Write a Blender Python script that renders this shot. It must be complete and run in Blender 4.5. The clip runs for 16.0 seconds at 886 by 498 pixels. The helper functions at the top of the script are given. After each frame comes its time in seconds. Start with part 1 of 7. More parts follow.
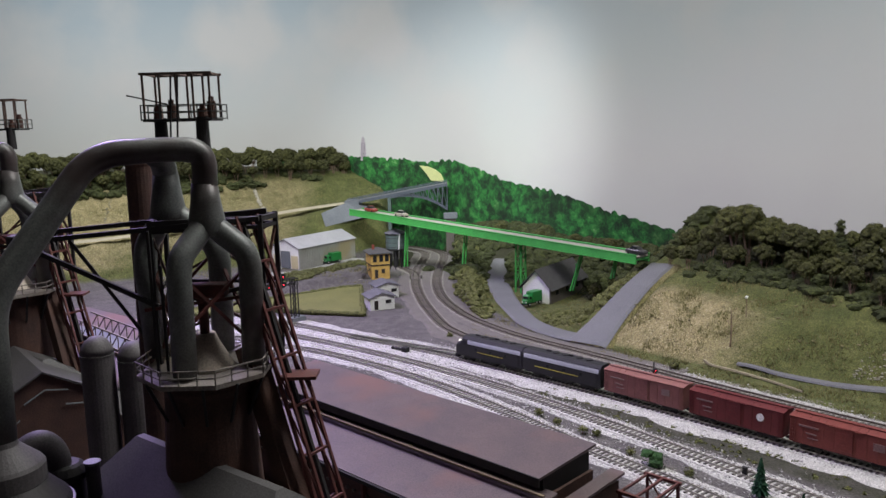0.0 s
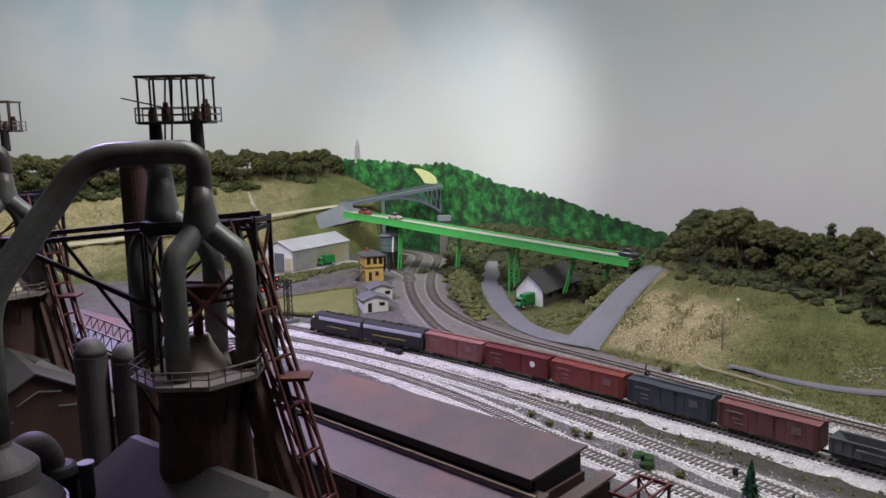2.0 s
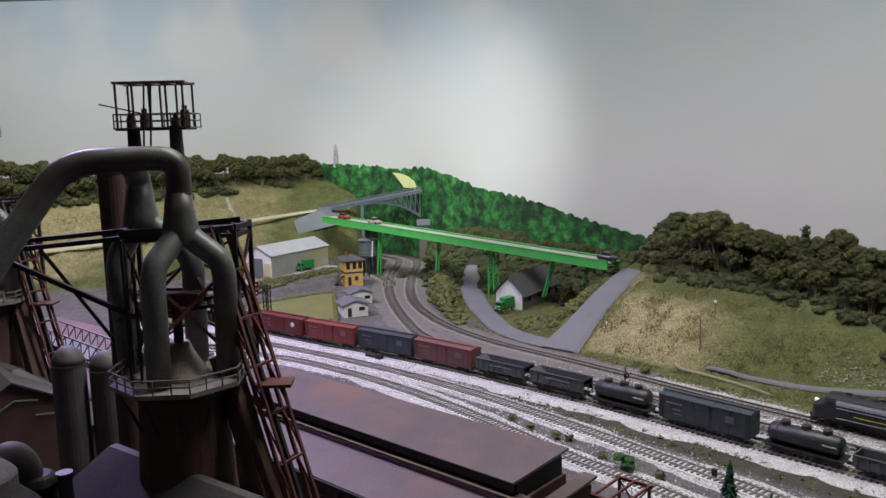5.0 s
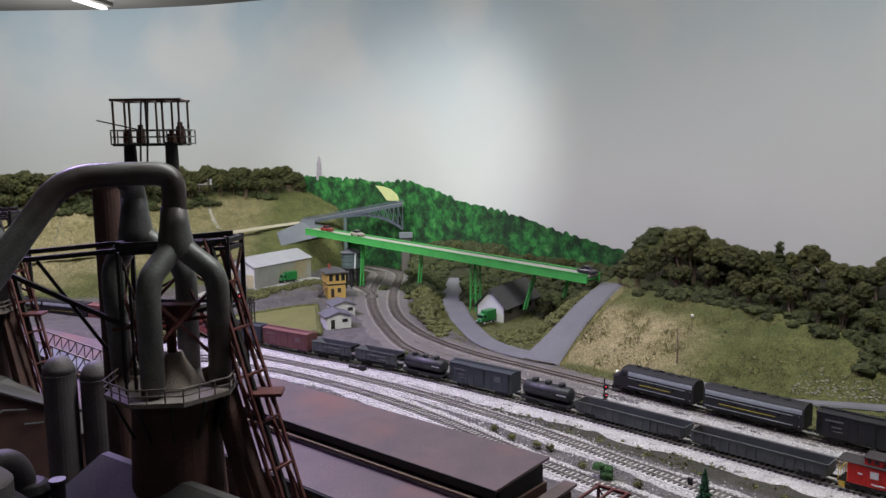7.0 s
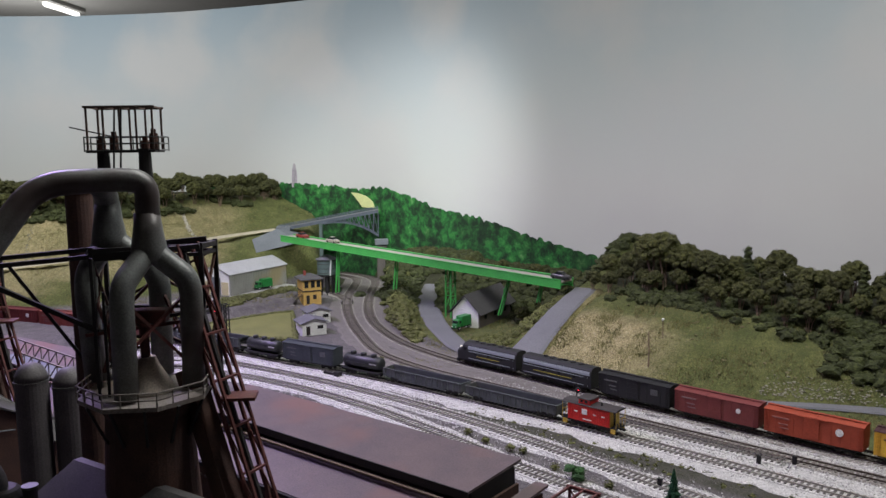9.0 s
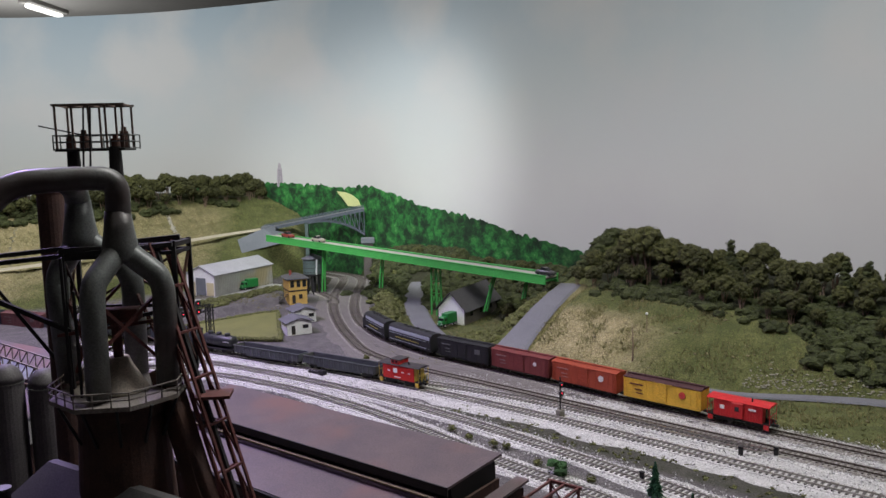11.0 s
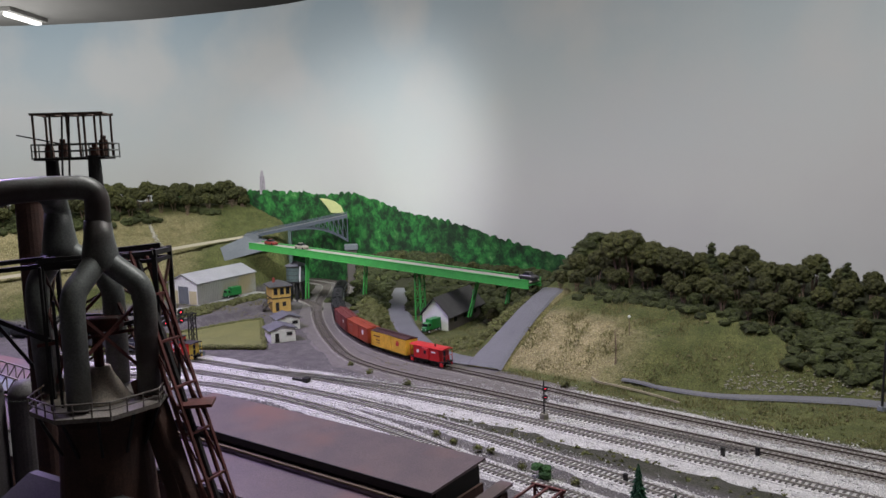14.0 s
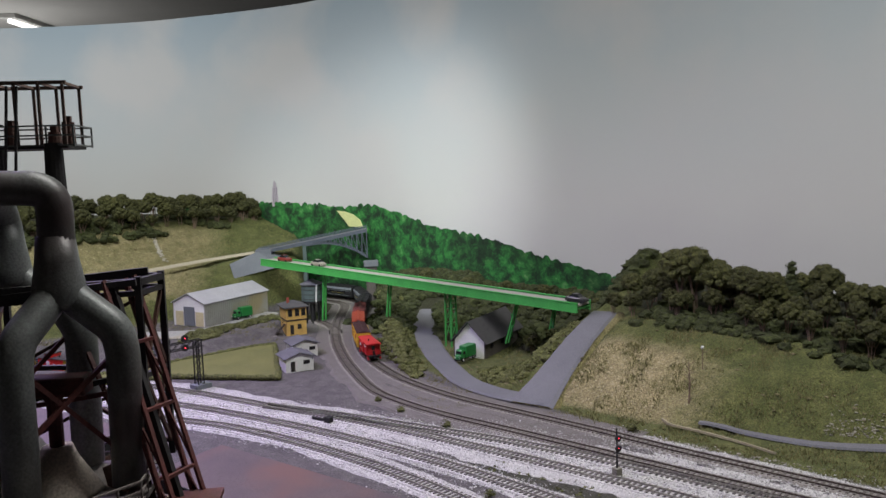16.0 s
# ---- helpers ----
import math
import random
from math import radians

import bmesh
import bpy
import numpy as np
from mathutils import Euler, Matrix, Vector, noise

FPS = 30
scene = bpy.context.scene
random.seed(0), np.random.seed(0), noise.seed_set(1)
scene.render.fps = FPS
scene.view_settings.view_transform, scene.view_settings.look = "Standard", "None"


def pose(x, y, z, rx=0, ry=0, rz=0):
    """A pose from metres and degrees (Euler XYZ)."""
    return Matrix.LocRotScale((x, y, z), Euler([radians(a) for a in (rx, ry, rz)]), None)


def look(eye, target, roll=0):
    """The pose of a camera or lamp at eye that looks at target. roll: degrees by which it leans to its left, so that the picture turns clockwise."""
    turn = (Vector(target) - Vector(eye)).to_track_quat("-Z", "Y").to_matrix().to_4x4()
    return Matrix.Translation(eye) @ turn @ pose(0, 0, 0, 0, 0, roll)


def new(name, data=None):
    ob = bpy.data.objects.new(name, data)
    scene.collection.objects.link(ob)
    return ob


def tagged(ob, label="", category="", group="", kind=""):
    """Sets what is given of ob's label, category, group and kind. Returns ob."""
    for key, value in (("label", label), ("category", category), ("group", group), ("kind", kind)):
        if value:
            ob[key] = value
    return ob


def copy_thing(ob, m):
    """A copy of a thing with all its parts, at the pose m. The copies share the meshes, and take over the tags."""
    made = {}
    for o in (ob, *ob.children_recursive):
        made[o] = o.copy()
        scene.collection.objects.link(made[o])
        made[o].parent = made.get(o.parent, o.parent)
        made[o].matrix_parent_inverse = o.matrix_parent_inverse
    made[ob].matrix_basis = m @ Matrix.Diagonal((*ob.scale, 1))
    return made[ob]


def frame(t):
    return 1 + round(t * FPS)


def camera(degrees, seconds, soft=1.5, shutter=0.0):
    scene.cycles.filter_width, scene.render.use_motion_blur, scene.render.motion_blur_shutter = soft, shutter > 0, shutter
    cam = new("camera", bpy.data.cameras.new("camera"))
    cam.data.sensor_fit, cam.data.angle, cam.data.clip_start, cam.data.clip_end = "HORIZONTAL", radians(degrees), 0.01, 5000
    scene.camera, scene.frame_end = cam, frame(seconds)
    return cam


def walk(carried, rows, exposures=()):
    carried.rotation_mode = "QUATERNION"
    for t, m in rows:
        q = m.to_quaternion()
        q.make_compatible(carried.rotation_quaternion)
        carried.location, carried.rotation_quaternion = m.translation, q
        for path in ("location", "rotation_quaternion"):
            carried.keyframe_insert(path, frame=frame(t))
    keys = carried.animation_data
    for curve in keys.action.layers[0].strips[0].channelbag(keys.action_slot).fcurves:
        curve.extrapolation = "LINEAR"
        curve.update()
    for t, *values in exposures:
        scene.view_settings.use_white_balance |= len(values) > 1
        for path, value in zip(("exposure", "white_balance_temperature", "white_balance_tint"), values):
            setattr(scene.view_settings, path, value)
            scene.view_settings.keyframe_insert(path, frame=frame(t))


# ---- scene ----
cam = camera(58.7, 16.0, soft=1.5)
EYE = [  # seconds, x, y, z, yaw, pitch, roll
    (0, -0, 0, 0.455, -0, -8.77, -1.48),
    (0.5, 0, -0, 0.455, -0.06, -8.74, -1.42),
    (1, 0.0004, -0.0018, 0.4552, -0.17, -8.63, -1.55),
    (1.5, 0.0009, -0.0038, 0.4554, -0.39, -8.61, -1.49),
    (2, 0.0012, -0.0053, 0.4556, -0.44, -8.59, -1.31),
    (2.5, 0.0005, -0.0023, 0.4552, -0.89, -8.75, -1.24),
    (3, -0.0003, 0.0013, 0.4548, -1.19, -8.85, -1.07),
    (3.5, -0.0006, 0.0029, 0.4547, -1.38, -8.94, -1.17),
    (4, -0.0003, 0.0015, 0.4548, -1.62, -8.78, -1.44),
    (6.5, -0.0055, -0.0275, 0.4623, -2.94, -7.7, -0.92),
    (7, -0.0078, -0.0331, 0.4629, -3.45, -7.49, -0.87),
    (7.5, -0.0082, -0.0362, 0.463, -3.78, -7.43, -0.74),
    (8, -0.0062, -0.0391, 0.4624, -4.2, -7.29, -0.77),
    (8.5, -0.0042, -0.0419, 0.4628, -4.64, -7.15, -0.9),
    (9, -0.0036, -0.0469, 0.4625, -5.15, -7.01, -0.86),
    (11.5, 0.0134, -0.0466, 0.4579, -6.02, -7.19, -1.67),
    (12, 0.0134, -0.047, 0.4581, -6.5, -7.31, -1.66),
    (12.5, 0.0138, -0.0482, 0.4581, -7.03, -7.25, -1.84),
    (13, 0.0142, -0.05, 0.4582, -7.18, -7.06, -1.93),
    (13.5, 0.0138, -0.0482, 0.4582, -7.1, -6.98, -1.98),
    (14, 0.0144, -0.0506, 0.4584, -6.99, -6.73, -1.97),
    (14.5, 0.0093, -0.0064, 0.4548, -7.31, -6.71, -1.95),
    (15, 0.0014, 0.0554, 0.4495, -7.39, -6.81, -1.99),
    (15.5, -0.007, 0.1122, 0.446, -7.09, -6.40, -1.93),
    (16, -0.0224, 0.1773, 0.4441, -6.42, -5.69, -1.92),
]


def eye_pose(x, y, z, yaw, pitch, roll):
    a, b = radians(yaw), radians(pitch)
    way = Vector((-math.sin(a) * math.cos(b), math.cos(a) * math.cos(b), math.sin(b)))
    return look((x, y, z), Vector((x, y, z)) + way, roll)


walk(cam, [(r[0], eye_pose(*r[1:])) for r in EYE], [(0, -0.10), (6.5, -0.12), (9, -0.20), (12.5, -0.24), (16, -0.34)])

# ---- light: a dim room, ceiling strips over the layout, one flood near the painted sky ----
world = bpy.data.worlds.new("world")
scene.world = world
world.use_nodes = True
world.node_tree.nodes["Background"].inputs[0].default_value = (0.62, 0.66, 0.75, 1)
world.node_tree.nodes["Background"].inputs[1].default_value = 0.10


def area(name, at, to, sx, sy, watts, color, spread=180):
    d = bpy.data.lights.new(name, "AREA")
    d.shape, d.size, d.size_y, d.energy, d.color = "RECTANGLE", sx, sy, watts, color
    d.spread = radians(spread)
    o = new(name, d)
    o.matrix_world = look(at, to)
    return o


def flood(name, at, to, watts, degrees, color, radius):
    d = bpy.data.lights.new(name, "SPOT")
    d.energy, d.spot_size, d.spot_blend, d.color, d.shadow_soft_size = watts, radians(degrees), 1.0, color, radius
    o = new(name, d)
    o.matrix_world = look(at, to)
    return o


flood("flood_lamp", (-0.16, 1.30, 1.16), (0.08, 2.85, 0.31), 112.0, 46, (0.93, 1.0, 1.0), 0.08)
area("ceiling_strip_lamp", (0.36, 0.92, 1.40), (0.42, 1.18, 0), 1.2, 0.12, 25.5, (0.96, 0.96, 0.93))
area("ceiling_strip_lamp", (-0.80, 2.05, 1.45), (-0.75, 2.60, 0), 1.3, 0.12, 15.5, (0.96, 0.965, 0.93))
area("ceiling_strip_lamp", (-1.45, 2.60, 1.40), (-1.30, 3.5, 0.5), 1.2, 0.12, 14.5, (0.95, 0.97, 0.96))
area("violet_lamp", (-0.88, 1.75, 1.22), (-0.48, 1.40, 0), 0.3, 0.2, 11.0, (0.58, 0.42, 1.0), 120)
area("room_strip_lamp", (-1.0, -1.4, 1.45), (-0.3, 0.8, 0.2), 1.2, 0.15, 1.4, (1.0, 0.96, 0.88))
beyond = bpy.data.lights.new("far_room_lamp", "POINT")
beyond.energy, beyond.shadow_soft_size = 26.0, 0.2
new("far_room_lamp", beyond).location = (-2.3, 5.6, 0.9)


# ---- materials ----
def mat(name, base, rough=0.7, metal=0.0, dark=None, scale=60.0, bump=0.15, fine=600.0, mix=0.55, grain=(0.72, 1.22), stain=None, random_tint=0.0, emit=0.0):
    """A surface with coarse blotches, fine grain and a slight relief; base and dark are its two colours."""
    m = bpy.data.materials.new(name)
    m.use_nodes = True
    nt = m.node_tree
    n, l = nt.nodes, nt.links
    bs = n["Principled BSDF"]
    tc = n.new("ShaderNodeTexCoord")
    n1 = n.new("ShaderNodeTexNoise")
    n1.inputs["Scale"].default_value, n1.inputs["Detail"].default_value = scale, 5
    n2 = n.new("ShaderNodeTexNoise")
    n2.inputs["Scale"].default_value, n2.inputs["Detail"].default_value = fine, 3
    for q in (n1, n2):
        l.new(tc.outputs["Object"], q.inputs["Vector"])
    r1 = n.new("ShaderNodeMapRange")
    r1.inputs[1].default_value, r1.inputs[2].default_value, r1.inputs[4].default_value = 0.35, 0.68, mix
    l.new(n1.outputs[0], r1.inputs[0])
    c1 = n.new("ShaderNodeMixRGB")
    c1.inputs[1].default_value = (*base, 1)
    c1.inputs[2].default_value = (*(dark or [c * 0.6 for c in base]), 1)
    l.new(r1.outputs[0], c1.inputs[0])
    r2 = n.new("ShaderNodeMapRange")
    r2.inputs[1].default_value, r2.inputs[2].default_value, r2.inputs[3].default_value, r2.inputs[4].default_value = 0.3, 0.7, *grain
    l.new(n2.outputs[0], r2.inputs[0])
    c2 = n.new("ShaderNodeMixRGB")
    c2.blend_type = "MULTIPLY"
    c2.inputs[0].default_value = 1
    l.new(c1.outputs[0], c2.inputs[1])
    l.new(r2.outputs[0], c2.inputs[2])
    last = c2
    if stain:
        n3 = n.new("ShaderNodeTexNoise")
        n3.inputs["Scale"].default_value, n3.inputs["Detail"].default_value = scale * 0.3, 6
        l.new(tc.outputs["Object"], n3.inputs["Vector"])
        r3 = n.new("ShaderNodeMapRange")
        r3.inputs[1].default_value, r3.inputs[2].default_value = 0.50, 0.66
        l.new(n3.outputs[0], r3.inputs[0])
        c3 = n.new("ShaderNodeMixRGB")
        c3.inputs[2].default_value = (*stain, 1)
        l.new(r3.outputs[0], c3.inputs[0])
        l.new(last.outputs[0], c3.inputs[1])
        last = c3
    if random_tint:
        oi = n.new("ShaderNodeObjectInfo")
        gi = n.new("ShaderNodeNewGeometry")
        ad = n.new("ShaderNodeMath")
        l.new(oi.outputs["Random"], ad.inputs[0])
        l.new(gi.outputs["Random Per Island"], ad.inputs[1])
        r4 = n.new("ShaderNodeMapRange")
        r4.inputs[2].default_value, r4.inputs[3].default_value, r4.inputs[4].default_value = 2, 1 - random_tint, 1 + random_tint
        l.new(ad.outputs[0], r4.inputs[0])
        c4 = n.new("ShaderNodeMixRGB")
        c4.blend_type = "MULTIPLY"
        c4.inputs[0].default_value = 1
        l.new(last.outputs[0], c4.inputs[1])
        l.new(r4.outputs[0], c4.inputs[2])
        last = c4
    l.new(last.outputs[0], bs.inputs["Base Color"])
    bs.inputs["Roughness"].default_value, bs.inputs["Metallic"].default_value = rough, metal
    if bump:
        b = n.new("ShaderNodeBump")
        b.inputs["Strength"].default_value, b.inputs["Distance"].default_value = bump, 0.002
        l.new(n2.outputs[0], b.inputs["Height"])
        l.new(b.outputs[0], bs.inputs["Normal"])
    if emit:
        bs.inputs["Emission Color"].default_value = (*base, 1)
        bs.inputs["Emission Strength"].default_value = emit
    return m


RUST = mat("rust_brown_steel", (0.080, 0.038, 0.030), 0.75, 0.1, (0.030, 0.018, 0.018), 40, 0.2, stain=(0.10, 0.045, 0.030))
SOOT = mat("sooty_pipe_steel", (0.155, 0.165, 0.160), 0.42, 0.2, (0.070, 0.066, 0.066), 35, 0.12, stain=(0.060, 0.045, 0.045))
SOOT_DARK = mat("dark_steel", (0.028, 0.024, 0.026), 0.6, 0.2, (0.014, 0.012, 0.013), 50, 0.15)
RED_STEEL = mat("red_oxide_steel", (0.12, 0.030, 0.026), 0.65, 0.05, (0.05, 0.018, 0.018), 60, 0.15)
STOVE = mat("stove_plate", (0.10, 0.090, 0.095), 0.6, 0.1, (0.060, 0.052, 0.056), 25, 0.1)
CAGE = mat("weathered_cage_steel", (0.17, 0.115, 0.095), 0.75, 0.05, (0.085, 0.055, 0.05), 60, 0.15)
# deck base lifted to make up for light missing round the platform
DECK = mat("furnace_deck", (0.25, 0.22, 0.205), 0.7, 0.05, (0.13, 0.10, 0.10), 40, 0.15, stain=(0.20, 0.16, 0.12))
SHED_ROOF = mat("mill_roof", (0.120, 0.086, 0.092), 0.52, 0.05, (0.070, 0.055, 0.068), 24, 0.05, stain=(0.15, 0.080, 0.074))
ROOF_GREY = mat("casthouse_roof", (0.085, 0.080, 0.082), 0.6, 0.05, (0.05, 0.046, 0.05), 20, 0.1)
BLACK = mat("matt_black", (0.012, 0.011, 0.012), 0.7, 0, (0.006, 0.006, 0.006), 60, 0.1)
GREEN = mat("bridge_green_paint", (0.060, 0.36, 0.075), 0.55, 0, (0.045, 0.27, 0.058), 30, 0.06)
DECKROAD = mat("bridge_roadway", (0.36, 0.34, 0.29), 0.85, 0, (0.33, 0.32, 0.29), 30, 0.1)
ARCHSTEEL = mat("arch_bridge_steel", (0.085, 0.10, 0.13), 0.6, 0.1, (0.05, 0.06, 0.08), 40, 0.1)
ASPHALT = mat("grey_road", (0.165, 0.165, 0.180), 0.85, 0, (0.13, 0.13, 0.145), 12, 0.1)
PALEROAD = mat("pale_road", (0.45, 0.40, 0.30), 0.85, 0, (0.36, 0.32, 0.25), 14, 0.1)
CONCRETE = mat("concrete", (0.17, 0.185, 0.205), 0.8, 0, (0.12, 0.13, 0.15), 18, 0.1)
SHEDWALL = mat("corrugated_wall", (0.38, 0.38, 0.36), 0.6, 0.1, (0.29, 0.29, 0.27), 25, 0.06, stain=(0.36, 0.31, 0.19))
SHEDTOP = mat("corrugated_roof", (0.44, 0.44, 0.46), 0.6, 0.1, (0.33, 0.33, 0.35), 18, 0.06)
WHITE = mat("white_clapboard", (0.80, 0.80, 0.79), 0.7, 0, (0.68, 0.68, 0.67), 30, 0.05)
SLATE = mat("grey_shingle", (0.130, 0.128, 0.150), 0.8, 0, (0.085, 0.083, 0.10), 50, 0.2)
DARKROOF = mat("dark_shingle", (0.075, 0.072, 0.074), 0.8, 0, (0.05, 0.048, 0.05), 40, 0.2)
BRICKDARK = mat("dark_side_wall", (0.11, 0.095, 0.085), 0.8, 0, (0.075, 0.065, 0.06), 40, 0.15)
YELLOW = mat("yellow_paint", (0.62, 0.40, 0.11), 0.65, 0, (0.50, 0.32, 0.09), 40, 0.05)
TRIM = mat("dark_trim", (0.025, 0.02, 0.018), 0.6, 0, (0.015, 0.012, 0.01), 60, 0.05)
GLASS = mat("dark_window_glass", (0.02, 0.022, 0.025), 0.12, 0, (0.012, 0.013, 0.015), 40, 0)
TANKGREEN = mat("water_tank_green", (0.085, 0.12, 0.115), 0.6, 0, (0.055, 0.08, 0.078), 40, 0.1)
TRUCKGREEN = mat("truck_green_paint", (0.02, 0.20, 0.045), 0.4, 0, (0.014, 0.15, 0.035), 60, 0.03)
TYRE = mat("tyre_rubber", (0.015, 0.015, 0.015), 0.85, 0, (0.01, 0.01, 0.01), 100, 0.05)
RAIL = mat("rail_steel", (0.62, 0.60, 0.57), 0.30, 0.85, (0.36, 0.31, 0.27), 40, 0.05)
TIE_WORN = mat("grey_sleeper_wood", (0.150, 0.132, 0.118), 0.9, 0, (0.100, 0.088, 0.080), 80, 0.2, random_tint=0.3)
RAIL_RUST = mat("brown_rail_steel", (0.075, 0.058, 0.048), 0.5, 0.4, (0.045, 0.035, 0.030), 60, 0.05)
TIE = mat("sleeper_wood", (0.110, 0.098, 0.090), 0.9, 0, (0.060, 0.053, 0.050), 80, 0.2, random_tint=0.35)
BALLAST = mat("grey_ballast", (0.54, 0.525, 0.51), 0.95, 0, (0.35, 0.34, 0.335), 45, 1.0, 520, 0.6, (0.35, 1.55))
BALLAST_TAN = mat("tan_ballast", (0.27, 0.25, 0.225), 0.95, 0, (0.19, 0.175, 0.16), 45, 1.0, 520, 0.6, (0.4, 1.5))
LAWN = mat("lawn_green", (0.17, 0.17, 0.055), 0.95, 0, (0.13, 0.135, 0.045), 14, 0.6, 900, 0.8)
HEDGE = mat("hedge_foliage", (0.125, 0.130, 0.042), 0.95, 0, (0.055, 0.062, 0.021), 150, 1.0, 500, 0.7, (0.35, 1.6), random_tint=0.4)
FOLIAGE = mat("tree_foliage", (0.072, 0.074, 0.020), 0.95, 0, (0.026, 0.029, 0.009), 130, 1.0, 480, 0.8, (0.30, 1.65), random_tint=0.45)
FOLIAGE_DARK = mat("dark_scrub_foliage", (0.050, 0.060, 0.017), 0.95, 0, (0.019, 0.024, 0.007), 130, 1.0, 480, 0.8, (0.30, 1.65), random_tint=0.5)
FOLIAGE_BRIGHT = mat("bright_bush_foliage", (0.035, 0.100, 0.026), 0.95, 0, (0.016, 0.048, 0.012), 160, 0.8, random_tint=0.4)
PINE = mat("pine_foliage", (0.012, 0.065, 0.028), 0.9, 0, (0.006, 0.030, 0.014), 200, 0.6, random_tint=0.3)
DRYSCRUB = mat("dry_scrub", (0.22, 0.19, 0.10), 0.95, 0, (0.11, 0.10, 0.05), 120, 0.8, random_tint=0.4)
STRAW = mat("straw_tufts", (0.25, 0.23, 0.10), 0.95, 0, (0.13, 0.14, 0.05), 120, 0, random_tint=0.45)
ROCK = mat("pale_rock", (0.27, 0.255, 0.20), 0.9, 0, (0.15, 0.14, 0.11), 70, 0.6, random_tint=0.25)
BARK = mat("bark", (0.24, 0.17, 0.12), 0.9, 0, (0.12, 0.085, 0.06), 200, 0.4)
LETTER = mat("pale_lettering", (0.75, 0.73, 0.72), 0.6, 0, (0.62, 0.6, 0.6), 100, 0)
LENS_RED = mat("red_signal_lens", (1.0, 0.03, 0.06), 0.3, 0, (1.0, 0.03, 0.06), 50, 0, emit=4.0)
HEADLAMP = mat("headlamp_lens", (1.0, 0.95, 0.8), 0.3, 0, (1.0, 0.95, 0.8), 50, 0, emit=0.4)


def ground_material():
    """Ground whose mix of turf, dry earth, cinders and near-black olive follows the mesh's own zone colours."""
    m = bpy.data.materials.new("scenic_ground")
    m.use_nodes = True
    nt = m.node_tree
    n, l = nt.nodes, nt.links
    bs = n["Principled BSDF"]
    at = n.new("ShaderNodeVertexColor")
    at.layer_name = "zone"
    sp = n.new("ShaderNodeSeparateColor")
    l.new(at.outputs[0], sp.inputs[0])
    tc = n.new("ShaderNodeTexCoord")

    def tex(scale, detail=6):
        q = n.new("ShaderNodeTexNoise")
        q.inputs["Scale"].default_value, q.inputs["Detail"].default_value, q.inputs["Roughness"].default_value = scale, detail, 0.65
        l.new(tc.outputs["Object"], q.inputs["Vector"])
        return q.outputs[0]

    def ramp(v, a, b):
        q = n.new("ShaderNodeMapRange")
        q.inputs[1].default_value, q.inputs[2].default_value = a, b
        l.new(v, q.inputs[0])
        return q.outputs[0]

    def mixed(fac, a, b):
        q = n.new("ShaderNodeMixRGB")
        for k, v in ((0, fac), (1, a), (2, b)):
            if isinstance(v, tuple):
                q.inputs[k].default_value = (*v, 1)
            else:
                l.new(v, q.inputs[k])
        return q.outputs[0]

    def edge(channel, amount):
        a = n.new("ShaderNodeMath")
        a.operation = "MULTIPLY_ADD"
        l.new(tex(55), a.inputs[0])
        a.inputs[1].default_value = amount
        l.new(channel, a.inputs[2])
        return ramp(a.outputs[0], 0.36 + amount * 0.5, 0.86 + amount * 0.5)

    cinder = mixed(ramp(tex(35), 0.4, 0.65), (0.095, 0.086, 0.088), (0.145, 0.132, 0.130))
    turf = mixed(ramp(tex(22), 0.38, 0.62), (0.072, 0.086, 0.022), (0.130, 0.136, 0.043))
    turf = mixed(ramp(tex(140), 0.48, 0.70), turf, (0.060, 0.066, 0.020))
    earth = mixed(ramp(tex(30), 0.35, 0.65), (0.32, 0.265, 0.140), (0.20, 0.172, 0.080))
    earth = mixed(ramp(tex(170), 0.52, 0.70), earth, (0.42, 0.37, 0.23))
    c = mixed(edge(sp.outputs[0], 0.6), cinder, turf)
    c = mixed(edge(sp.outputs[1], 0.6), c, earth)
    # third zone channel turns the ground near-black olive
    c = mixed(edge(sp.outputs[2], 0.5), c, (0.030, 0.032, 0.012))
    grain = n.new("ShaderNodeMixRGB")
    grain.blend_type = "MULTIPLY"
    grain.inputs[0].default_value = 1
    g = n.new("ShaderNodeMapRange")
    g.inputs[1].default_value, g.inputs[2].default_value, g.inputs[3].default_value, g.inputs[4].default_value = 0.32, 0.68, 0.45, 1.5
    l.new(tex(330, 3), g.inputs[0])
    l.new(c, grain.inputs[1])
    l.new(g.outputs[0], grain.inputs[2])
    l.new(grain.outputs[0], bs.inputs["Base Color"])
    bs.inputs["Roughness"].default_value = 0.95
    b = n.new("ShaderNodeBump")
    b.inputs["Strength"].default_value, b.inputs["Distance"].default_value = 0.8, 0.004
    l.new(tex(320, 4), b.inputs["Height"])
    l.new(b.outputs[0], bs.inputs["Normal"])
    return m


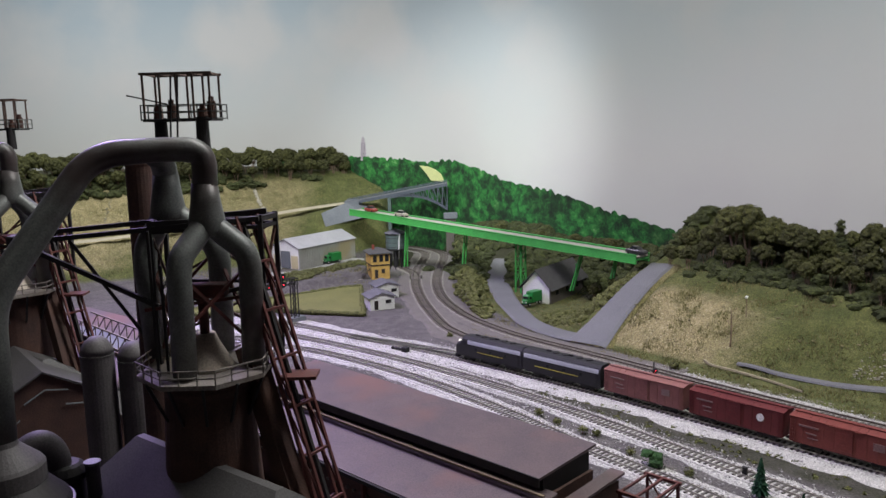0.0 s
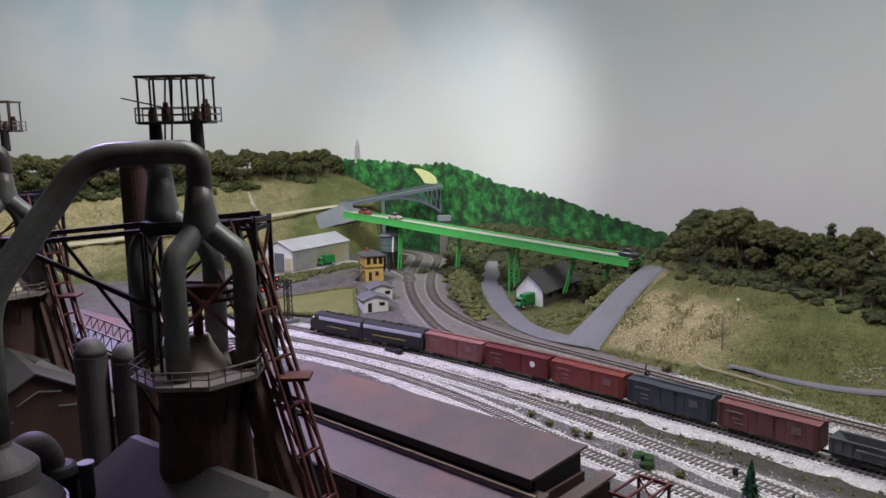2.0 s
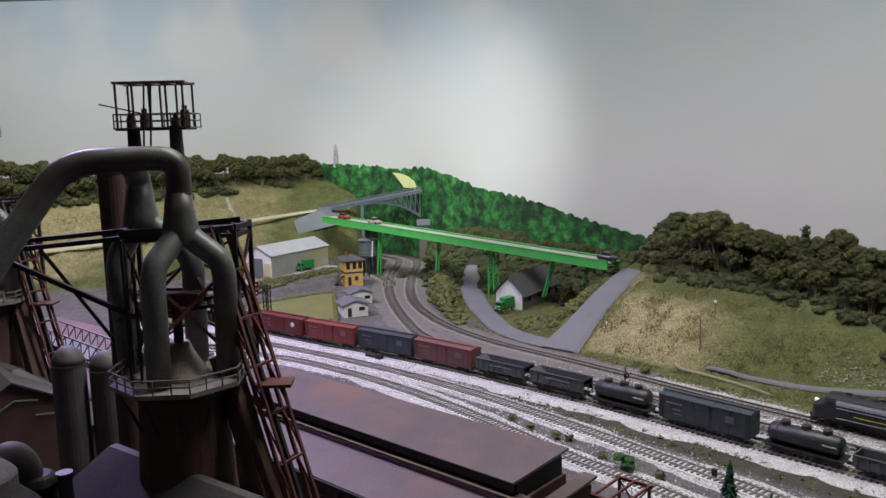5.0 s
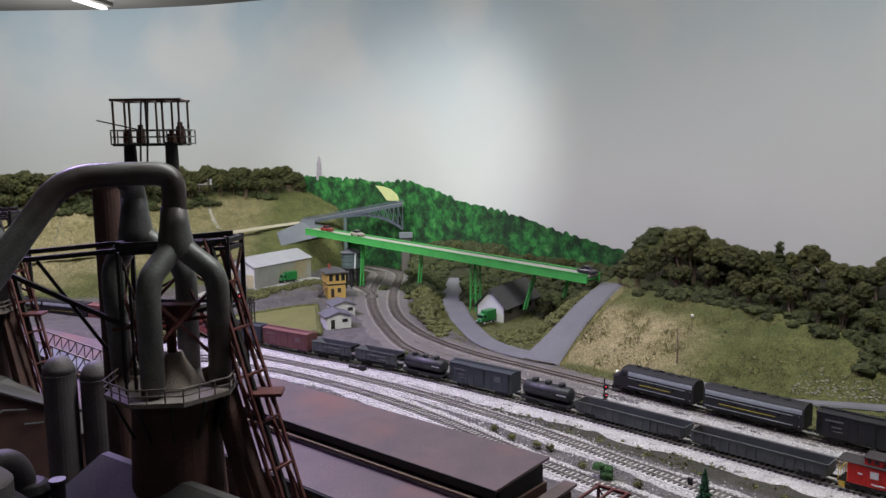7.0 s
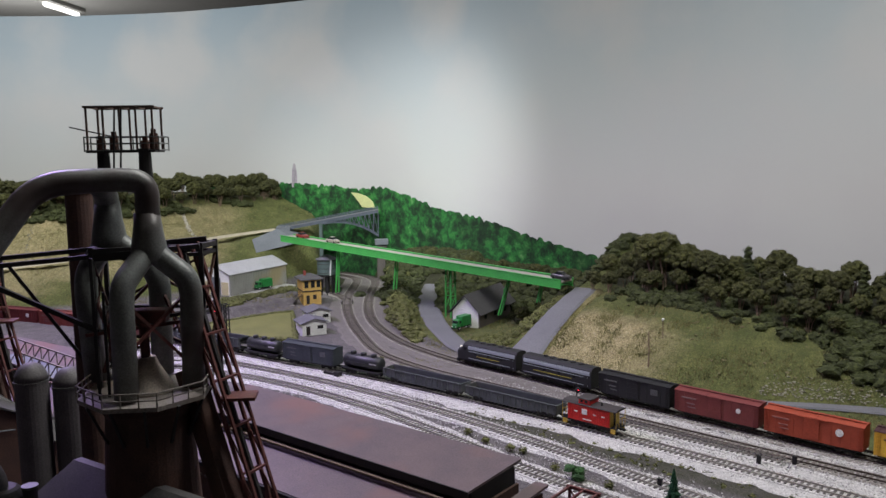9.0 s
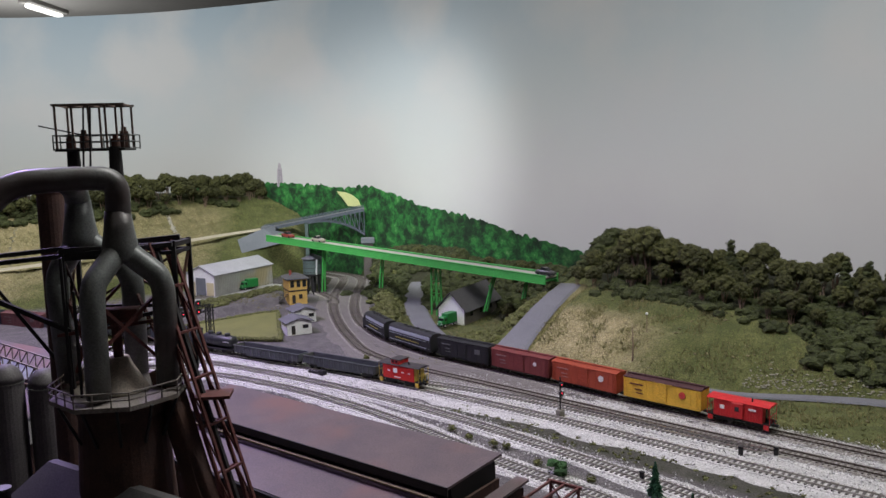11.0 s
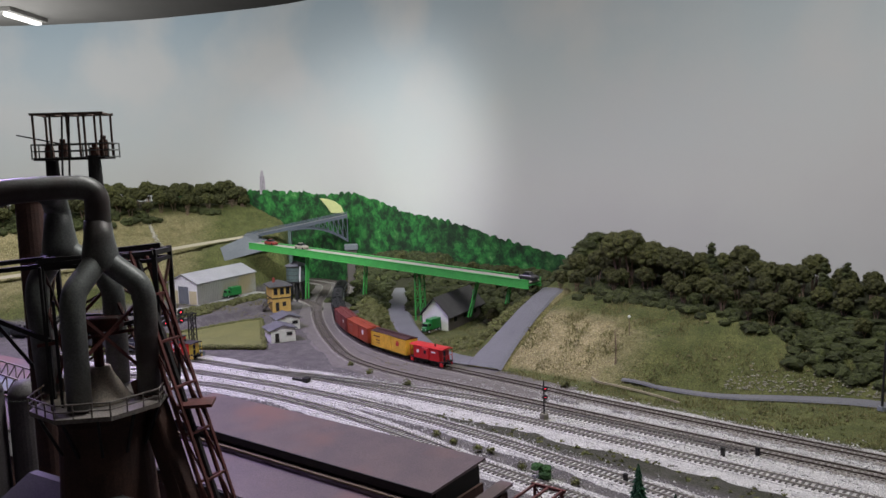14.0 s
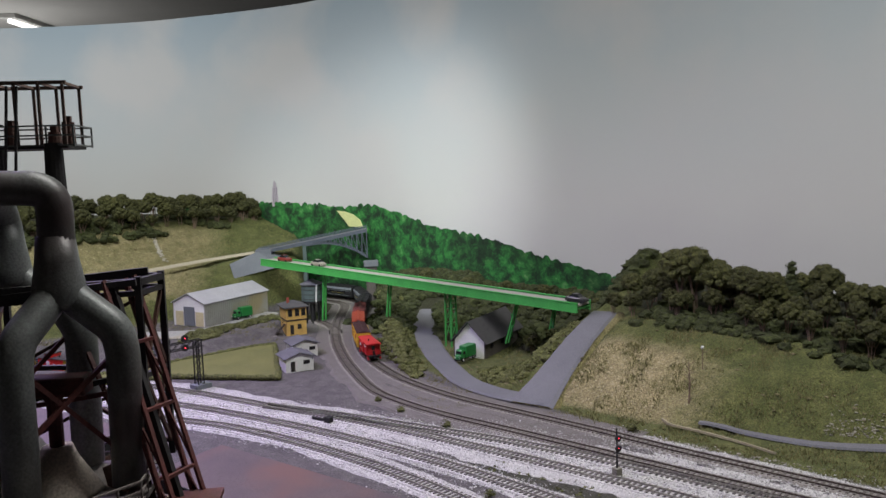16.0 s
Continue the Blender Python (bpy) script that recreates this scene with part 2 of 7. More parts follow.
def sky_material():
    """A matt wall painted as a pale, faintly clouded sky."""
    m = bpy.data.materials.new("painted_sky")
    m.use_nodes = True
    n, l = m.node_tree.nodes, m.node_tree.links
    bs = n["Principled BSDF"]
    tc = n.new("ShaderNodeTexCoord")
    nz = n.new("ShaderNodeTexNoise")
    nz.inputs["Scale"].default_value, nz.inputs["Detail"].default_value = 2.2, 6
    l.new(tc.outputs["Object"], nz.inputs["Vector"])
    sx = n.new("ShaderNodeSeparateXYZ")
    l.new(tc.outputs["Object"], sx.inputs[0])
    up = n.new("ShaderNodeMapRange")
    up.inputs[1].default_value, up.inputs[2].default_value = 0.35, 1.05
    l.new(sx.outputs[2], up.inputs[0])
    c = n.new("ShaderNodeMixRGB")
    c.inputs[1].default_value, c.inputs[2].default_value = (0.42, 0.42, 0.41, 1), (0.25, 0.305, 0.35, 1)
    l.new(up.outputs[0], c.inputs[0])
    r = n.new("ShaderNodeMapRange")
    r.inputs[1].default_value, r.inputs[2].default_value, r.inputs[4].default_value = 0.42, 0.62, 0.75
    l.new(nz.outputs[0], r.inputs[0])
    d = n.new("ShaderNodeMixRGB")
    d.inputs[2].default_value = (0.395, 0.385, 0.385, 1)
    l.new(r.outputs[0], d.inputs[0])
    l.new(c.outputs[0], d.inputs[1])
    l.new(d.outputs[0], bs.inputs["Base Color"])
    bs.inputs["Roughness"].default_value = 0.8
    return m


def painted_forest_material():
    """Summer woods painted on a flat panel: dabs of light and dark green."""
    m = bpy.data.materials.new("painted_forest")
    m.use_nodes = True
    n, l = m.node_tree.nodes, m.node_tree.links
    bs = n["Principled BSDF"]
    tc = n.new("ShaderNodeTexCoord")
    a = n.new("ShaderNodeTexNoise")
    a.inputs["Scale"].default_value, a.inputs["Detail"].default_value, a.inputs["Roughness"].default_value = 33, 10, 0.80
    a.inputs["Distortion"].default_value = 0.35
    b = n.new("ShaderNodeTexVoronoi")
    b.inputs["Scale"].default_value = 26
    c = n.new("ShaderNodeTexNoise")
    c.inputs["Scale"].default_value, c.inputs["Detail"].default_value = 7, 5
    for q in (a, b, c):
        l.new(tc.outputs["Object"], q.inputs["Vector"])
    s = n.new("ShaderNodeMath")
    s.operation = "MULTIPLY_ADD"
    l.new(b.outputs["Distance"], s.inputs[0])
    s.inputs[1].default_value = -0.22
    l.new(a.outputs[0], s.inputs[2])
    r = n.new("ShaderNodeValToRGB")
    e = r.color_ramp.elements
    e[0].position, e[0].color = 0.27, (0.004, 0.020, 0.006, 1)
    e[1].position, e[1].color = 0.60, (0.17, 0.34, 0.13, 1)
    for at, col in ((0.36, (0.010, 0.065, 0.015, 1)), (0.43, (0.018, 0.140, 0.026, 1)), (0.50, (0.036, 0.205, 0.040, 1))):
        k = e.new(at)
        k.color = col
    l.new(s.outputs[0], r.inputs[0])
    t = n.new("ShaderNodeMapRange")
    t.inputs[1].default_value, t.inputs[2].default_value, t.inputs[4].default_value = 0.45, 0.62, 0.8
    l.new(c.outputs[0], t.inputs[0])
    d = n.new("ShaderNodeMixRGB")
    d.blend_type = "MULTIPLY"
    d.inputs[2].default_value = (0.50, 0.36, 0.42, 1)
    l.new(t.outputs[0], d.inputs[0])
    l.new(r.outputs[0], d.inputs[1])
    l.new(d.outputs[0], bs.inputs["Base Color"])
    bs.inputs["Roughness"].default_value = 0.85
    return m


GROUND, SKY, FOREST = ground_material(), sky_material(), painted_forest_material()
PLASTER = mat("grey_plaster", (0.40, 0.39, 0.37), 0.9, 0, (0.34, 0.33, 0.31), 3, 0.1)
TUBE = mat("fluorescent_tube", (1.0, 0.98, 0.95), 0.4, 0, (1.0, 0.98, 0.95), 10, 0, emit=3.0)


# ---- mesh tools ----
def part(name, bm, material, parent=None, label="", smooth=False):
    me = bpy.data.meshes.new(name)
    bm.normal_update()
    bm.to_mesh(me)
    bm.free()
    me.materials.append(material)
    if smooth:
        me.polygons.foreach_set("use_smooth", [True] * len(me.polygons))
    ob = new(name, me)
    if parent is not None:
        ob.parent = parent
    return tagged(ob, label)


def thing(name, label, category, group="", kind="", at=None):
    ob = new(name)
    ob.empty_display_size = 0.01
    if at is not None:
        ob.matrix_basis = at
    return tagged(ob, label, category, group, kind)


def B():
    return bmesh.new()


def box(bm, x0, x1, y0, y1, z0, z1, bevel=0.0, m=None):
    g = bmesh.ops.create_cube(bm, size=1)
    vs = g["verts"]
    for v in vs:
        v.co = Vector(((x0 + x1) / 2 + v.co.x * (x1 - x0), (y0 + y1) / 2 + v.co.y * (y1 - y0), (z0 + z1) / 2 + v.co.z * (z1 - z0)))
    if bevel:
        es = list({e for v in vs for e in v.link_edges})
        vs = bmesh.ops.bevel(bm, geom=es, offset=bevel, segments=1, affect="EDGES")["verts"]
    if m is not None:
        bmesh.ops.transform(bm, matrix=m, verts=list(set(vs)))
    return bm


def beam(bm, a, b, w, h=None):
    """A square bar from a to b."""
    a, b = Vector(a), Vector(b)
    d = b - a
    g = bmesh.ops.create_cube(bm, size=1)
    m = Matrix.Translation((a + b) / 2) @ d.to_track_quat("Z", "Y").to_matrix().to_4x4() @ Matrix.Diagonal((w, h or w, d.length, 1))
    bmesh.ops.transform(bm, matrix=m, verts=g["verts"])
    return bm


def cone(bm, a, b, r0, r1, seg=16):
    a, b = Vector(a), Vector(b)
    d = b - a
    g = bmesh.ops.create_cone(bm, cap_ends=True, segments=seg, radius1=r0, radius2=max(r1, 1e-5), depth=d.length)
    m = Matrix.Translation((a + b) / 2) @ d.to_track_quat("Z", "Y").to_matrix().to_4x4()
    bmesh.ops.transform(bm, matrix=m, verts=g["verts"])
    return bm


def lathe(bm, profile, seg=24, at=(0, 0, 0)):
    """A turned solid from (radius, height) pairs."""
    rings = []
    for r, z in profile:
        rings.append([bm.verts.new((at[0] + r * math.cos(2 * math.pi * k / seg), at[1] + r * math.sin(2 * math.pi * k / seg), at[2] + z)) for k in range(seg)])
    for p, q in zip(rings, rings[1:]):
        for k in range(seg):
            bm.faces.new((p[k], p[(k + 1) % seg], q[(k + 1) % seg], q[k]))
    bm.faces.new(rings[-1])
    bm.faces.new(rings[0][::-1])
    return bm


def tube(bm, points, radii, seg=14, soft=5):
    """A round pipe along points, its corners rounded."""
    pts = [Vector(p) for p in points]
    rs = radii if isinstance(radii, (list, tuple)) else [radii] * len(pts)
    path, rad = [pts[0]], [rs[0]]
    for i in range(1, len(pts) - 1):
        k = min(rs[i] * 2.2, (pts[i] - pts[i - 1]).length * 0.48, (pts[i + 1] - pts[i]).length * 0.48)
        a = pts[i] + (pts[i - 1] - pts[i]).normalized() * k
        c = pts[i] + (pts[i + 1] - pts[i]).normalized() * k
        for j in range(soft + 1):
            t = j / soft
            path.append(a * (1 - t) ** 2 + pts[i] * 2 * t * (1 - t) + c * t * t)
            rad.append(rs[i])
    path.append(pts[-1])
    rad.append(rs[-1])
    up = Vector((0.31, 0.17, 0.93)).normalized()
    rings = []
    for i, p in enumerate(path):
        d = (path[min(i + 1, len(path) - 1)] - path[max(i - 1, 0)]).normalized()
        x = d.cross(up)
        if x.length < 1e-3:
            x = d.cross(Vector((1, 0, 0)))
        x.normalize()
        y = d.cross(x)
        up = x.cross(d)
        rings.append([bm.verts.new(p + (x * math.cos(2 * math.pi * k / seg) + y * math.sin(2 * math.pi * k / seg)) * rad[i]) for k in range(seg)])
    for p, q in zip(rings, rings[1:]):
        for k in range(seg):
            bm.faces.new((p[k], p[(k + 1) % seg], q[(k + 1) % seg], q[k]))
    bm.faces.new(rings[0][::-1])
    bm.faces.new(rings[-1])
    bmesh.ops.recalc_face_normals(bm, faces=bm.faces)
    return bm


def prism(bm, outline, z0, z1):
    """An upright slab from a closed outline of (x, y)."""
    lo = [bm.verts.new((x, y, z0)) for x, y in outline]
    hi = [bm.verts.new((x, y, z1)) for x, y in outline]
    k = len(lo)
    for i in range(k):
        bm.faces.new((lo[i], lo[(i + 1) % k], hi[(i + 1) % k], hi[i]))
    bm.faces.new(hi)
    bm.faces.new(lo[::-1])
    bmesh.ops.recalc_face_normals(bm, faces=bm.faces)
    return bm


def spline(points, step=0.01):
    """A smooth line through points, as an array of evenly spaced places."""
    p = np.array([2 * np.array(points[0]) - np.array(points[1]), *map(np.array, points), 2 * np.array(points[-1]) - np.array(points[-2])], float)
    out = []
    for i in range(1, len(p) - 2):
        a, b, c, d = p[i - 1:i + 3]
        for t in np.linspace(0, 1, 40, endpoint=False):
            out.append(0.5 * (2 * b + (c - a) * t + (2 * a - 5 * b + 4 * c - d) * t * t + (3 * b - a - 3 * c + d) * t ** 3))
    out.append(p[-2])
    out = np.array(out)
    s = np.r_[0, np.cumsum(np.linalg.norm(np.diff(out, axis=0), axis=1))]
    g = np.linspace(0, s[-1], int(s[-1] / step) + 1)
    return np.stack([np.interp(g, s, out[:, k]) for k in range(out.shape[1])], 1)


SU, NU = np.array((0.6606, -0.7507)), np.array((0.7507, 0.6606))  # along the yard, and across it towards the painted sky


def sn(s, n):
    return s * SU + n * NU


def smooth(a, b, v):
    t = np.clip((np.asarray(v, float) - a) / (b - a), 0, 1)
    return t * t * (3 - 2 * t)


# ---- plan of the lines (x, y) ----
LINE_A = spline([(-2.2, 2.62), (-1.6, 2.46), (-1.1, 2.27), (-0.7, 2.06), (-0.396, 1.865), (-0.206, 1.716), (-0.02, 1.570), (0.16, 1.402), (0.32, 1.240), (0.478, 1.067), (0.65, 0.876), (0.85, 0.655), (1.2, 0.27), (1.7, -0.28), (2.4, -1.05)])
LINE_B = spline([(-1.6, 3.22), (-0.7, 3.24), (-0.32, 3.17), (-0.13, 3.05), (-0.035, 2.94), (0.003, 2.802), (-0.015, 2.539), (-0.021, 2.302), (-0.005, 2.102), (0.040, 1.925), (0.092, 1.803), (0.172, 1.675), (0.277, 1.55), (0.372, 1.437), (0.46, 1.327), (0.565, 1.205), (0.69, 1.063), (0.78, 0.962), (1.1, 0.60), (1.5, 0.15), (1.9, -0.30), (2.4, -0.87)])
LINE_C = spline([(-0.9, 3.10), (-0.42, 3.08), (-0.20, 3.03), (-0.105, 2.95), (-0.064, 2.838), (-0.085, 2.550), (-0.084, 2.310), (-0.064, 2.109), (-0.035, 1.938), (0.003, 1.78), (0.060, 1.672), (0.130, 1.578), (0.213, 1.487), (0.307, 1.383), (0.39, 1.290), (0.465, 1.206), (0.596, 1.062), (0.739, 0.905), (1.1, 0.51), (1.6, -0.04), (2.3, -0.82)])
LINE_D = spline([(-0.206, 1.716), (-0.09, 1.640), (0.0, 1.578), (0.10, 1.503), (0.204, 1.426), (0.30, 1.343), (0.385, 1.262), (0.465, 1.176), (0.60, 1.030)])
LINE_E = spline([(-2.2, 2.50), (-1.2, 2.22), (-0.7, 1.96), (-0.40, 1.772), (-0.26, 1.672), (-0.131, 1.566), (-0.015, 1.460), (0.089, 1.352), (0.178, 1.247), (0.257, 1.145), (0.324, 1.055), (0.40, 0.955), (0.6, 0.68), (0.9, 0.27), (1.3, -0.28), (1.8, -1.0)])
LINE_F = spline([(-2.2, 2.40), (-1.2, 2.12), (-0.7, 1.86), (-0.351, 1.652), (-0.249, 1.588), (-0.125, 1.480), (-0.015, 1.364), (0.082, 1.240), (0.15, 1.142), (0.211, 1.052), (0.295, 0.945), (0.42, 0.77), (0.65, 0.44), (0.95, 0.0), (1.4, -0.66)])
LINE_G = spline([(-0.086, 2.38), (-0.092, 2.46), (-0.13, 2.57), (-0.19, 2.68), (-0.27, 2.74)])
LINE_H = spline([(-1.5, 1.93), (-0.90, 2.08), (-0.62, 2.185), (-0.45, 2.275), (-0.34, 2.355), (-0.262, 2.415)])
_pts = np.concatenate([LINE_B, LINE_C, LINE_G])[::3]


def height(x, y):
    """Height of the modelled land over the plan."""
    x, y = np.asarray(x, float), np.asarray(y, float)
    s, n = x * SU[0] + y * SU[1], x * NU[0] + y * NU[1]
    toe = np.interp(s, [-1.4, -1.0, -0.7, -0.3, 0.2, 1.0], [1.40, 1.31, 1.34, 1.49, 1.58, 1.70])
    right = smooth(-1.20, -1.07, s) * 0.158 * (1 - np.exp(-np.maximum(n - toe, 0) / 0.21))
    valley = (1 - smooth(-1.12, -1.0, s)) * 0.10 * smooth(1.66, 1.92, n) * smooth(-2.2, -1.9, s)
    start = np.interp(x, [-1.6, -0.9, -0.6, -0.3, -0.1], [2.15, 2.30, 2.52, 2.66, 2.74])
    road = np.interp(x, [-1.6, -0.65, -0.37], [0.09, 0.140, 0.186])
    left = (road * smooth(0, 0.26, y - start) + (0.315 - road) * smooth(0.34, 0.74, y - start)) * (1 - smooth(-0.25, -0.12, x))
    terrace = 0.02 * smooth(0, 0.06, y - (2.30 + 0.9 * (x + 0.35))) * (1 - smooth(-0.27, -0.20, x)) * (1 - smooth(0, 0.1, y - start))
    bank = 0.035 * np.exp(-((x - 0.075) / 0.035) ** 2) * smooth(1.85, 2.1, y) * (1 - smooth(2.6, 2.8, y))
    z = right + valley + left + terrace + bank
    return z


def land():
    xs, ys = np.arange(-2.6, 2.6, 0.0125), np.arange(0.10, 3.75, 0.0125)
    X, Y = np.meshgrid(xs, ys)
    Z = height(X, Y)
    D = np.full(X.shape, 9.0)
    for p in _pts:
        D = np.minimum(D, np.hypot(X - p[0], Y - p[1]))
    keep = np.where((X < -0.2) & (Y > 2.9), 1.0, smooth(0.03, 0.13, D))
    rough = np.array([noise.noise((a * 14, b * 14, 0)) + 0.6 * noise.noise((a * 45, b * 45, 3)) for a, b in zip(X.ravel(), Y.ravel())]).reshape(X.shape)
    S, N = X * SU[0] + Y * SU[1], X * NU[0] + Y * NU[1]
    Z = Z * keep + rough * 0.006 * smooth(0.004, 0.05, Z) + rough * 0.0012 - 0.006
    # the climbing road lies in a shallow cutting
    way = spline([(0.295, 1.605), (0.345, 1.660), (0.40, 1.718), (0.455, 1.775), (0.505, 1.828), (0.54, 1.87)], 0.012)
    grade = np.interp(np.linspace(0, 1, len(way)), np.linspace(0, 1, 6), [-0.001, 0.027, 0.058, 0.088, 0.109, 0.119]) - 0.008
    for p, c in zip(way[grade > 0.004], grade[grade > 0.004]):
        d = np.hypot(X - p[0], Y - p[1])
        Z = np.where(d < 0.075, np.minimum(Z, c + np.maximum(0, d - 0.040) * 1.1), Z)
    k = len(xs)
    verts = np.stack([X, Y, Z], -1).reshape(-1, 3)
    i = (np.arange(len(ys) - 1)[:, None] * k + np.arange(k - 1)[None]).ravel()
    faces = np.stack([i, i + 1, i + k + 1, i + k], 1)
    me = bpy.data.meshes.new("ground")
    me.from_pydata(verts.tolist(), [], faces.tolist())
    me.materials.append(GROUND)
    me.polygons.foreach_set("use_smooth", [True] * len(me.polygons))
    turf = np.maximum.reduce([smooth(1.235, 1.275, N) * smooth(-0.98, -0.85, S), smooth(1.36, 1.42, N) * smooth(0.07, 0.12, X - 0.0 * Y) * (Y < 2.7), smooth(0.01, 0.03, Z), smooth(0.03, 0.06, X - np.interp(Y, [1.4, 1.6, 1.8, 2.0, 2.2, 2.5, 2.8], [0.42, 0.27, 0.13, 0.05, 0.025, 0.02, 0.02])) * (Y > 1.5)])
    earth = np.maximum.reduce([smooth(-1.02, -0.96, S) * (1 - smooth(-0.90, -0.52, S)) * smooth(1.30, 1.34, N) * (1 - smooth(1.45, 1.60, N)), smooth(0.05, 0.10, Z) * (1 - smooth(-0.60, -0.35, X)) * (1 - smooth(0.25, 0.32, Z)) * 0.72, (1 - smooth(-1.15, -0.80, X)) * smooth(0.02, 0.06, Z) * 0.85])
    # near-black olive along both wooded ridges, behind the house and between two yard tracks
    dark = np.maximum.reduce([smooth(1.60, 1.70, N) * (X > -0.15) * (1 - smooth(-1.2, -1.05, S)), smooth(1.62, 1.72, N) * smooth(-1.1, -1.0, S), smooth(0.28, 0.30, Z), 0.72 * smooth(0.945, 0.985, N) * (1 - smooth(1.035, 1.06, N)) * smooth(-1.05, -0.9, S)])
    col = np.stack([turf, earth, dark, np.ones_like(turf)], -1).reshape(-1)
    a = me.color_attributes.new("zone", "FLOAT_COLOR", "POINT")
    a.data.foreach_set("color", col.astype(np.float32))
    ob = new("ground", me)
    return tagged(ob, "model railway landscape of turf, dry earth and cinders", "ground", kind="structure")


land()


def ribbon(bm, line, width, z, thick=0.004, crown=0.0):
    """A flat strip along a line; width and z may be arrays."""
    p = np.asarray(line)[:, :2]
    d = np.gradient(p, axis=0)
    d /= np.linalg.norm(d, axis=1)[:, None]
    q = np.stack([-d[:, 1], d[:, 0]], 1)
    w = np.broadcast_to(np.asarray(width, float), len(p))
    zz = np.broadcast_to(np.asarray(z, float), len(p))
    rows = []
    for a, e, h, c in zip(p, q, w, zz):
        rows.append([bm.verts.new((*(a + e * h / 2 * k), c + o)) for k, o in ((1.25, -thick), (1, 0), (0, crown), (-1, 0), (-1.25, -thick))])
    for a, b in zip(rows, rows[1:]):
        for k in range(4):
            bm.faces.new((a[k], a[k + 1], b[k + 1], b[k]))
    bmesh.ops.recalc_face_normals(bm, faces=bm.faces)
    for f in bm.faces:
        if f.normal.z < 0:
            f.normal_flip()
    return bm


def track(name, line, ballast, near):
    """One line of model track: bed, sleepers and two rails."""
    t = thing(name, "model railway track on " + ("pale grey" if ballast is BALLAST else "tan") + " ballast", "railway track", "yard tracks", "structure")
    line = line[(line[:, 1] > 0.12)]
    part("ballast_bed", ribbon(B(), line[::2], 0.038, -0.0028, 0.004), ballast, t)
    p = line
    d = np.gradient(p, axis=0)
    d /= np.linalg.norm(d, axis=1)[:, None]
    q = np.stack([-d[:, 1], d[:, 0]], 1)
    s = np.r_[0, np.cumsum(np.linalg.norm(np.diff(p, axis=0), axis=1))]
    verts, faces = [], []
    for a in np.arange(0, s[-1], 0.0086):
        c = np.array([np.interp(a, s, p[:, k]) for k in (0, 1)])
        e = np.array([np.interp(a, s, d[:, k]) for k in (0, 1)])
        e /= np.linalg.norm(e)
        r = np.array((-e[1], e[0]))
        o = len(verts)
        hl, hw = 0.0150 + random.uniform(-0.0006, 0.0006), 0.0017
        for z in (-0.0045, -0.0016):
            for u, v in ((1, 1), (1, -1), (-1, -1), (-1, 1)):
                verts.append((*(c + r * hl * u + e * hw * v), z))
        for f in ((4, 7, 6, 5), (0, 1, 5, 4), (1, 2, 6, 5), (2, 3, 7, 6), (3, 0, 4, 7)):
            faces.append([o + k for k in f])
    me = bpy.data.meshes.new("sleepers")
    me.from_pydata(verts, [], faces)
    me.materials.append(TIE if ballast is BALLAST else TIE_WORN)
    ob = new("sleepers", me)
    ob.parent = t
    tagged(ob, kind="stuff")
    for side in (1, -1):
        bm = B()
        rows = []
        for a, r in zip(p, q):
            c = a + r * 0.00825 * side
            rows.append([bm.verts.new((*(c + r * u), z)) for u, z in ((0.0009, -0.0022), (0.0006, 0.0), (-0.0006, 0.0), (-0.0009, -0.0022))])
        for a, b in zip(rows, rows[1:]):
            for k in range(3):
                bm.faces.new((a[k], a[k + 1], b[k + 1], b[k]))
        bmesh.ops.recalc_face_normals(bm, faces=bm.faces)
        part("rail", bm, RAIL if ballast is BALLAST else RAIL_RUST, t)
    return t


for nm, ln, bl in (("track_main", LINE_A, BALLAST), ("track_branch", LINE_B, BALLAST_TAN), ("track_loop", LINE_C, BALLAST_TAN), ("track_crossover", LINE_D, BALLAST), ("track_yard", LINE_E, BALLAST), ("track_siding", LINE_F, BALLAST), ("track_spur", LINE_G, BALLAST_TAN), ("track_town", LINE_H, BALLAST_TAN)):
    track(nm, ln, bl, 0)
# gravel spread between and beside the yard tracks
gravel = B()
for ln, w, dz in ((LINE_A, 0.074, -0.0040), (LINE_A[LINE_A[:, 0] < 0.05], 0.090, -0.0046), (LINE_E, 0.050, -0.0044), (LINE_E[LINE_E[:, 0] < 0.0], 0.13, -0.0050), (LINE_F, 0.054, -0.0042), (LINE_C[LINE_C[:, 0] > 0.17], 0.080, -0.0050), (LINE_B[LINE_B[:, 0] > 0.30], 0.070, -0.0056), (LINE_D, 0.075, -0.0064)):
    k = ln[(ln[:, 1] > 0.12)][::2]
    wob = np.array([w * (1 + 0.30 * noise.noise((a * 9, b * 9, w * 50)) + 0.2 * noise.noise((a * 33, b * 33, 1))) for a, b in k])
    ribbon(gravel, k, wob, dz, 0.002)
tan = B()
for ln, dz in ((LINE_C[(LINE_C[:, 1] < 2.9) & (LINE_C[:, 0] > -0.12) & (LINE_C[:, 0] < 0.34)], -0.0066), (LINE_B[(LINE_B[:, 1] < 2.9) & (LINE_B[:, 0] < 0.42)], -0.0070)):
    k = ln[(ln[:, 1] > 0.9)][::2]
    ribbon(tan, k, np.array([0.085 * (1 + 0.3 * noise.noise((a * 9, b * 9, 4)) + 0.2 * noise.noise((a * 33, b * 33, 1))) for a, b in k]), dz + 0.003, 0.004)
tagged(part("cinder_gravel", tan, mat("cinder_gravel_stone", (0.185, 0.168, 0.158), 0.95, 0, (0.13, 0.118, 0.11), 40, 0.9, 900, 0.6)), "grey-brown cinder gravel round the loop tracks", "gravel", kind="stuff")
tagged(part("gravel", gravel, BALLAST), "pale grey gravel spread along the yard tracks", "gravel", kind="stuff")


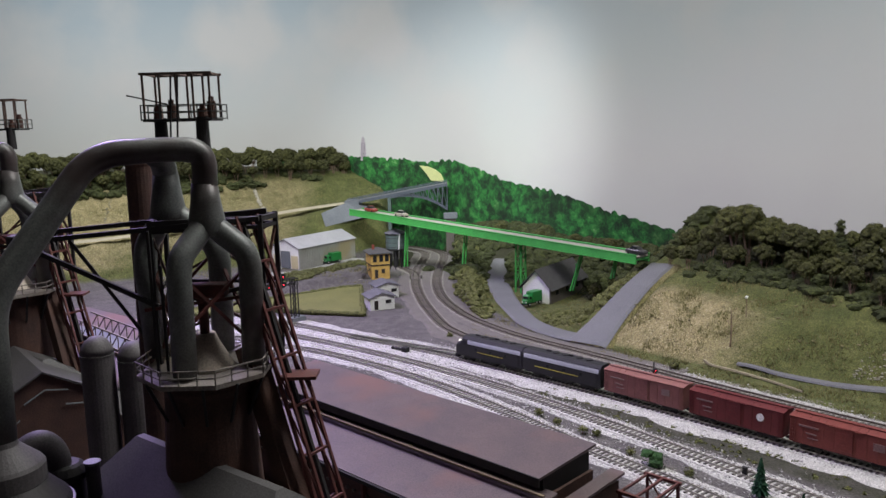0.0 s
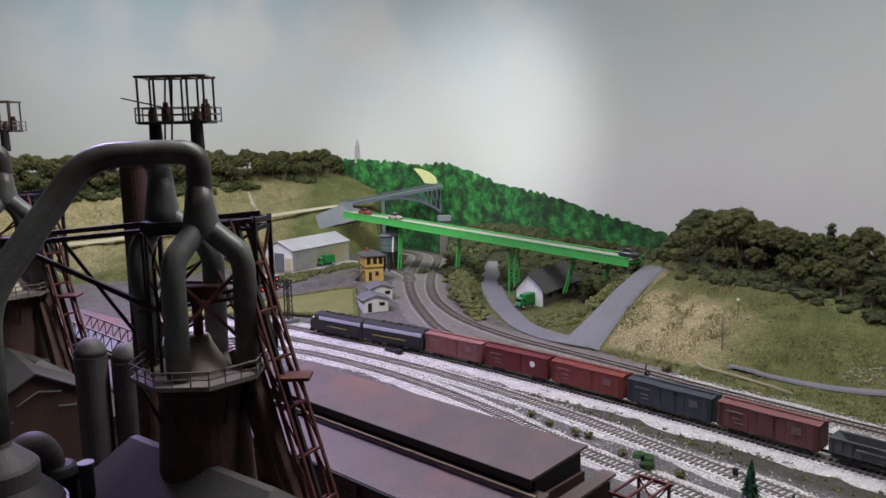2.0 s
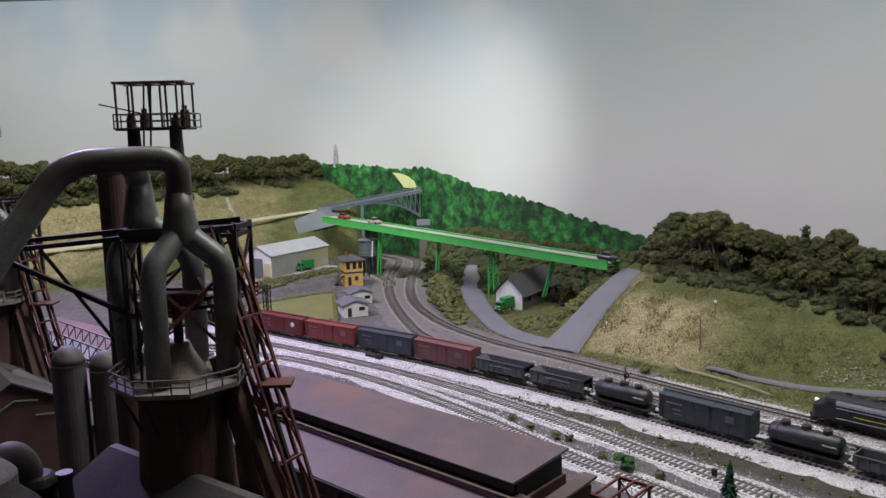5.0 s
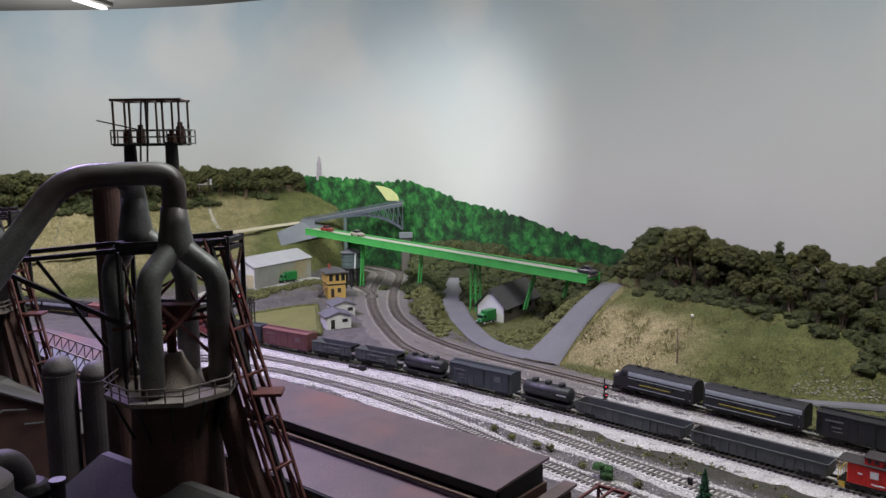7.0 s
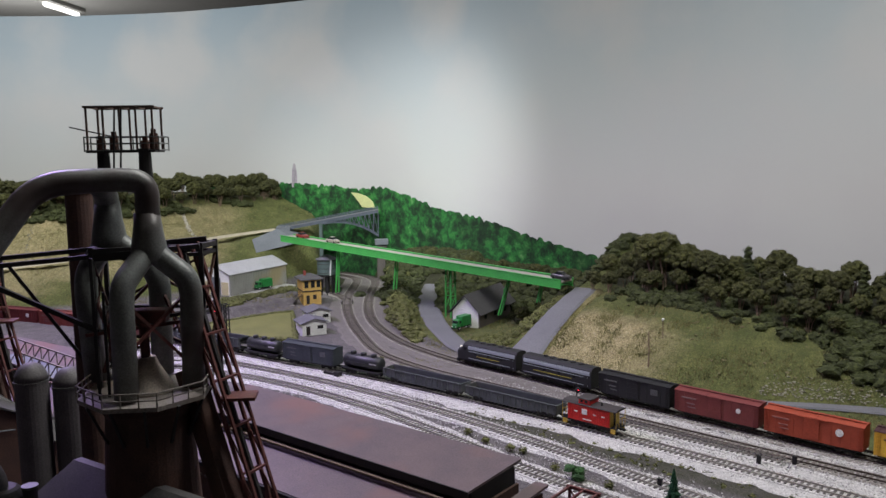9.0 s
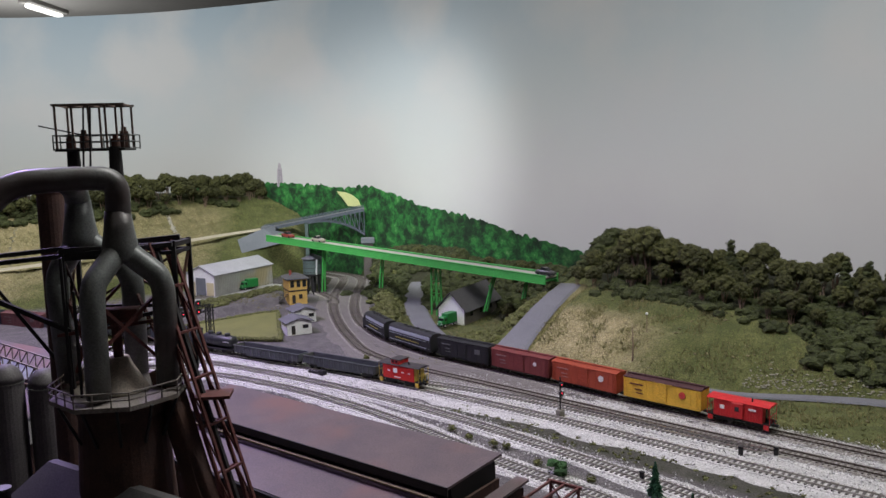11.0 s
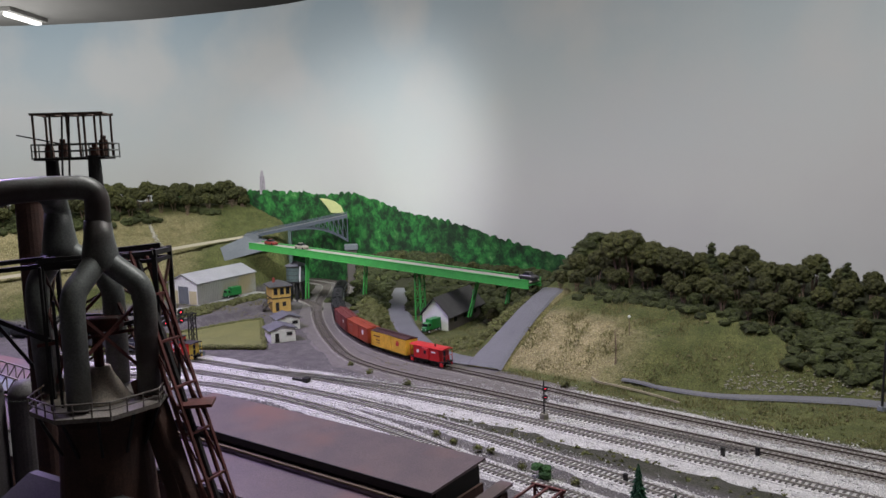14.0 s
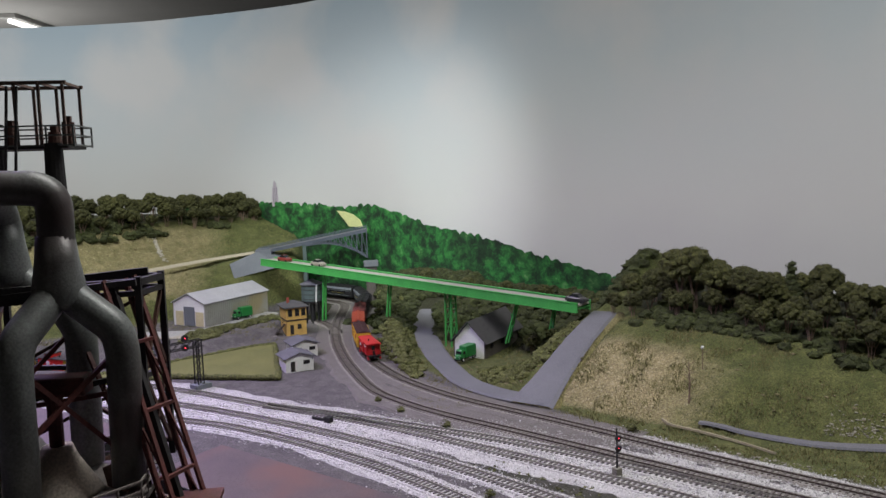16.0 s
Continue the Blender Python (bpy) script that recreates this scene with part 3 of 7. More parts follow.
def road(name, points, width, material, label, lift=0.003, zs=None):
    ln = spline(points, 0.015)
    z = height(ln[:, 0], ln[:, 1]) + lift - 0.004 if zs is None else np.interp(np.linspace(0, 1, len(ln)), np.linspace(0, 1, len(zs)), zs)
    w = np.interp(np.linspace(0, 1, len(ln)), np.linspace(0, 1, len(width)), width)
    return tagged(part(name, ribbon(B(), ln, w, z, 0.0035), material), label, "road", kind="structure")


road("road_lane", [(0.195, 2.46), (0.178, 2.42), (0.165, 2.36), (0.160, 2.22), (0.166, 2.05), (0.180, 1.92), (0.200, 1.80), (0.245, 1.705), (0.30, 1.645), (0.335, 1.612)], [0.06, 0.055, 0.05, 0.046, 0.046, 0.05], ASPHALT, "grey lane curving past the white house", 0.004)
road("road_ramp", [(0.295, 1.605), (0.345, 1.660), (0.40, 1.718), (0.455, 1.775), (0.500, 1.828), (0.525, 1.865)], [0.075, 0.060, 0.054, 0.050, 0.046], ASPHALT, "grey road climbing the hill to the bridge", 0.004, [-0.001, 0.027, 0.058, 0.088, 0.109, 0.119])
road("road_path", [(0.545, 1.422), (0.591, 1.388), (0.632, 1.346), (0.675, 1.308), (0.722, 1.284), (0.813, 1.252), (0.925, 1.198), (1.06, 1.08), (1.3, 0.83), (1.7, 0.40)], [0.010, 0.022, 0.034, 0.044, 0.048, 0.05, 0.05], ASPHALT, "grey footpath along the foot of the hill", 0.0035)
road("road_track", [(0.496, 1.461), (0.504, 1.435), (0.525, 1.408), (0.554, 1.366), (0.581, 1.319), (0.601, 1.276)], [0.003, 0.004, 0.0036, 0.003, 0.002], mat("sandy_track", (0.34, 0.30, 0.20), 0.95, 0, (0.24, 0.22, 0.13), 60, 0.3), "narrow worn sandy track on the turf", 0.004)
road("road_upper", [(-1.7, 2.42), (-1.25, 2.50), (-0.95, 2.60), (-0.66, 2.78), (-0.50, 2.86), (-0.36, 2.90)], [0.05, 0.05, 0.05, 0.05], PALEROAD, "pale road along the hillside", 0.006, [0.10, 0.112, 0.124, 0.142, 0.164, 0.190])
road("road_shed", [(-0.62, 2.42), (-0.490, 2.400), (-0.425, 2.445), (-0.355, 2.565), (-0.290, 2.675)], [0.06, 0.085, 0.075, 0.06, 0.04], SHEDWALL, "pale concrete apron beside the shed", 0.004, [0.0185, 0.0185, 0.0185, 0.0185, 0.0185])



def ramp_bank():
    """Earth sides that carry the climbing road."""
    ln = spline([(0.295, 1.605), (0.345, 1.660), (0.40, 1.718), (0.455, 1.775), (0.505, 1.828), (0.54, 1.87)], 0.012)
    t = np.linspace(0, 1, len(ln))
    z = np.interp(t, np.linspace(0, 1, 6), [-0.001, 0.027, 0.058, 0.088, 0.109, 0.119]) - 0.0022
    w = np.interp(t, np.linspace(0, 1, 5), [0.075, 0.060, 0.054, 0.054, 0.054]) / 2 + 0.003
    d = np.gradient(ln, axis=0)
    d /= np.linalg.norm(d, axis=1)[:, None]
    bm = B()
    rows = []
    for i, (a, e, c, h) in enumerate(zip(ln, d, z, w)):
        q = np.array((-e[1], e[0]))
        j = 0.006 * noise.noise((i * 0.7, 0, 0))
        rows.append([bm.verts.new((*(a + q * o), k)) for o, k in ((h + 0.05 + j, c - 0.07), (h + 0.014 + j, c - 0.016), (h, c), (-h, c), (-h - 0.014 + j, c - 0.016), (-h - 0.05 + j, c - 0.07))])
    for a, b in zip(rows, rows[1:]):
        for k in range(5):
            bm.faces.new((a[k], a[k + 1], b[k + 1], b[k]))
    bmesh.ops.recalc_face_normals(bm, faces=bm.faces)
    tagged(part("ground_bank", bm, mat("bank_earth", (0.26, 0.22, 0.11), 0.95, 0, (0.13, 0.125, 0.045), 60, 0.8, 330, 0.8, (0.5, 1.5)), smooth=True), "grassy earth bank carrying the climbing road", "bank", kind="structure")


ramp_bank()


# ---- the painted sky wall, the room round the layout ----
WALL = spline([(-4.2, 3.60), (-2.4, 3.58), (-1.55, 3.56), (-1.2, 3.54), (-0.83, 3.46), (-0.58, 3.36), (-0.30, 3.22), (-0.10, 3.08), (0.12, 2.83), (0.40, 2.51), (0.80, 2.055), (1.4, 1.37), (2.0, 0.69), (2.8, -0.22)], 0.03)


def wall():
    bm = B()
    p = WALL
    d = np.gradient(p, axis=0)
    d /= np.linalg.norm(d, axis=1)[:, None]
    q = np.stack([-d[:, 1], d[:, 0]], 1)
    rows = [[bm.verts.new((*(a + e * o), z)) for o, z in ((0, -0.4), (0, 1.064), (0.03, 1.064), (0.03, -0.4))] for a, e in zip(p, q)]
    for a, b in zip(rows, rows[1:]):
        for k in range(3):
            bm.faces.new((a[k], b[k], b[k + 1], a[k + 1]))
    bmesh.ops.recalc_face_normals(bm, faces=bm.faces)
    tagged(part("wall_backdrop", bm, SKY, smooth=True), "curved wall painted as a pale cloudy sky", "wall", kind="structure")


wall()


def painted_woods():
    """A flat cut-out of painted summer woods fixed to the wall, its top edge bumpy."""
    top = spline([(-0.78, 0.330), (-0.62, 0.345), (-0.47, 0.350), (-0.30, 0.338), (-0.13, 0.330), (-0.04, 0.322), (0.05, 0.330), (0.14, 0.300), (0.20, 0.275), (0.24, 0.258), (0.32, 0.246), (0.39, 0.226), (0.46, 0.202), (0.55, 0.175), (0.64, 0.150), (0.78, 0.115)], 0.004)
    bm = B()
    wx = WALL[:, 0]
    lo, hi = [], []
    for x, z in top:
        y = np.interp(x, wx, WALL[:, 1])
        bump = 0.011 * abs(math.sin(x * 78 + 2.6 * math.sin(x * 37))) ** 0.7 - 0.003 + 0.008 * noise.noise((x * 60, 0, 0)) + 0.004 * noise.noise((x * 210, 0, 0))
        a = np.array((x, y)) - NU * 0.008
        lo.append(bm.verts.new((a[0], a[1], -0.02)))
        hi.append(bm.verts.new((a[0], a[1], z + bump)))
    for i in range(len(lo) - 1):
        bm.faces.new((lo[i], lo[i + 1], hi[i + 1], hi[i]))
    r = bmesh.ops.extrude_face_region(bm, geom=bm.faces[:])
    bmesh.ops.translate(bm, vec=(*(NU * 0.003), 0), verts=[v for v in r["geom"] if isinstance(v, bmesh.types.BMVert)])
    bmesh.ops.recalc_face_normals(bm, faces=bm.faces)
    tagged(part("backdrop_woods", bm, FOREST), "flat panel painted with bright green summer woods", "backdrop", kind="structure")


painted_woods()


def room():
    bm = B()
    box(bm, -5, 5, -3.5, 9, 1.55, 1.62)
    tagged(part("ceiling", bm, PLASTER), "grey plaster ceiling above the layout", "ceiling", kind="structure")
    for nm, b in (("wall_west", (-5.1, -5, -3.5, 9, -1.1, 1.55)), ("wall_east", (5, 5.1, -3.5, 9, -1.1, 1.55)), ("wall_south", (-5, 5, -3.6, -3.5, -1.1, 1.55)), ("wall_north", (-5, 5, 9, 9.1, -1.1, 1.55))):
        tagged(part(nm, box(B(), *b), PLASTER), "plain grey room wall", "wall", kind="structure")
    tagged(part("floor", box(B(), -5, 5, -3.5, 9, -1.2, -1.1), SOOT_DARK), "dark room floor", "floor", kind="structure")
    tagged(part("layout_table", box(B(), -2.6, 2.6, 0.10, 3.70, -0.11, -0.02, 0.004), BLACK), "dark benchwork carrying the model railway", "table")
    for x, y in ((-2.15, 5.92),):
        f = thing("ceiling_light", "fluorescent ceiling light with a bare white tube", "ceiling light", "room lights", at=pose(x, y, 1.55, 0, 0, 81))
        part("housing", box(B(), -0.24, 0.24, -0.05, 0.05, -0.03, 0, 0.004), PLASTER, f)
        part("tube", cone(B(), (-0.215, 0, -0.045), (0.215, 0, -0.045), 0.016, 0.016, 10), TUBE, f)


room()


# ---- bridges ----
def green_bridge():
    a, b = np.array((-0.300, 2.742, 0.181)), np.array((0.478, 1.862, 0.141))
    g = thing("road_bridge", "long bright green girder road bridge on slender trestles", "bridge")
    d = (b - a)
    u = np.array((*d[:2], 0)) / np.linalg.norm(d[:2])
    q = np.array((-u[1], u[0], 0))
    part("roadway", beam(B(), a + (0, 0, -0.003), b + (0, 0, -0.003), 0.046, 0.004), DECKROAD, g, "pale concrete roadway")
    for side in (1, -1):
        o = q * 0.027 * side
        bm = B()
        beam(bm, a + o + (0, 0, -0.008), b + o + (0, 0, -0.008), 0.0035, 0.020)
        beam(bm, a + o + (0, 0, 0.002), b + o + (0, 0, 0.002), 0.006, 0.002)
        beam(bm, a + o + (0, 0, -0.018), b + o + (0, 0, -0.018), 0.007, 0.002)
        for k in range(40):
            c = a + d * (k + 0.5) / 40 + o
            beam(bm, c + (0, 0, -0.017), c + (0, 0, 0.001), 0.0046, 0.0010)
        part("girder", bm, GREEN, g)
    part("soffit", beam(B(), a + (0, 0, -0.010), b + (0, 0, -0.010), 0.05, 0.003), GREEN, g)
    for k, (kind, foot) in {0.238: ("bent", 0.02), 0.475: ("bent", 0.06), 0.662: ("tower", 0.0), 0.845: ("lean", 0.035), 0.935: ("post", 0.085)}.items():
        c = a + d * k
        bm = B()
        top = c[2] - 0.019
        if kind == "tower":
            for e in (-0.009, 0.009):
                for w in (-0.010, 0.010):
                    f = c + q * e * 0.9 + u * w
                    beam(bm, (*f[:2], top), (f[0] + q[0] * e * 0.35, f[1] + q[1] * e * 0.35, foot - 0.012), 0.0034)
            for w in (-0.010, 0.010):
                for z0, z1 in ((0.02, 0.055), (0.055, 0.09), (0.09, 0.125)):
                    p0, p1 = c + q * -0.009 + u * w, c + q * 0.009 + u * w
                    beam(bm, (*p0[:2], z0), (*p1[:2], z1), 0.0014)
                    beam(bm, (*p1[:2], z0), (*p0[:2], z1), 0.0014)
                    beam(bm, (*p0[:2], z1), (*p1[:2], z1), 0.0022)
        else:
            lean = 0.035 if kind == "lean" else 0.012
            for e in (-0.0045, 0.0045):
                f = c + q * e
                beam(bm, (*f[:2], top), (f[0] - u[0] * lean + q[0] * e * 0.3, f[1] - u[1] * lean + q[1] * e * 0.3, foot - 0.012), 0.0036)
            if kind != "post":
                for z0, z1 in ((foot + 0.03, top - 0.03), (top - 0.03, foot + 0.03)):
                    p0, p1 = c + q * -0.0045 - u * lean * 0.5, c + q * 0.0045 - u * lean * 0.5
                    beam(bm, (*p0[:2], z0), (*p1[:2], z1), 0.002)
            beam(bm, (*(c + q * -0.022)[:2], top), (*(c + q * 0.022)[:2], top), 0.005)
        part("trestle", bm, GREEN, g)
    return a, b, u, q


GA, GB, GU, GQ = green_bridge()


def arch_bridge():
    a, b = np.array((-0.345, 2.890, 0.192)), np.array((0.020, 2.895, 0.253))
    g = thing("arch_bridge", "grey steel deck arch road bridge", "bridge")
    d = b - a
    u = np.array((d[0], d[1], 0)) / np.linalg.norm(d[:2])
    q = np.array((-u[1], u[0], 0))
    part("deck", beam(B(), a, b, 0.052, 0.006), ASPHALT, g, "grey roadway")
    for side in (1, -1):
        o = q * 0.026 * side
        bm = B()
        beam(bm, a + o + (0, 0, -0.004), b + o + (0, 0, -0.004), 0.003, 0.010)
        for z in (0.006, 0.011):
            beam(bm, a + o + (0, 0, z), b + o + (0, 0, z), 0.0016)
        for k in range(33):
            c = a + d * k / 32 + o
            beam(bm, c, c + (0, 0, 0.012), 0.0014)
        part("railing", bm, ARCHSTEEL, g)
        bm = B()
        pts = []
        for k in range(13):
            t = k / 12
            c = a + d * (0.44 + 0.56 * t) + o
            drop = 0.012 + 0.085 * t ** 2.2
            pts.append(c - (0, 0, drop))
            beam(bm, c, c - (0, 0, drop), 0.0022)
        for p0, p1 in zip(pts, pts[1:]):
            beam(bm, p0, p1, 0.004)
            beam(bm, p0, (p1[0], p1[1], (a + d * 0.5)[2] * 0 + p1[2] + 0.012), 0.0016)
        for k in range(12):
            c0, c1 = a + d * (0.44 + 0.56 * k / 12) + o, pts[k + 1]
            beam(bm, c0, c1, 0.0018)
        part("arch_truss", bm, ARCHSTEEL, g)
    ab = B()
    for k in (0.42,):
        c = a + d * k
        box(ab, c[0] - 0.006, c[0] + 0.006, c[1] - 0.024, c[1] + 0.024, -0.01, c[2])
    part("pier", ab, TANKGREEN, g, "grey-green pier")
    w = thing("abutment", "grey concrete bridge abutment with wing wall", "abutment")
    bm = B()
    face = [bm.verts.new(p) for p in ((-0.414, 2.772, 0.118), (-0.268, 2.835, 0.144), (-0.268, 2.838, 0.176), (-0.345, 2.842, 0.196), (-0.430, 2.792, 0.164))]
    bm.faces.new(face)
    r = bmesh.ops.extrude_face_region(bm, geom=bm.faces[:])
    bmesh.ops.translate(bm, vec=(0.01, 0.05, -0.004), verts=[v for v in r["geom"] if isinstance(v, bmesh.types.BMVert)])
    bmesh.ops.recalc_face_normals(bm, faces=bm.faces)
    part("wall", bm, CONCRETE, w)
    prism(bm := B(), [(-0.352, 2.845), (-0.300, 2.840), (-0.296, 2.93), (-0.352, 2.93)], 0.178, 0.200)
    part("bearing_seat", bm, CONCRETE, w)
    ft = thing("arch_footing", "grey concrete footing of the arch bridge on dark rock", "abutment")
    part("seat", box(B(), 0.005, 0.055, 2.82, 2.85, 0.128, 0.150, 0.003), CONCRETE, ft)
    part("rock_base", box(B(), 0.012, 0.050, 2.826, 2.85, -0.01, 0.128, 0.004), BRICKDARK, ft, "dark rock base")
    # the pale road painted on the panel, running on from the arch bridge
    bm = B()
    pr = [(0.018, 0.255), (-0.030, 0.257), (-0.050, 0.285), (-0.072, 0.312), (-0.045, 0.310), (-0.015, 0.300), (0.008, 0.282)]
    vs = []
    for x, z in pr:
        y = np.interp(x, WALL[:, 0], WALL[:, 1])
        p = np.array((x, y)) - NU * 0.012
        vs.append(bm.verts.new((p[0], p[1], z)))
    bm.faces.new(vs)
    r = bmesh.ops.extrude_face_region(bm, geom=bm.faces[:])
    bmesh.ops.translate(bm, vec=(*(NU * 0.003), 0), verts=[v for v in r["geom"] if isinstance(v, bmesh.types.BMVert)])
    bmesh.ops.recalc_face_normals(bm, faces=bm.faces)
    tagged(part("backdrop_road", bm, mat("painted_road", (0.62, 0.64, 0.30), 0.8, 0, (0.55, 0.57, 0.27), 20, 0)), "pale yellow road painted on the backdrop", "backdrop", kind="structure")


arch_bridge()


def skyline_tower():
    t = thing("skyscraper", "pale grey stepped gothic tower painted far behind the trees", "tower")
    x = -0.313
    y = np.interp(x, WALL[:, 0], WALL[:, 1]) - 0.005
    bm = B()
    for w, z0, z1 in ((0.024, 0.33, 0.378), (0.019, 0.378, 0.404), (0.012, 0.404, 0.420), (0.006, 0.420, 0.427)):
        box(bm, x - w / 2, x + w / 2, y - 0.002, y + 0.002, z0, z1, 0.0008)
    part("shaft", bm, mat("tower_stone", (0.40, 0.36, 0.40), 0.8, 0, (0.30, 0.27, 0.31), 60, 0.1), t)
    for k in (-0.006, 0, 0.006):
        part("window_strip", box(B(), x + k - 0.0012, x + k + 0.0012, y - 0.0030, y - 0.0018, 0.335, 0.400), mat("tower_shadow", (0.24, 0.21, 0.25), 0.8, 0, None, 60, 0), t)


skyline_tower()


# ---- rolling stock (length along x, front at +x, wheels on z = 0) ----
def truck(parent, x):
    t = part("bogie", box(box(B(), x - 0.013, x + 0.013, -0.0105, -0.0085, 0.004, 0.0085, 0.0008), x - 0.013, x + 0.013, 0.0085, 0.0105, 0.004, 0.0085, 0.0008), BLACK, parent)
    box(bm := B(), x - 0.003, x + 0.003, -0.009, 0.009, 0.006, 0.011)
    part("bolster", bm, BLACK, t)
    for k in (-0.0095, 0.0095):
        bm = B()
        for s in (-1, 1):
            cone(bm, (x + k, s * 0.0070, 0.0053), (x + k, s * 0.0088, 0.0053), 0.0053, 0.0053, 12)
        cone(bm, (x + k, -0.008, 0.0053), (x + k, 0.008, 0.0053), 0.0012, 0.0012, 6)
        part("wheelset", bm, WHEEL, t, "dark steel wheels and axle")


WHEEL = mat("wheel_steel", (0.05, 0.04, 0.035), 0.5, 0.5, (0.03, 0.025, 0.022), 80, 0.05)


def coupler(parent, x):
    part("coupler", box(B(), x - 0.005, x + 0.005, -0.0022, 0.0022, 0.008, 0.0115), BLACK, parent)


def undercar(c, L):
    part("underframe", box(B(), -L / 2 + 0.004, L / 2 - 0.004, -0.012, 0.012, 0.0085, 0.0125), BLACK, c)
    for k in (-1, 1):
        truck(c, k * (L / 2 - 0.027))
        coupler(c, k * (L / 2 + 0.003))


def bars(c, rows, y, z0, material=LETTER):
    for x0, x1, a, b in rows:
        part("lettering", box(B(), x0, x1, y - 0.0006, y + 0.0006, z0 + a, z0 + b), material, c)


def repeat(name, first, make, material, parent, at):
    """One of many alike pieces; all share the first one's mesh."""
    ob = part(name, make(), material, parent) if first is None else new(name, first.data)
    ob.parent = parent
    ob.location = at
    return ob


def boxcar(label, colour, roofcol=None, L=0.146, emblem=None, letters=None, badge=None):
    c = thing("boxcar", label, "boxcar", "rolling stock")
    dark = [k * 0.65 for k in colour]
    m = mat("boxcar_paint", colour, 0.6, 0, dark, 50, 0.06)
    top = roofcol or [k * 0.9 for k in colour]
    rm = mat("boxcar_roof_paint", top, 0.7, 0, [k * 0.7 for k in top], 40, 0.08)
    faded = mat("faded_lettering", letters or [k * 0.6 + 0.10 for k in colour], 0.7, 0, None, 80, 0)
    h = L / 2
    undercar(c, L)
    bm = box(B(), -h, h, -0.0165, 0.0165, 0.0115, 0.0475, 0.0004)
    body = part("body", bm, m, c)
    rib = end = None
    for k in range(11):
        x = -h + 0.004 + k * (L - 0.008) / 10
        for s in (-1, 1):
            rib = repeat("rib", rib, lambda: box(B(), -0.0004, 0.0004, -0.0004, 0.0004, 0.012, 0.047), m, body, (x, s * 0.0166, 0))
    for e in (-1, 1):
        for k in range(7):
            end = repeat("end_rib", end, lambda: box(B(), -0.0006, 0.0006, -0.0145, 0.0145, 0, 0.0018), m, body, (e * h, 0, 0.015 + k * 0.0045))
    bm = B()
    prof = [(-0.0172, 0.0472), (-0.0172, 0.0482), (0, 0.0508), (0.0172, 0.0482), (0.0172, 0.0472)]
    a = [[bm.verts.new((x, y, z)) for y, z in prof] for x in (-h - 0.0008, h + 0.0008)]
    for k in range(5):
        bm.faces.new((a[0][k], a[0][(k + 1) % 5], a[1][(k + 1) % 5], a[1][k]))
    bm.faces.new(a[0][::-1])
    bm.faces.new(a[1])
    bmesh.ops.recalc_face_normals(bm, faces=bm.faces)
    for k in range(14):
        x = -h + (k + 0.5) * L / 14
        for s in (-1, 1):
            beam(bm, (x, 0, 0.0511), (x, s * 0.0172, 0.0483), 0.0006)
    part("roof", bm, rm, c)
    part("roof_walk", box(B(), -h, h, -0.0028, 0.0028, 0.0518, 0.0526), rm, c)
    for s in (-1, 1):
        bm = box(B(), -0.011, 0.011, s * 0.0172 - 0.0006, s * 0.0172 + 0.0006, 0.0125, 0.0465, 0.0003)
        for k in range(4):
            z = 0.016 + k * 0.008
            box(bm, -0.0105, 0.0105, s * 0.0179 - 0.0004, s * 0.0179 + 0.0004, z, z + 0.0008)
        part("door", bm, m, c)
        bm = box(B(), -0.022, 0.024, s * 0.0180 - 0.0005, s * 0.0180 + 0.0005, 0.0468, 0.0476)
        part("door_track", bm, m, c)
        for e in (-1, 1):
            bm = B()
            for x in (e * (h - 0.002), e * (h - 0.0075)):
                beam(bm, (x, s * 0.0176, 0.013), (x, s * 0.0176, 0.046), 0.0006)
            for k in range(7):
                z = 0.015 + k * 0.0048
                beam(bm, (e * (h - 0.002), s * 0.0177, z), (e * (h - 0.0075), s * 0.0177, z), 0.0006)
            part("ladder", bm, m, c)
        q = 1 if s < 0 else -1
        bars(c, [(-0.060 * q if q > 0 else 0.034, -0.034 if q > 0 else 0.060, 0.024, 0.0262), (-0.05 if q > 0 else 0.036, -0.036 if q > 0 else 0.05, 0.015, 0.0168), (-0.048 if q > 0 else 0.034, -0.034 if q > 0 else 0.048, 0.009, 0.0102)], s * 0.0171, 0.0125, faded)
        if emblem:
            x = 0.040 * q
            part("emblem", cone(B(), (x, s * 0.0168, 0.0335), (x, s * 0.0178, 0.0335), emblem, emblem, 20), badge or LETTER, c, "plain round emblem")
        else:
            bars(c, [((0.036 if q > 0 else -0.050), (0.050 if q > 0 else -0.036), 0.016, 0.026)], s * 0.0171, 0.0125, faded)
    return c


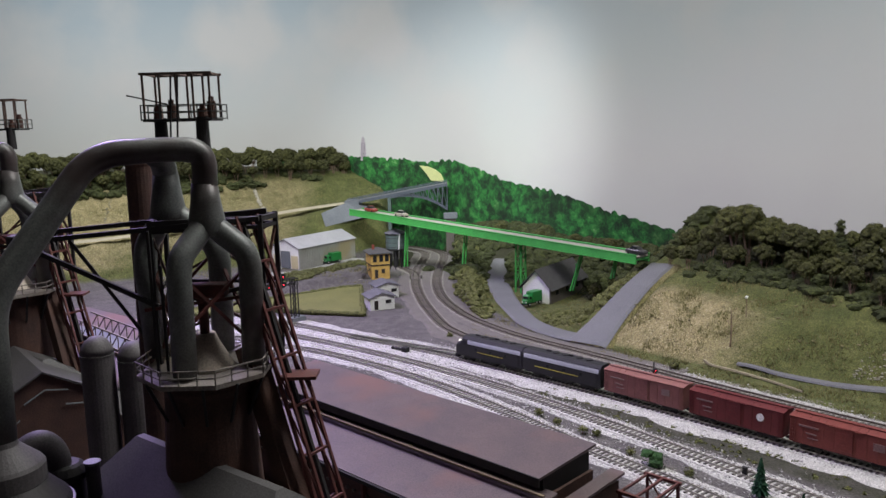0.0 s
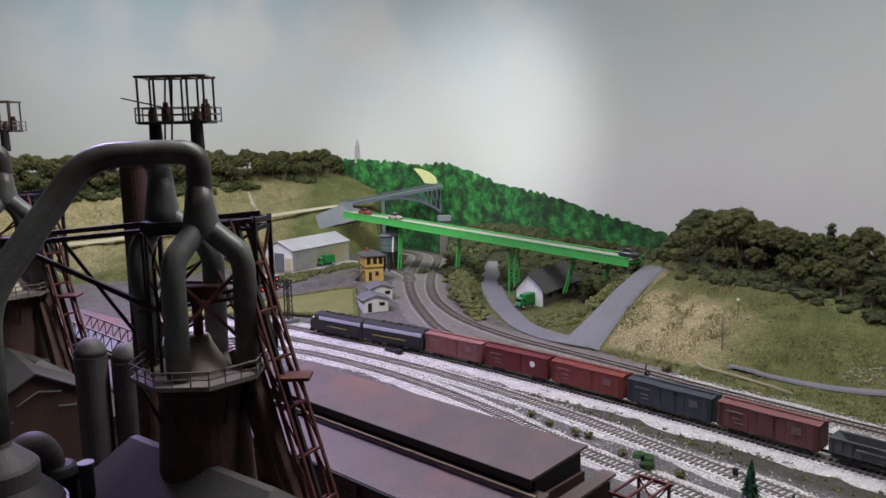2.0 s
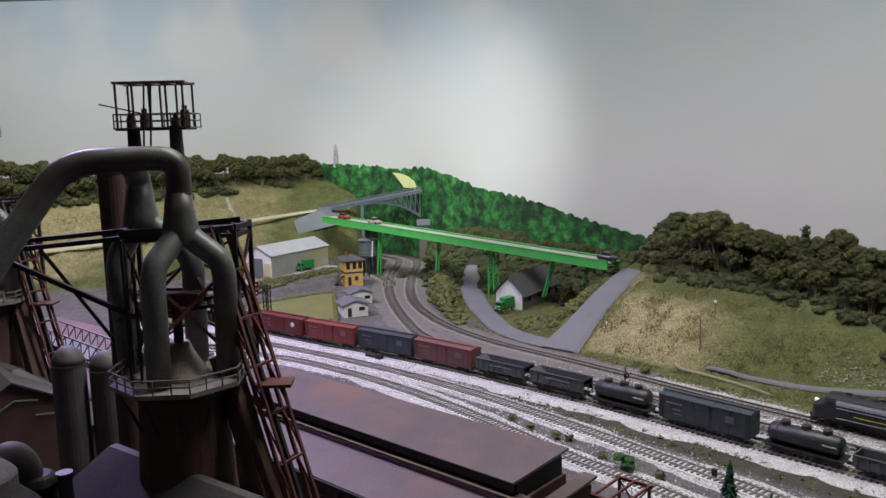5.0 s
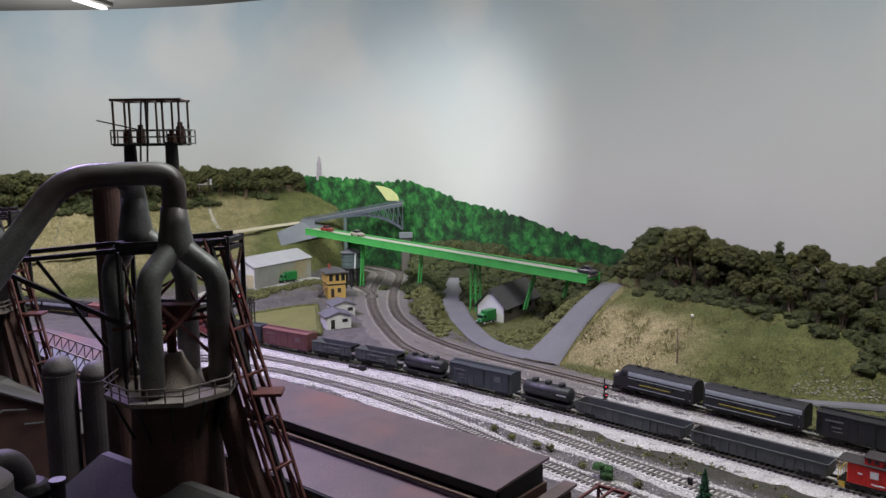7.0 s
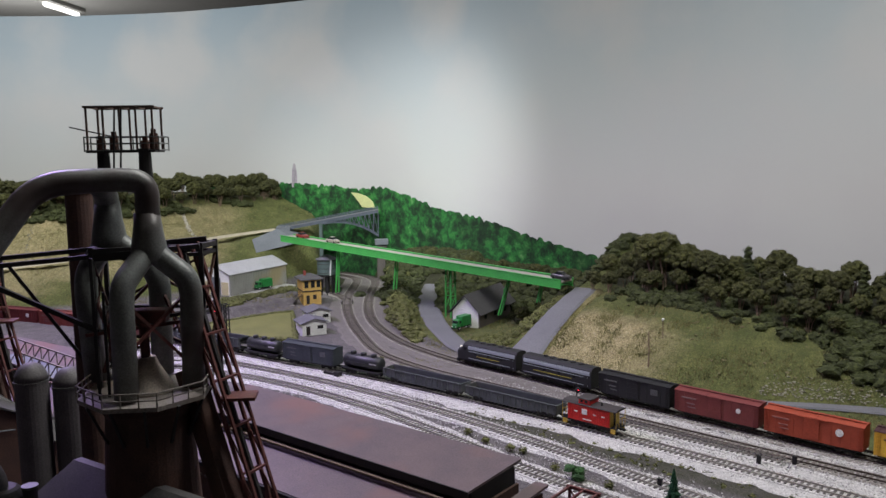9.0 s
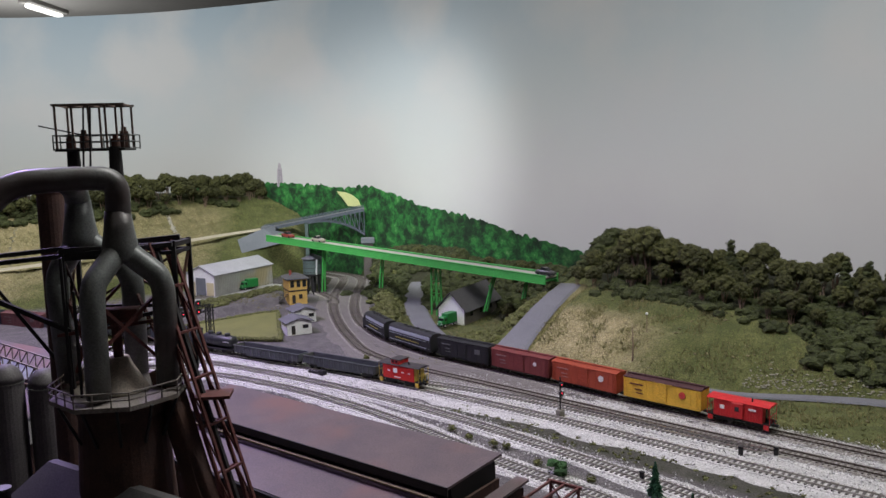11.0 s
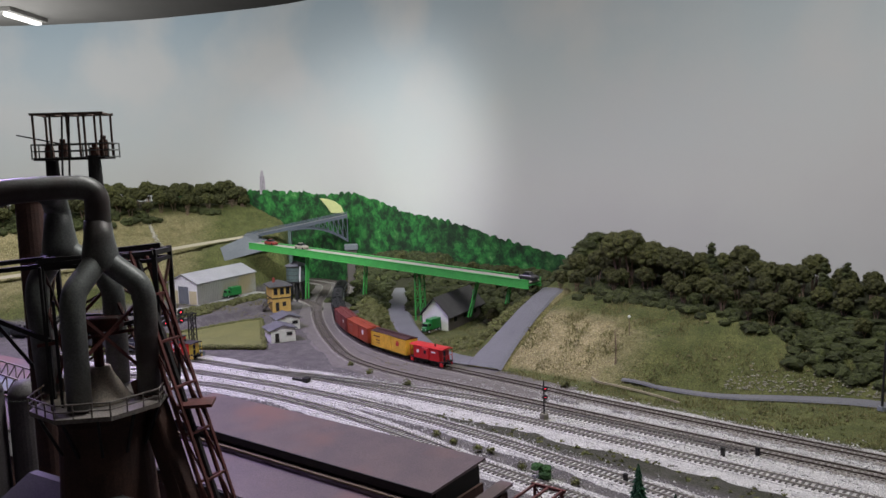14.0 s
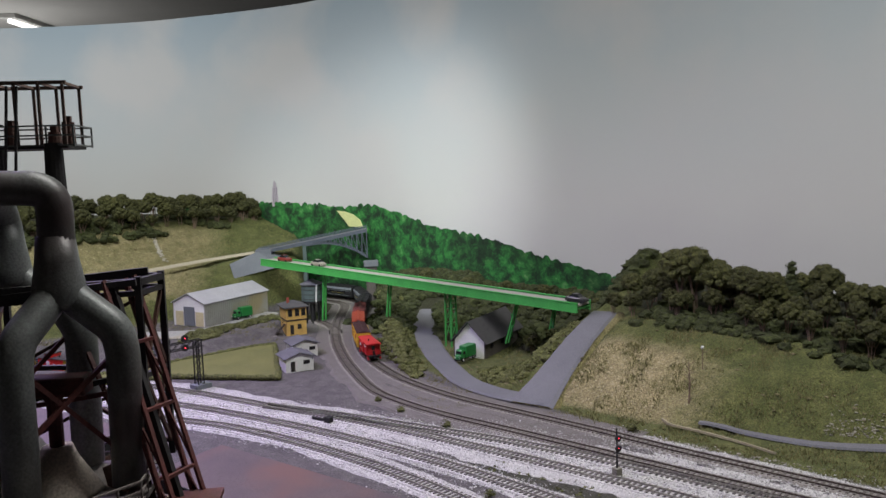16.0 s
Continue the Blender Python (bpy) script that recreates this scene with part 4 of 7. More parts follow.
def diesel(label, stripe, cab=True):
    c = thing("locomotive", label, "locomotive", "rolling stock")
    L = 0.168
    h = L / 2
    m = mat("locomotive_black", (0.013, 0.013, 0.015), 0.7, 0, (0.008, 0.008, 0.009), 50, 0.03)
    ms = mat("locomotive_stripe", stripe, 0.65, 0, [k * 0.8 for k in stripe], 60, 0.02)
    gold = mat("locomotive_gold_line", (0.42, 0.36, 0.05), 0.5, 0, (0.35, 0.30, 0.04), 60, 0.02)
    part("underframe", box(box(B(), -h + 0.004, h - 0.004, -0.013, 0.013, 0.009, 0.0135), -0.022, 0.022, -0.0125, 0.0125, 0.004, 0.012, 0.002), BLACK, c)
    for k in (-1, 1):
        truck(c, k * 0.052)
        coupler(c, k * (h + 0.003))
    sec = [(-0.0175, 0.0125), (-0.0178, 0.041), (-0.0165, 0.0455), (-0.0125, 0.0495), (-0.006, 0.0512), (0.006, 0.0512), (0.0125, 0.0495), (0.0165, 0.0455), (0.0178, 0.041), (0.0175, 0.0125)]
    stations = [(-h, 1, 1), (h - 0.030, 1, 1)] if cab else [(-h, 1, 1), (h, 1, 1)]
    if cab:
        stations += [(h - 0.022, 1.0, 0.99), (h - 0.0175, 0.99, 0.80), (h - 0.013, 0.97, 0.66), (h - 0.005, 0.90, 0.60), (h - 0.001, 0.74, 0.52), (h, 0.62, 0.42)]
    bm = B()
    rings = []
    for x, w, t in stations:
        rings.append([bm.verts.new((x, y * w, 0.0125 + (z - 0.0125) * t)) for y, z in sec])
    for p, q in zip(rings, rings[1:]):
        for k in range(len(sec)):
            bm.faces.new((p[k], p[(k + 1) % len(sec)], q[(k + 1) % len(sec)], q[k]))
    bm.faces.new(rings[0])
    bm.faces.new(rings[-1][::-1])
    bmesh.ops.recalc_face_normals(bm, faces=bm.faces)
    part("body", bm, m, c)
    e = h - (0.036 if cab else 0.004)
    for s in (-1, 1):
        bm = B()
        rw = [[bm.verts.new((x, s * y, z)) for y, z in ((0.0182, 0.0365), (0.0182, 0.0395), (0.0182, 0.0412), (0.0174, 0.0444))] for x in (-h + 0.003, e)]
        for k in range(3):
            bm.faces.new((rw[0][k], rw[0][k + 1], rw[1][k + 1], rw[1][k]))
        bmesh.ops.recalc_face_normals(bm, faces=bm.faces)
        part("stripe", bm, ms, c, "pale broad stripe")
        for zl in ((0.0165, 0.0320) if stripe[0] < 0.4 else ()):
            part("thin_line", box(B(), -h + 0.006, e, s * 0.0179 - 0.0004, s * 0.0179 + 0.0004, zl, zl + 0.0011), ms, c)
        part("gold_line", box(B(), -h + 0.045, e - 0.025, s * 0.0179 - 0.0004, s * 0.0179 + 0.0004, 0.0235, 0.0247), gold, c)
        for k in range(3):
            x = -0.045 + k * 0.036
            part("porthole", cone(B(), (x, s * 0.0172, 0.029), (x, s * 0.0181, 0.029), 0.0028, 0.0028, 12), GLASS, c)
        part("door", box(B(), -h + 0.008, -h + 0.016, s * 0.0180 - 0.0004, s * 0.0180 + 0.0004, 0.014, 0.034), m, c)
        bm = B()
        for k in range(24):
            x = -0.058 + k * 0.0045
            box(bm, x, x + 0.0022, s * 0.0172 - 0.0005, s * 0.0172 + 0.0005, 0.0415, 0.0440)
        part("grille", bm, BLACK, c)
        if cab:
            part("side_window", box(B(), h - 0.0315, h - 0.0235, s * 0.0178 - 0.0006, s * 0.0178 + 0.0006, 0.034, 0.041), GLASS, c)
            part("windscreen", box(B(), h - 0.0205, h - 0.0185, min(s * 0.001, s * 0.013), max(s * 0.001, s * 0.013), 0.0405, 0.0455, 0, None), GLASS, c)
    for k in (-0.05, -0.03, 0.0, 0.02):
        part("roof_fan", cone(B(), (k, 0, 0.0505), (k, 0, 0.0528), 0.0065, 0.006, 16), BLACK, c)
    for k in (-0.012, 0.036):
        part("exhaust", box(B(), k - 0.004, k + 0.004, -0.002, 0.002, 0.050, 0.0542), BLACK, c)
    if cab:
        part("headlamp", cone(B(), (h - 0.004, 0, 0.0335), (h + 0.0012, 0, 0.0335), 0.003, 0.003, 14), HEADLAMP, c)
        bm = box(B(), h - 0.006, h + 0.003, -0.013, 0.013, 0.004, 0.0115, 0.001)
        part("pilot", bm, m, c)
    return c


def hopper(label):
    c = thing("hopper_car", label, "hopper car", "rolling stock")
    L = 0.115
    h = L / 2
    m = mat("hopper_paint", (0.080, 0.088, 0.092), 0.7, 0, (0.046, 0.051, 0.054), 50, 0.1, stain=(0.085, 0.08, 0.07))
    undercar(c, L)
    for s in (-1, 1):
        bm = box(B(), -h + 0.002, h - 0.002, s * 0.0160 - 0.0008, s * 0.0160 + 0.0008, 0.0165, 0.0375, 0.0003)
        for k in range(9):
            x = -h + 0.006 + k * (L - 0.012) / 8
            box(bm, x - 0.0007, x + 0.0007, s * 0.0172 - 0.0008, s * 0.0172 + 0.0008, 0.0165, 0.0375)
        box(bm, -h + 0.002, h - 0.002, s * 0.0168 - 0.0012, s * 0.0168 + 0.0012, 0.0365, 0.0380)
        part("side", bm, m, c)
        bars(c, [(-0.03, 0.02, 0.012, 0.0138), (-0.03, -0.012, 0.006, 0.0074)], s * 0.0182, 0.0165, mat("grey_lettering", (0.17, 0.175, 0.18), 0.7, 0, None, 80, 0))
    for e in (-1, 1):
        bm = B()
        v = [bm.verts.new(p) for p in ((e * (h - 0.002), -0.0155, 0.037), (e * (h - 0.002), 0.0155, 0.037), (e * (h - 0.030), 0.0155, 0.0115), (e * (h - 0.030), -0.0155, 0.0115))]
        bm.faces.new(v)
        r = bmesh.ops.extrude_face_region(bm, geom=bm.faces[:])
        bmesh.ops.translate(bm, vec=(0, 0, 0.0012), verts=[k for k in r["geom"] if isinstance(k, bmesh.types.BMVert)])
        bmesh.ops.recalc_face_normals(bm, faces=bm.faces)
        for y in (-0.014, 0.014):
            beam(bm, (e * (h - 0.002), y, 0.012), (e * (h - 0.002), y, 0.037), 0.0014)
        part("slope_sheet", bm, m, c)
    bm = box(B(), -h + 0.004, h - 0.004, -0.0150, 0.0150, 0.024, 0.0270)
    for k in range(90):
        bmesh.ops.create_icosphere(bm, subdivisions=1, radius=random.uniform(0.0012, 0.003), matrix=pose(random.uniform(-h + 0.007, h - 0.007), random.uniform(-0.0135, 0.0135), 0.0270 + random.uniform(-0.001, 0.001)))
    part("coal_load", bm, BLACK, c, "heaped black coal")
    for k in (-0.02, 0.02):
        bm = B()
        cone(bm, (k, 0, 0.006), (k, 0, 0.016), 0.004, 0.013, 4)
        part("hopper_bay", bm, m, c)
    return c


def tankcar(label):
    c = thing("tank_car", label, "tank car", "rolling stock")
    L = 0.112
    h = L / 2
    m = mat("tank_paint", (0.022, 0.023, 0.026), 0.45, 0, (0.014, 0.014, 0.016), 50, 0.05)
    undercar(c, L)
    bm = B()
    g = lathe(bm, [(0.003, -h + 0.006), (0.011, -h + 0.0072), (0.0142, -h + 0.011), (0.0142, h - 0.011), (0.011, h - 0.0072), (0.003, h - 0.006)], 20)
    bmesh.ops.rotate(bm, cent=(0, 0, 0), matrix=Matrix.Rotation(radians(90), 3, "Y"), verts=bm.verts)
    bmesh.ops.translate(bm, vec=(0, 0, 0.0285), verts=bm.verts)
    part("tank", bm, m, c, smooth=True)
    for x in (-0.028, 0, 0.028):
        bm = B()
        lathe(bm, [(0.0065, 0.0), (0.0065, 0.0065), (0.0055, 0.0078), (0.002, 0.0086)], 14, (x, 0, 0.0405))
        part("dome", bm, m, c)
    bm = B()
    for s in (-1, 1):
        beam(bm, (-h + 0.008, s * 0.0162, 0.029), (h - 0.008, s * 0.0162, 0.029), 0.0009)
        for k in range(7):
            x = -h + 0.01 + k * (L - 0.02) / 6
            beam(bm, (x, s * 0.0162, 0.029), (x, s * 0.0140, 0.028), 0.0008)
    part("handrail", bm, m, c)
    for x in (-0.036, -0.014, 0.014, 0.036):
        bm = B()
        for k in range(16):
            t = 2 * math.pi * k / 16
            u = 2 * math.pi * (k + 1) / 16
            beam(bm, (x, 0.0144 * math.sin(t), 0.0285 + 0.0144 * math.cos(t)), (x, 0.0144 * math.sin(u), 0.0285 + 0.0144 * math.cos(u)), 0.0012, 0.0006)
        part("tank_band", bm, m, c)
    part("running_board", box(B(), -h + 0.002, h - 0.002, -0.0165, 0.0165, 0.0125, 0.0137), BLACK, c)
    for s in (-1, 1):
        bars(c, [(-0.045, -0.026, 0.016, 0.0185)], s * 0.0143, 0.0125, mat("pale_grey_lettering", (0.45, 0.45, 0.45), 0.7, 0, None, 80, 0))
    return c


def gondola(label):
    c = thing("gondola_car", label, "gondola car", "rolling stock")
    L = 0.198
    h = L / 2
    m = mat("gondola_paint", (0.085, 0.095, 0.100), 0.65, 0, (0.040, 0.044, 0.047), 40, 0.08, stain=(0.09, 0.085, 0.08))
    undercar(c, L)
    for s in (-1, 1):
        bm = box(B(), -h, h, s * 0.0158 - 0.0007, s * 0.0158 + 0.0007, 0.0125, 0.0285, 0.0003)
        v = [(-h + 0.03, 0.0125), (h - 0.03, 0.0125), (h - 0.045, 0.0085), (-h + 0.045, 0.0085)]
        box(bm, -h + 0.04, h - 0.04, s * 0.0158 - 0.0007, s * 0.0158 + 0.0007, 0.0085, 0.0125)
        for k in range(15):
            x = -h + 0.005 + k * (L - 0.010) / 14
            box(bm, x - 0.0011, x + 0.0011, s * 0.0168 - 0.0008, s * 0.0168 + 0.0008, 0.011, 0.0280)
        box(bm, -h, h, s * 0.0165 - 0.0012, s * 0.0165 + 0.0012, 0.0275, 0.0292)
        part("side", bm, m, c)
        for k in range(14):
            x = -h + 0.012 + k * (L - 0.024) / 13
            if k in (2, 3, 5, 7, 8, 10, 11):
                part("lettering", box(B(), x - 0.0013, x + 0.0013, s * 0.0166 - 0.0004, s * 0.0166 + 0.0004, 0.0200, 0.0224), STOVE, c)
    for e in (-1, 1):
        part("end", box(B(), e * h - 0.0008, e * h + 0.0008, -0.0150, 0.0150, 0.0125, 0.0285), m, c)
    part("floor_boards", box(B(), -h + 0.001, h - 0.001, -0.0150, 0.0150, 0.0125, 0.0140), BLACK, c, "dark dirty floor")
    return c


def caboose(label, colour, cupola=True):
    c = thing("caboose", label, "caboose", "rolling stock")
    L = 0.104
    h = L / 2
    m = mat("caboose_paint", colour, 0.5, 0, [k * 0.75 for k in colour], 50, 0.05)
    rm = mat("caboose_roof", (0.035, 0.028, 0.028), 0.7, 0, (0.022, 0.018, 0.018), 40, 0.1) if cupola else m
    ye = mat("caboose_end_yellow", (0.55, 0.38, 0.05), 0.5, 0, (0.45, 0.30, 0.04), 60, 0.03) if cupola else m
    undercar(c, L)
    part("platform", box(B(), -h, h, -0.0155, 0.0155, 0.0115, 0.0135), BLACK, c)
    b = h - 0.012
    bm = box(B(), -b, b, -0.0160, 0.0160, 0.0130, 0.0405, 0.0005)
    for k in range(18):
        x = -b + 0.003 + k * (2 * b - 0.006) / 17
        for s in (-1, 1):
            box(bm, x - 0.0003, x + 0.0003, s * 0.0161 - 0.0003, s * 0.0161 + 0.0003, 0.014, 0.040)
    part("body", bm, m, c)
    bm = B()
    prof = [(-0.0172, 0.0402), (-0.0172, 0.0412), (-0.009, 0.0434), (0.009, 0.0434), (0.0172, 0.0412), (0.0172, 0.0402)]
    a = [[bm.verts.new((x, y, z)) for y, z in prof] for x in (-h, h)]
    for k in range(6):
        bm.faces.new((a[0][k], a[0][(k + 1) % 6], a[1][(k + 1) % 6], a[1][k]))
    bm.faces.new(a[0][::-1])
    bm.faces.new(a[1])
    bmesh.ops.recalc_face_normals(bm, faces=bm.faces)
    part("roof", bm, rm, c)
    if cupola:
        cu = part("cupola", box(B(), -0.002, 0.020, -0.0140, 0.0140, 0.0420, 0.0505, 0.0004), m, c)
        part("cupola_roof", box(B(), -0.004, 0.022, -0.0155, 0.0155, 0.0505, 0.0525, 0.0006), rm, cu)
        for s in (-1, 1):
            for x in (0.003, 0.012):
                part("cupola_window", box(B(), x, x + 0.005, s * 0.0141 - 0.0004, s * 0.0141 + 0.0004, 0.0450, 0.0490), GLASS, cu)
    for s in (-1, 1):
        if cupola:
            for x in (-0.028, -0.012, 0.024):
                part("window", box(B(), x - 0.0028, x + 0.0028, s * 0.0165 - 0.0004, s * 0.0165 + 0.0004, 0.0275, 0.0295), LETTER, c)
            bars(c, [(0.002, 0.012, 0.013, 0.022), (-0.006, 0.010, 0.004, 0.0055)], s * 0.0166, 0.013)
        else:
            bay = part("bay_window", box(B(), -0.010, 0.010, min(s * 0.0155, s * 0.0192), max(s * 0.0155, s * 0.0192), 0.015, 0.040, 0.001), m, c)
            part("pane", box(B(), -0.0035, 0.0035, s * 0.0194 - 0.0004, s * 0.0194 + 0.0004, 0.0265, 0.034), GLASS, bay)
            bars(c, [(-0.030, -0.018, 0.018, 0.021), (0.022, 0.029, 0.013, 0.019)], s * 0.0166, 0.013)
    for e in (-1, 1):
        part("end_wall", box(B(), e * b - 0.0005, e * b + 0.0005, -0.015, 0.015, 0.0135, 0.040), ye, c)
        part("end_door", box(B(), e * (b + 0.0008) - 0.0004, e * (b + 0.0008) + 0.0004, -0.004, 0.004, 0.0135, 0.035), GLASS, c)
        bm = B()
        for y in (-0.0145, -0.005, 0.005, 0.0145):
            beam(bm, (e * (h - 0.0008), y, 0.0135), (e * (h - 0.0008), y, 0.0265), 0.0009)
        beam(bm, (e * (h - 0.0008), -0.0145, 0.0265), (e * (h - 0.0008), 0.0145, 0.0265), 0.0011)
        for y in (-0.0145, 0.0145):
            beam(bm, (e * (h - 0.0008), y, 0.0265), (e * (h - 0.0008), y, 0.0405), 0.0008)
        part("end_railing", bm, ye, c)
        for s in (-1, 1):
            part("step", box(B(), e * (h - 0.006) - 0.004, e * (h - 0.006) + 0.004, s * 0.0145 - 0.0015, s * 0.0145 + 0.0015, 0.004, 0.012), ye, c)
    part("chimney", cone(B(), (-0.02, 0.006, 0.042), (-0.02, 0.006, 0.049), 0.0014, 0.0014, 8), BLACK, c)
    return c


GREY_STRIPE, PALE_STRIPE = (0.46, 0.48, 0.53), (0.30, 0.33, 0.36)
TRAIN_A = [
    (0.085, diesel("black streamlined cab diesel with pale stripe and gold line", GREY_STRIPE)),
    (0.255, diesel("black streamlined booster diesel with pale stripe and gold line", GREY_STRIPE, False)),
    (0.420, boxcar("faded pinkish-red steel boxcar with pale lettering", (0.22, 0.085, 0.078), (0.26, 0.11, 0.10))),
    (0.577, boxcar("dark red steel boxcar with round white emblem", (0.135, 0.018, 0.020), emblem=0.0055)),
    (0.732, boxcar("bright oxide-red steel boxcar with pale lettering", (0.205, 0.042, 0.034))),
    (0.889, boxcar("dark blue-grey steel boxcar with pale lettering", (0.040, 0.050, 0.062))),
    (1.046, boxcar("brownish-red steel boxcar with pale lettering", (0.150, 0.058, 0.055), (0.17, 0.068, 0.064))),
    (1.188, hopper("dark grey coal hopper car loaded with coal")),
    (1.313, hopper("dark grey coal hopper car loaded with coal")),
    (1.438, tankcar("black three-dome tank car with handrails")),
    (1.585, boxcar("dark slate-grey steel boxcar with pale lettering", (0.045, 0.055, 0.066))),
    (1.730, tankcar("black three-dome tank car with handrails")),
    (1.895, gondola("grey steel mill gondola, empty, with white letters")),
    (2.105, gondola("grey steel mill gondola, empty, with white letters")),
    (2.268, caboose("bright red caboose with black roof, cupola and yellow ends", (0.62, 0.020, 0.016))),
]
TRAIN_B = [
    (0.090, diesel("black cab diesel with grey stripe and gold lines", PALE_STRIPE)),
    (0.275, diesel("black booster diesel with grey stripe and gold lines", PALE_STRIPE, False)),
    (0.450, boxcar("black steel boxcar with white lettering", (0.014, 0.014, 0.016))),
    (0.605, boxcar("dull red steel boxcar with pale lettering", (0.19, 0.038, 0.036), emblem=0.004)),
    (0.760, boxcar("orange-red steel boxcar with white round emblem", (0.37, 0.060, 0.026), emblem=0.0058)),
    (0.920, boxcar("yellow refrigerator car with brown roof and emblem", (0.78, 0.47, 0.05), (0.060, 0.020, 0.022), 0.146, 0.006, (0.12, 0.03, 0.02), mat("red_badge", (0.55, 0.05, 0.04), 0.6, 0, None, 60, 0))),
    (1.055, caboose("bright red bay-window caboose with red roof", (0.55, 0.018, 0.022), False)),
]
ARC_A = [(0.0, 2.512), (2.0, 2.105), (7.5, 1.000), (9.0, 0.708), (12.5, 0.025), (14.0, -0.290), (16.0, -0.69)]
ARC_B = [(0, 4.461), (6.5, 3.415), (7, 3.334), (8, 3.171), (9, 2.995), (11.5, 2.517), (12.5, 2.306), (13, 2.194), (13.5, 2.074), (14, 1.946), (14.5, 1.831), (15, 1.706), (15.5, 1.591), (16, 1.491)]


def on_line(line, a):
    s = np.r_[0, np.cumsum(np.linalg.norm(np.diff(line, axis=0), axis=1))]
    p = np.array([np.interp(a, s, line[:, k]) for k in (0, 1)])
    if a < 0:
        p = line[0] + (line[1] - line[0]) / np.linalg.norm(line[1] - line[0]) * a
    if a > s[-1]:
        p = line[-1] + (line[-1] - line[-2]) / np.linalg.norm(line[-1] - line[-2]) * (a - s[-1])
    return p


def motions():
    """Both trains run along their lines; each vehicle stands on its two bogies."""
    for train, line, arcs in ((TRAIN_A, LINE_A, ARC_A), (TRAIN_B, LINE_B, ARC_B)):
        ts, fs = [r[0] for r in arcs], [r[1] for r in arcs]
        for offset, car in train:
            rows = []
            for k in range(33):
                t = k * 0.5
                a = float(np.interp(t, ts, fs)) + offset
                p, q = on_line(line, a - 0.04), on_line(line, a + 0.04)
                c = (p + q) / 2
                rows.append((t, pose(c[0], c[1], 0.0, 0, 0, math.degrees(math.atan2(p[1] - q[1], p[0] - q[0])))))
            walk(car, rows)


# ---- the ironworks ----
def railing(bm, pts, h, w=0.0009, closed=False, mids=(0.5, 1.0)):
    n = len(pts)
    for i in range(n if closed else n - 1):
        a, b = Vector(pts[i]), Vector(pts[(i + 1) % n])
        for m in mids:
            beam(bm, a + Vector((0, 0, h * m)), b + Vector((0, 0, h * m)), w)
        k = max(1, round((b - a).length / 0.016))
        for j in range(k):
            p = a.lerp(b, j / k)
            beam(bm, p, p + Vector((0, 0, h)), w)
    return bm


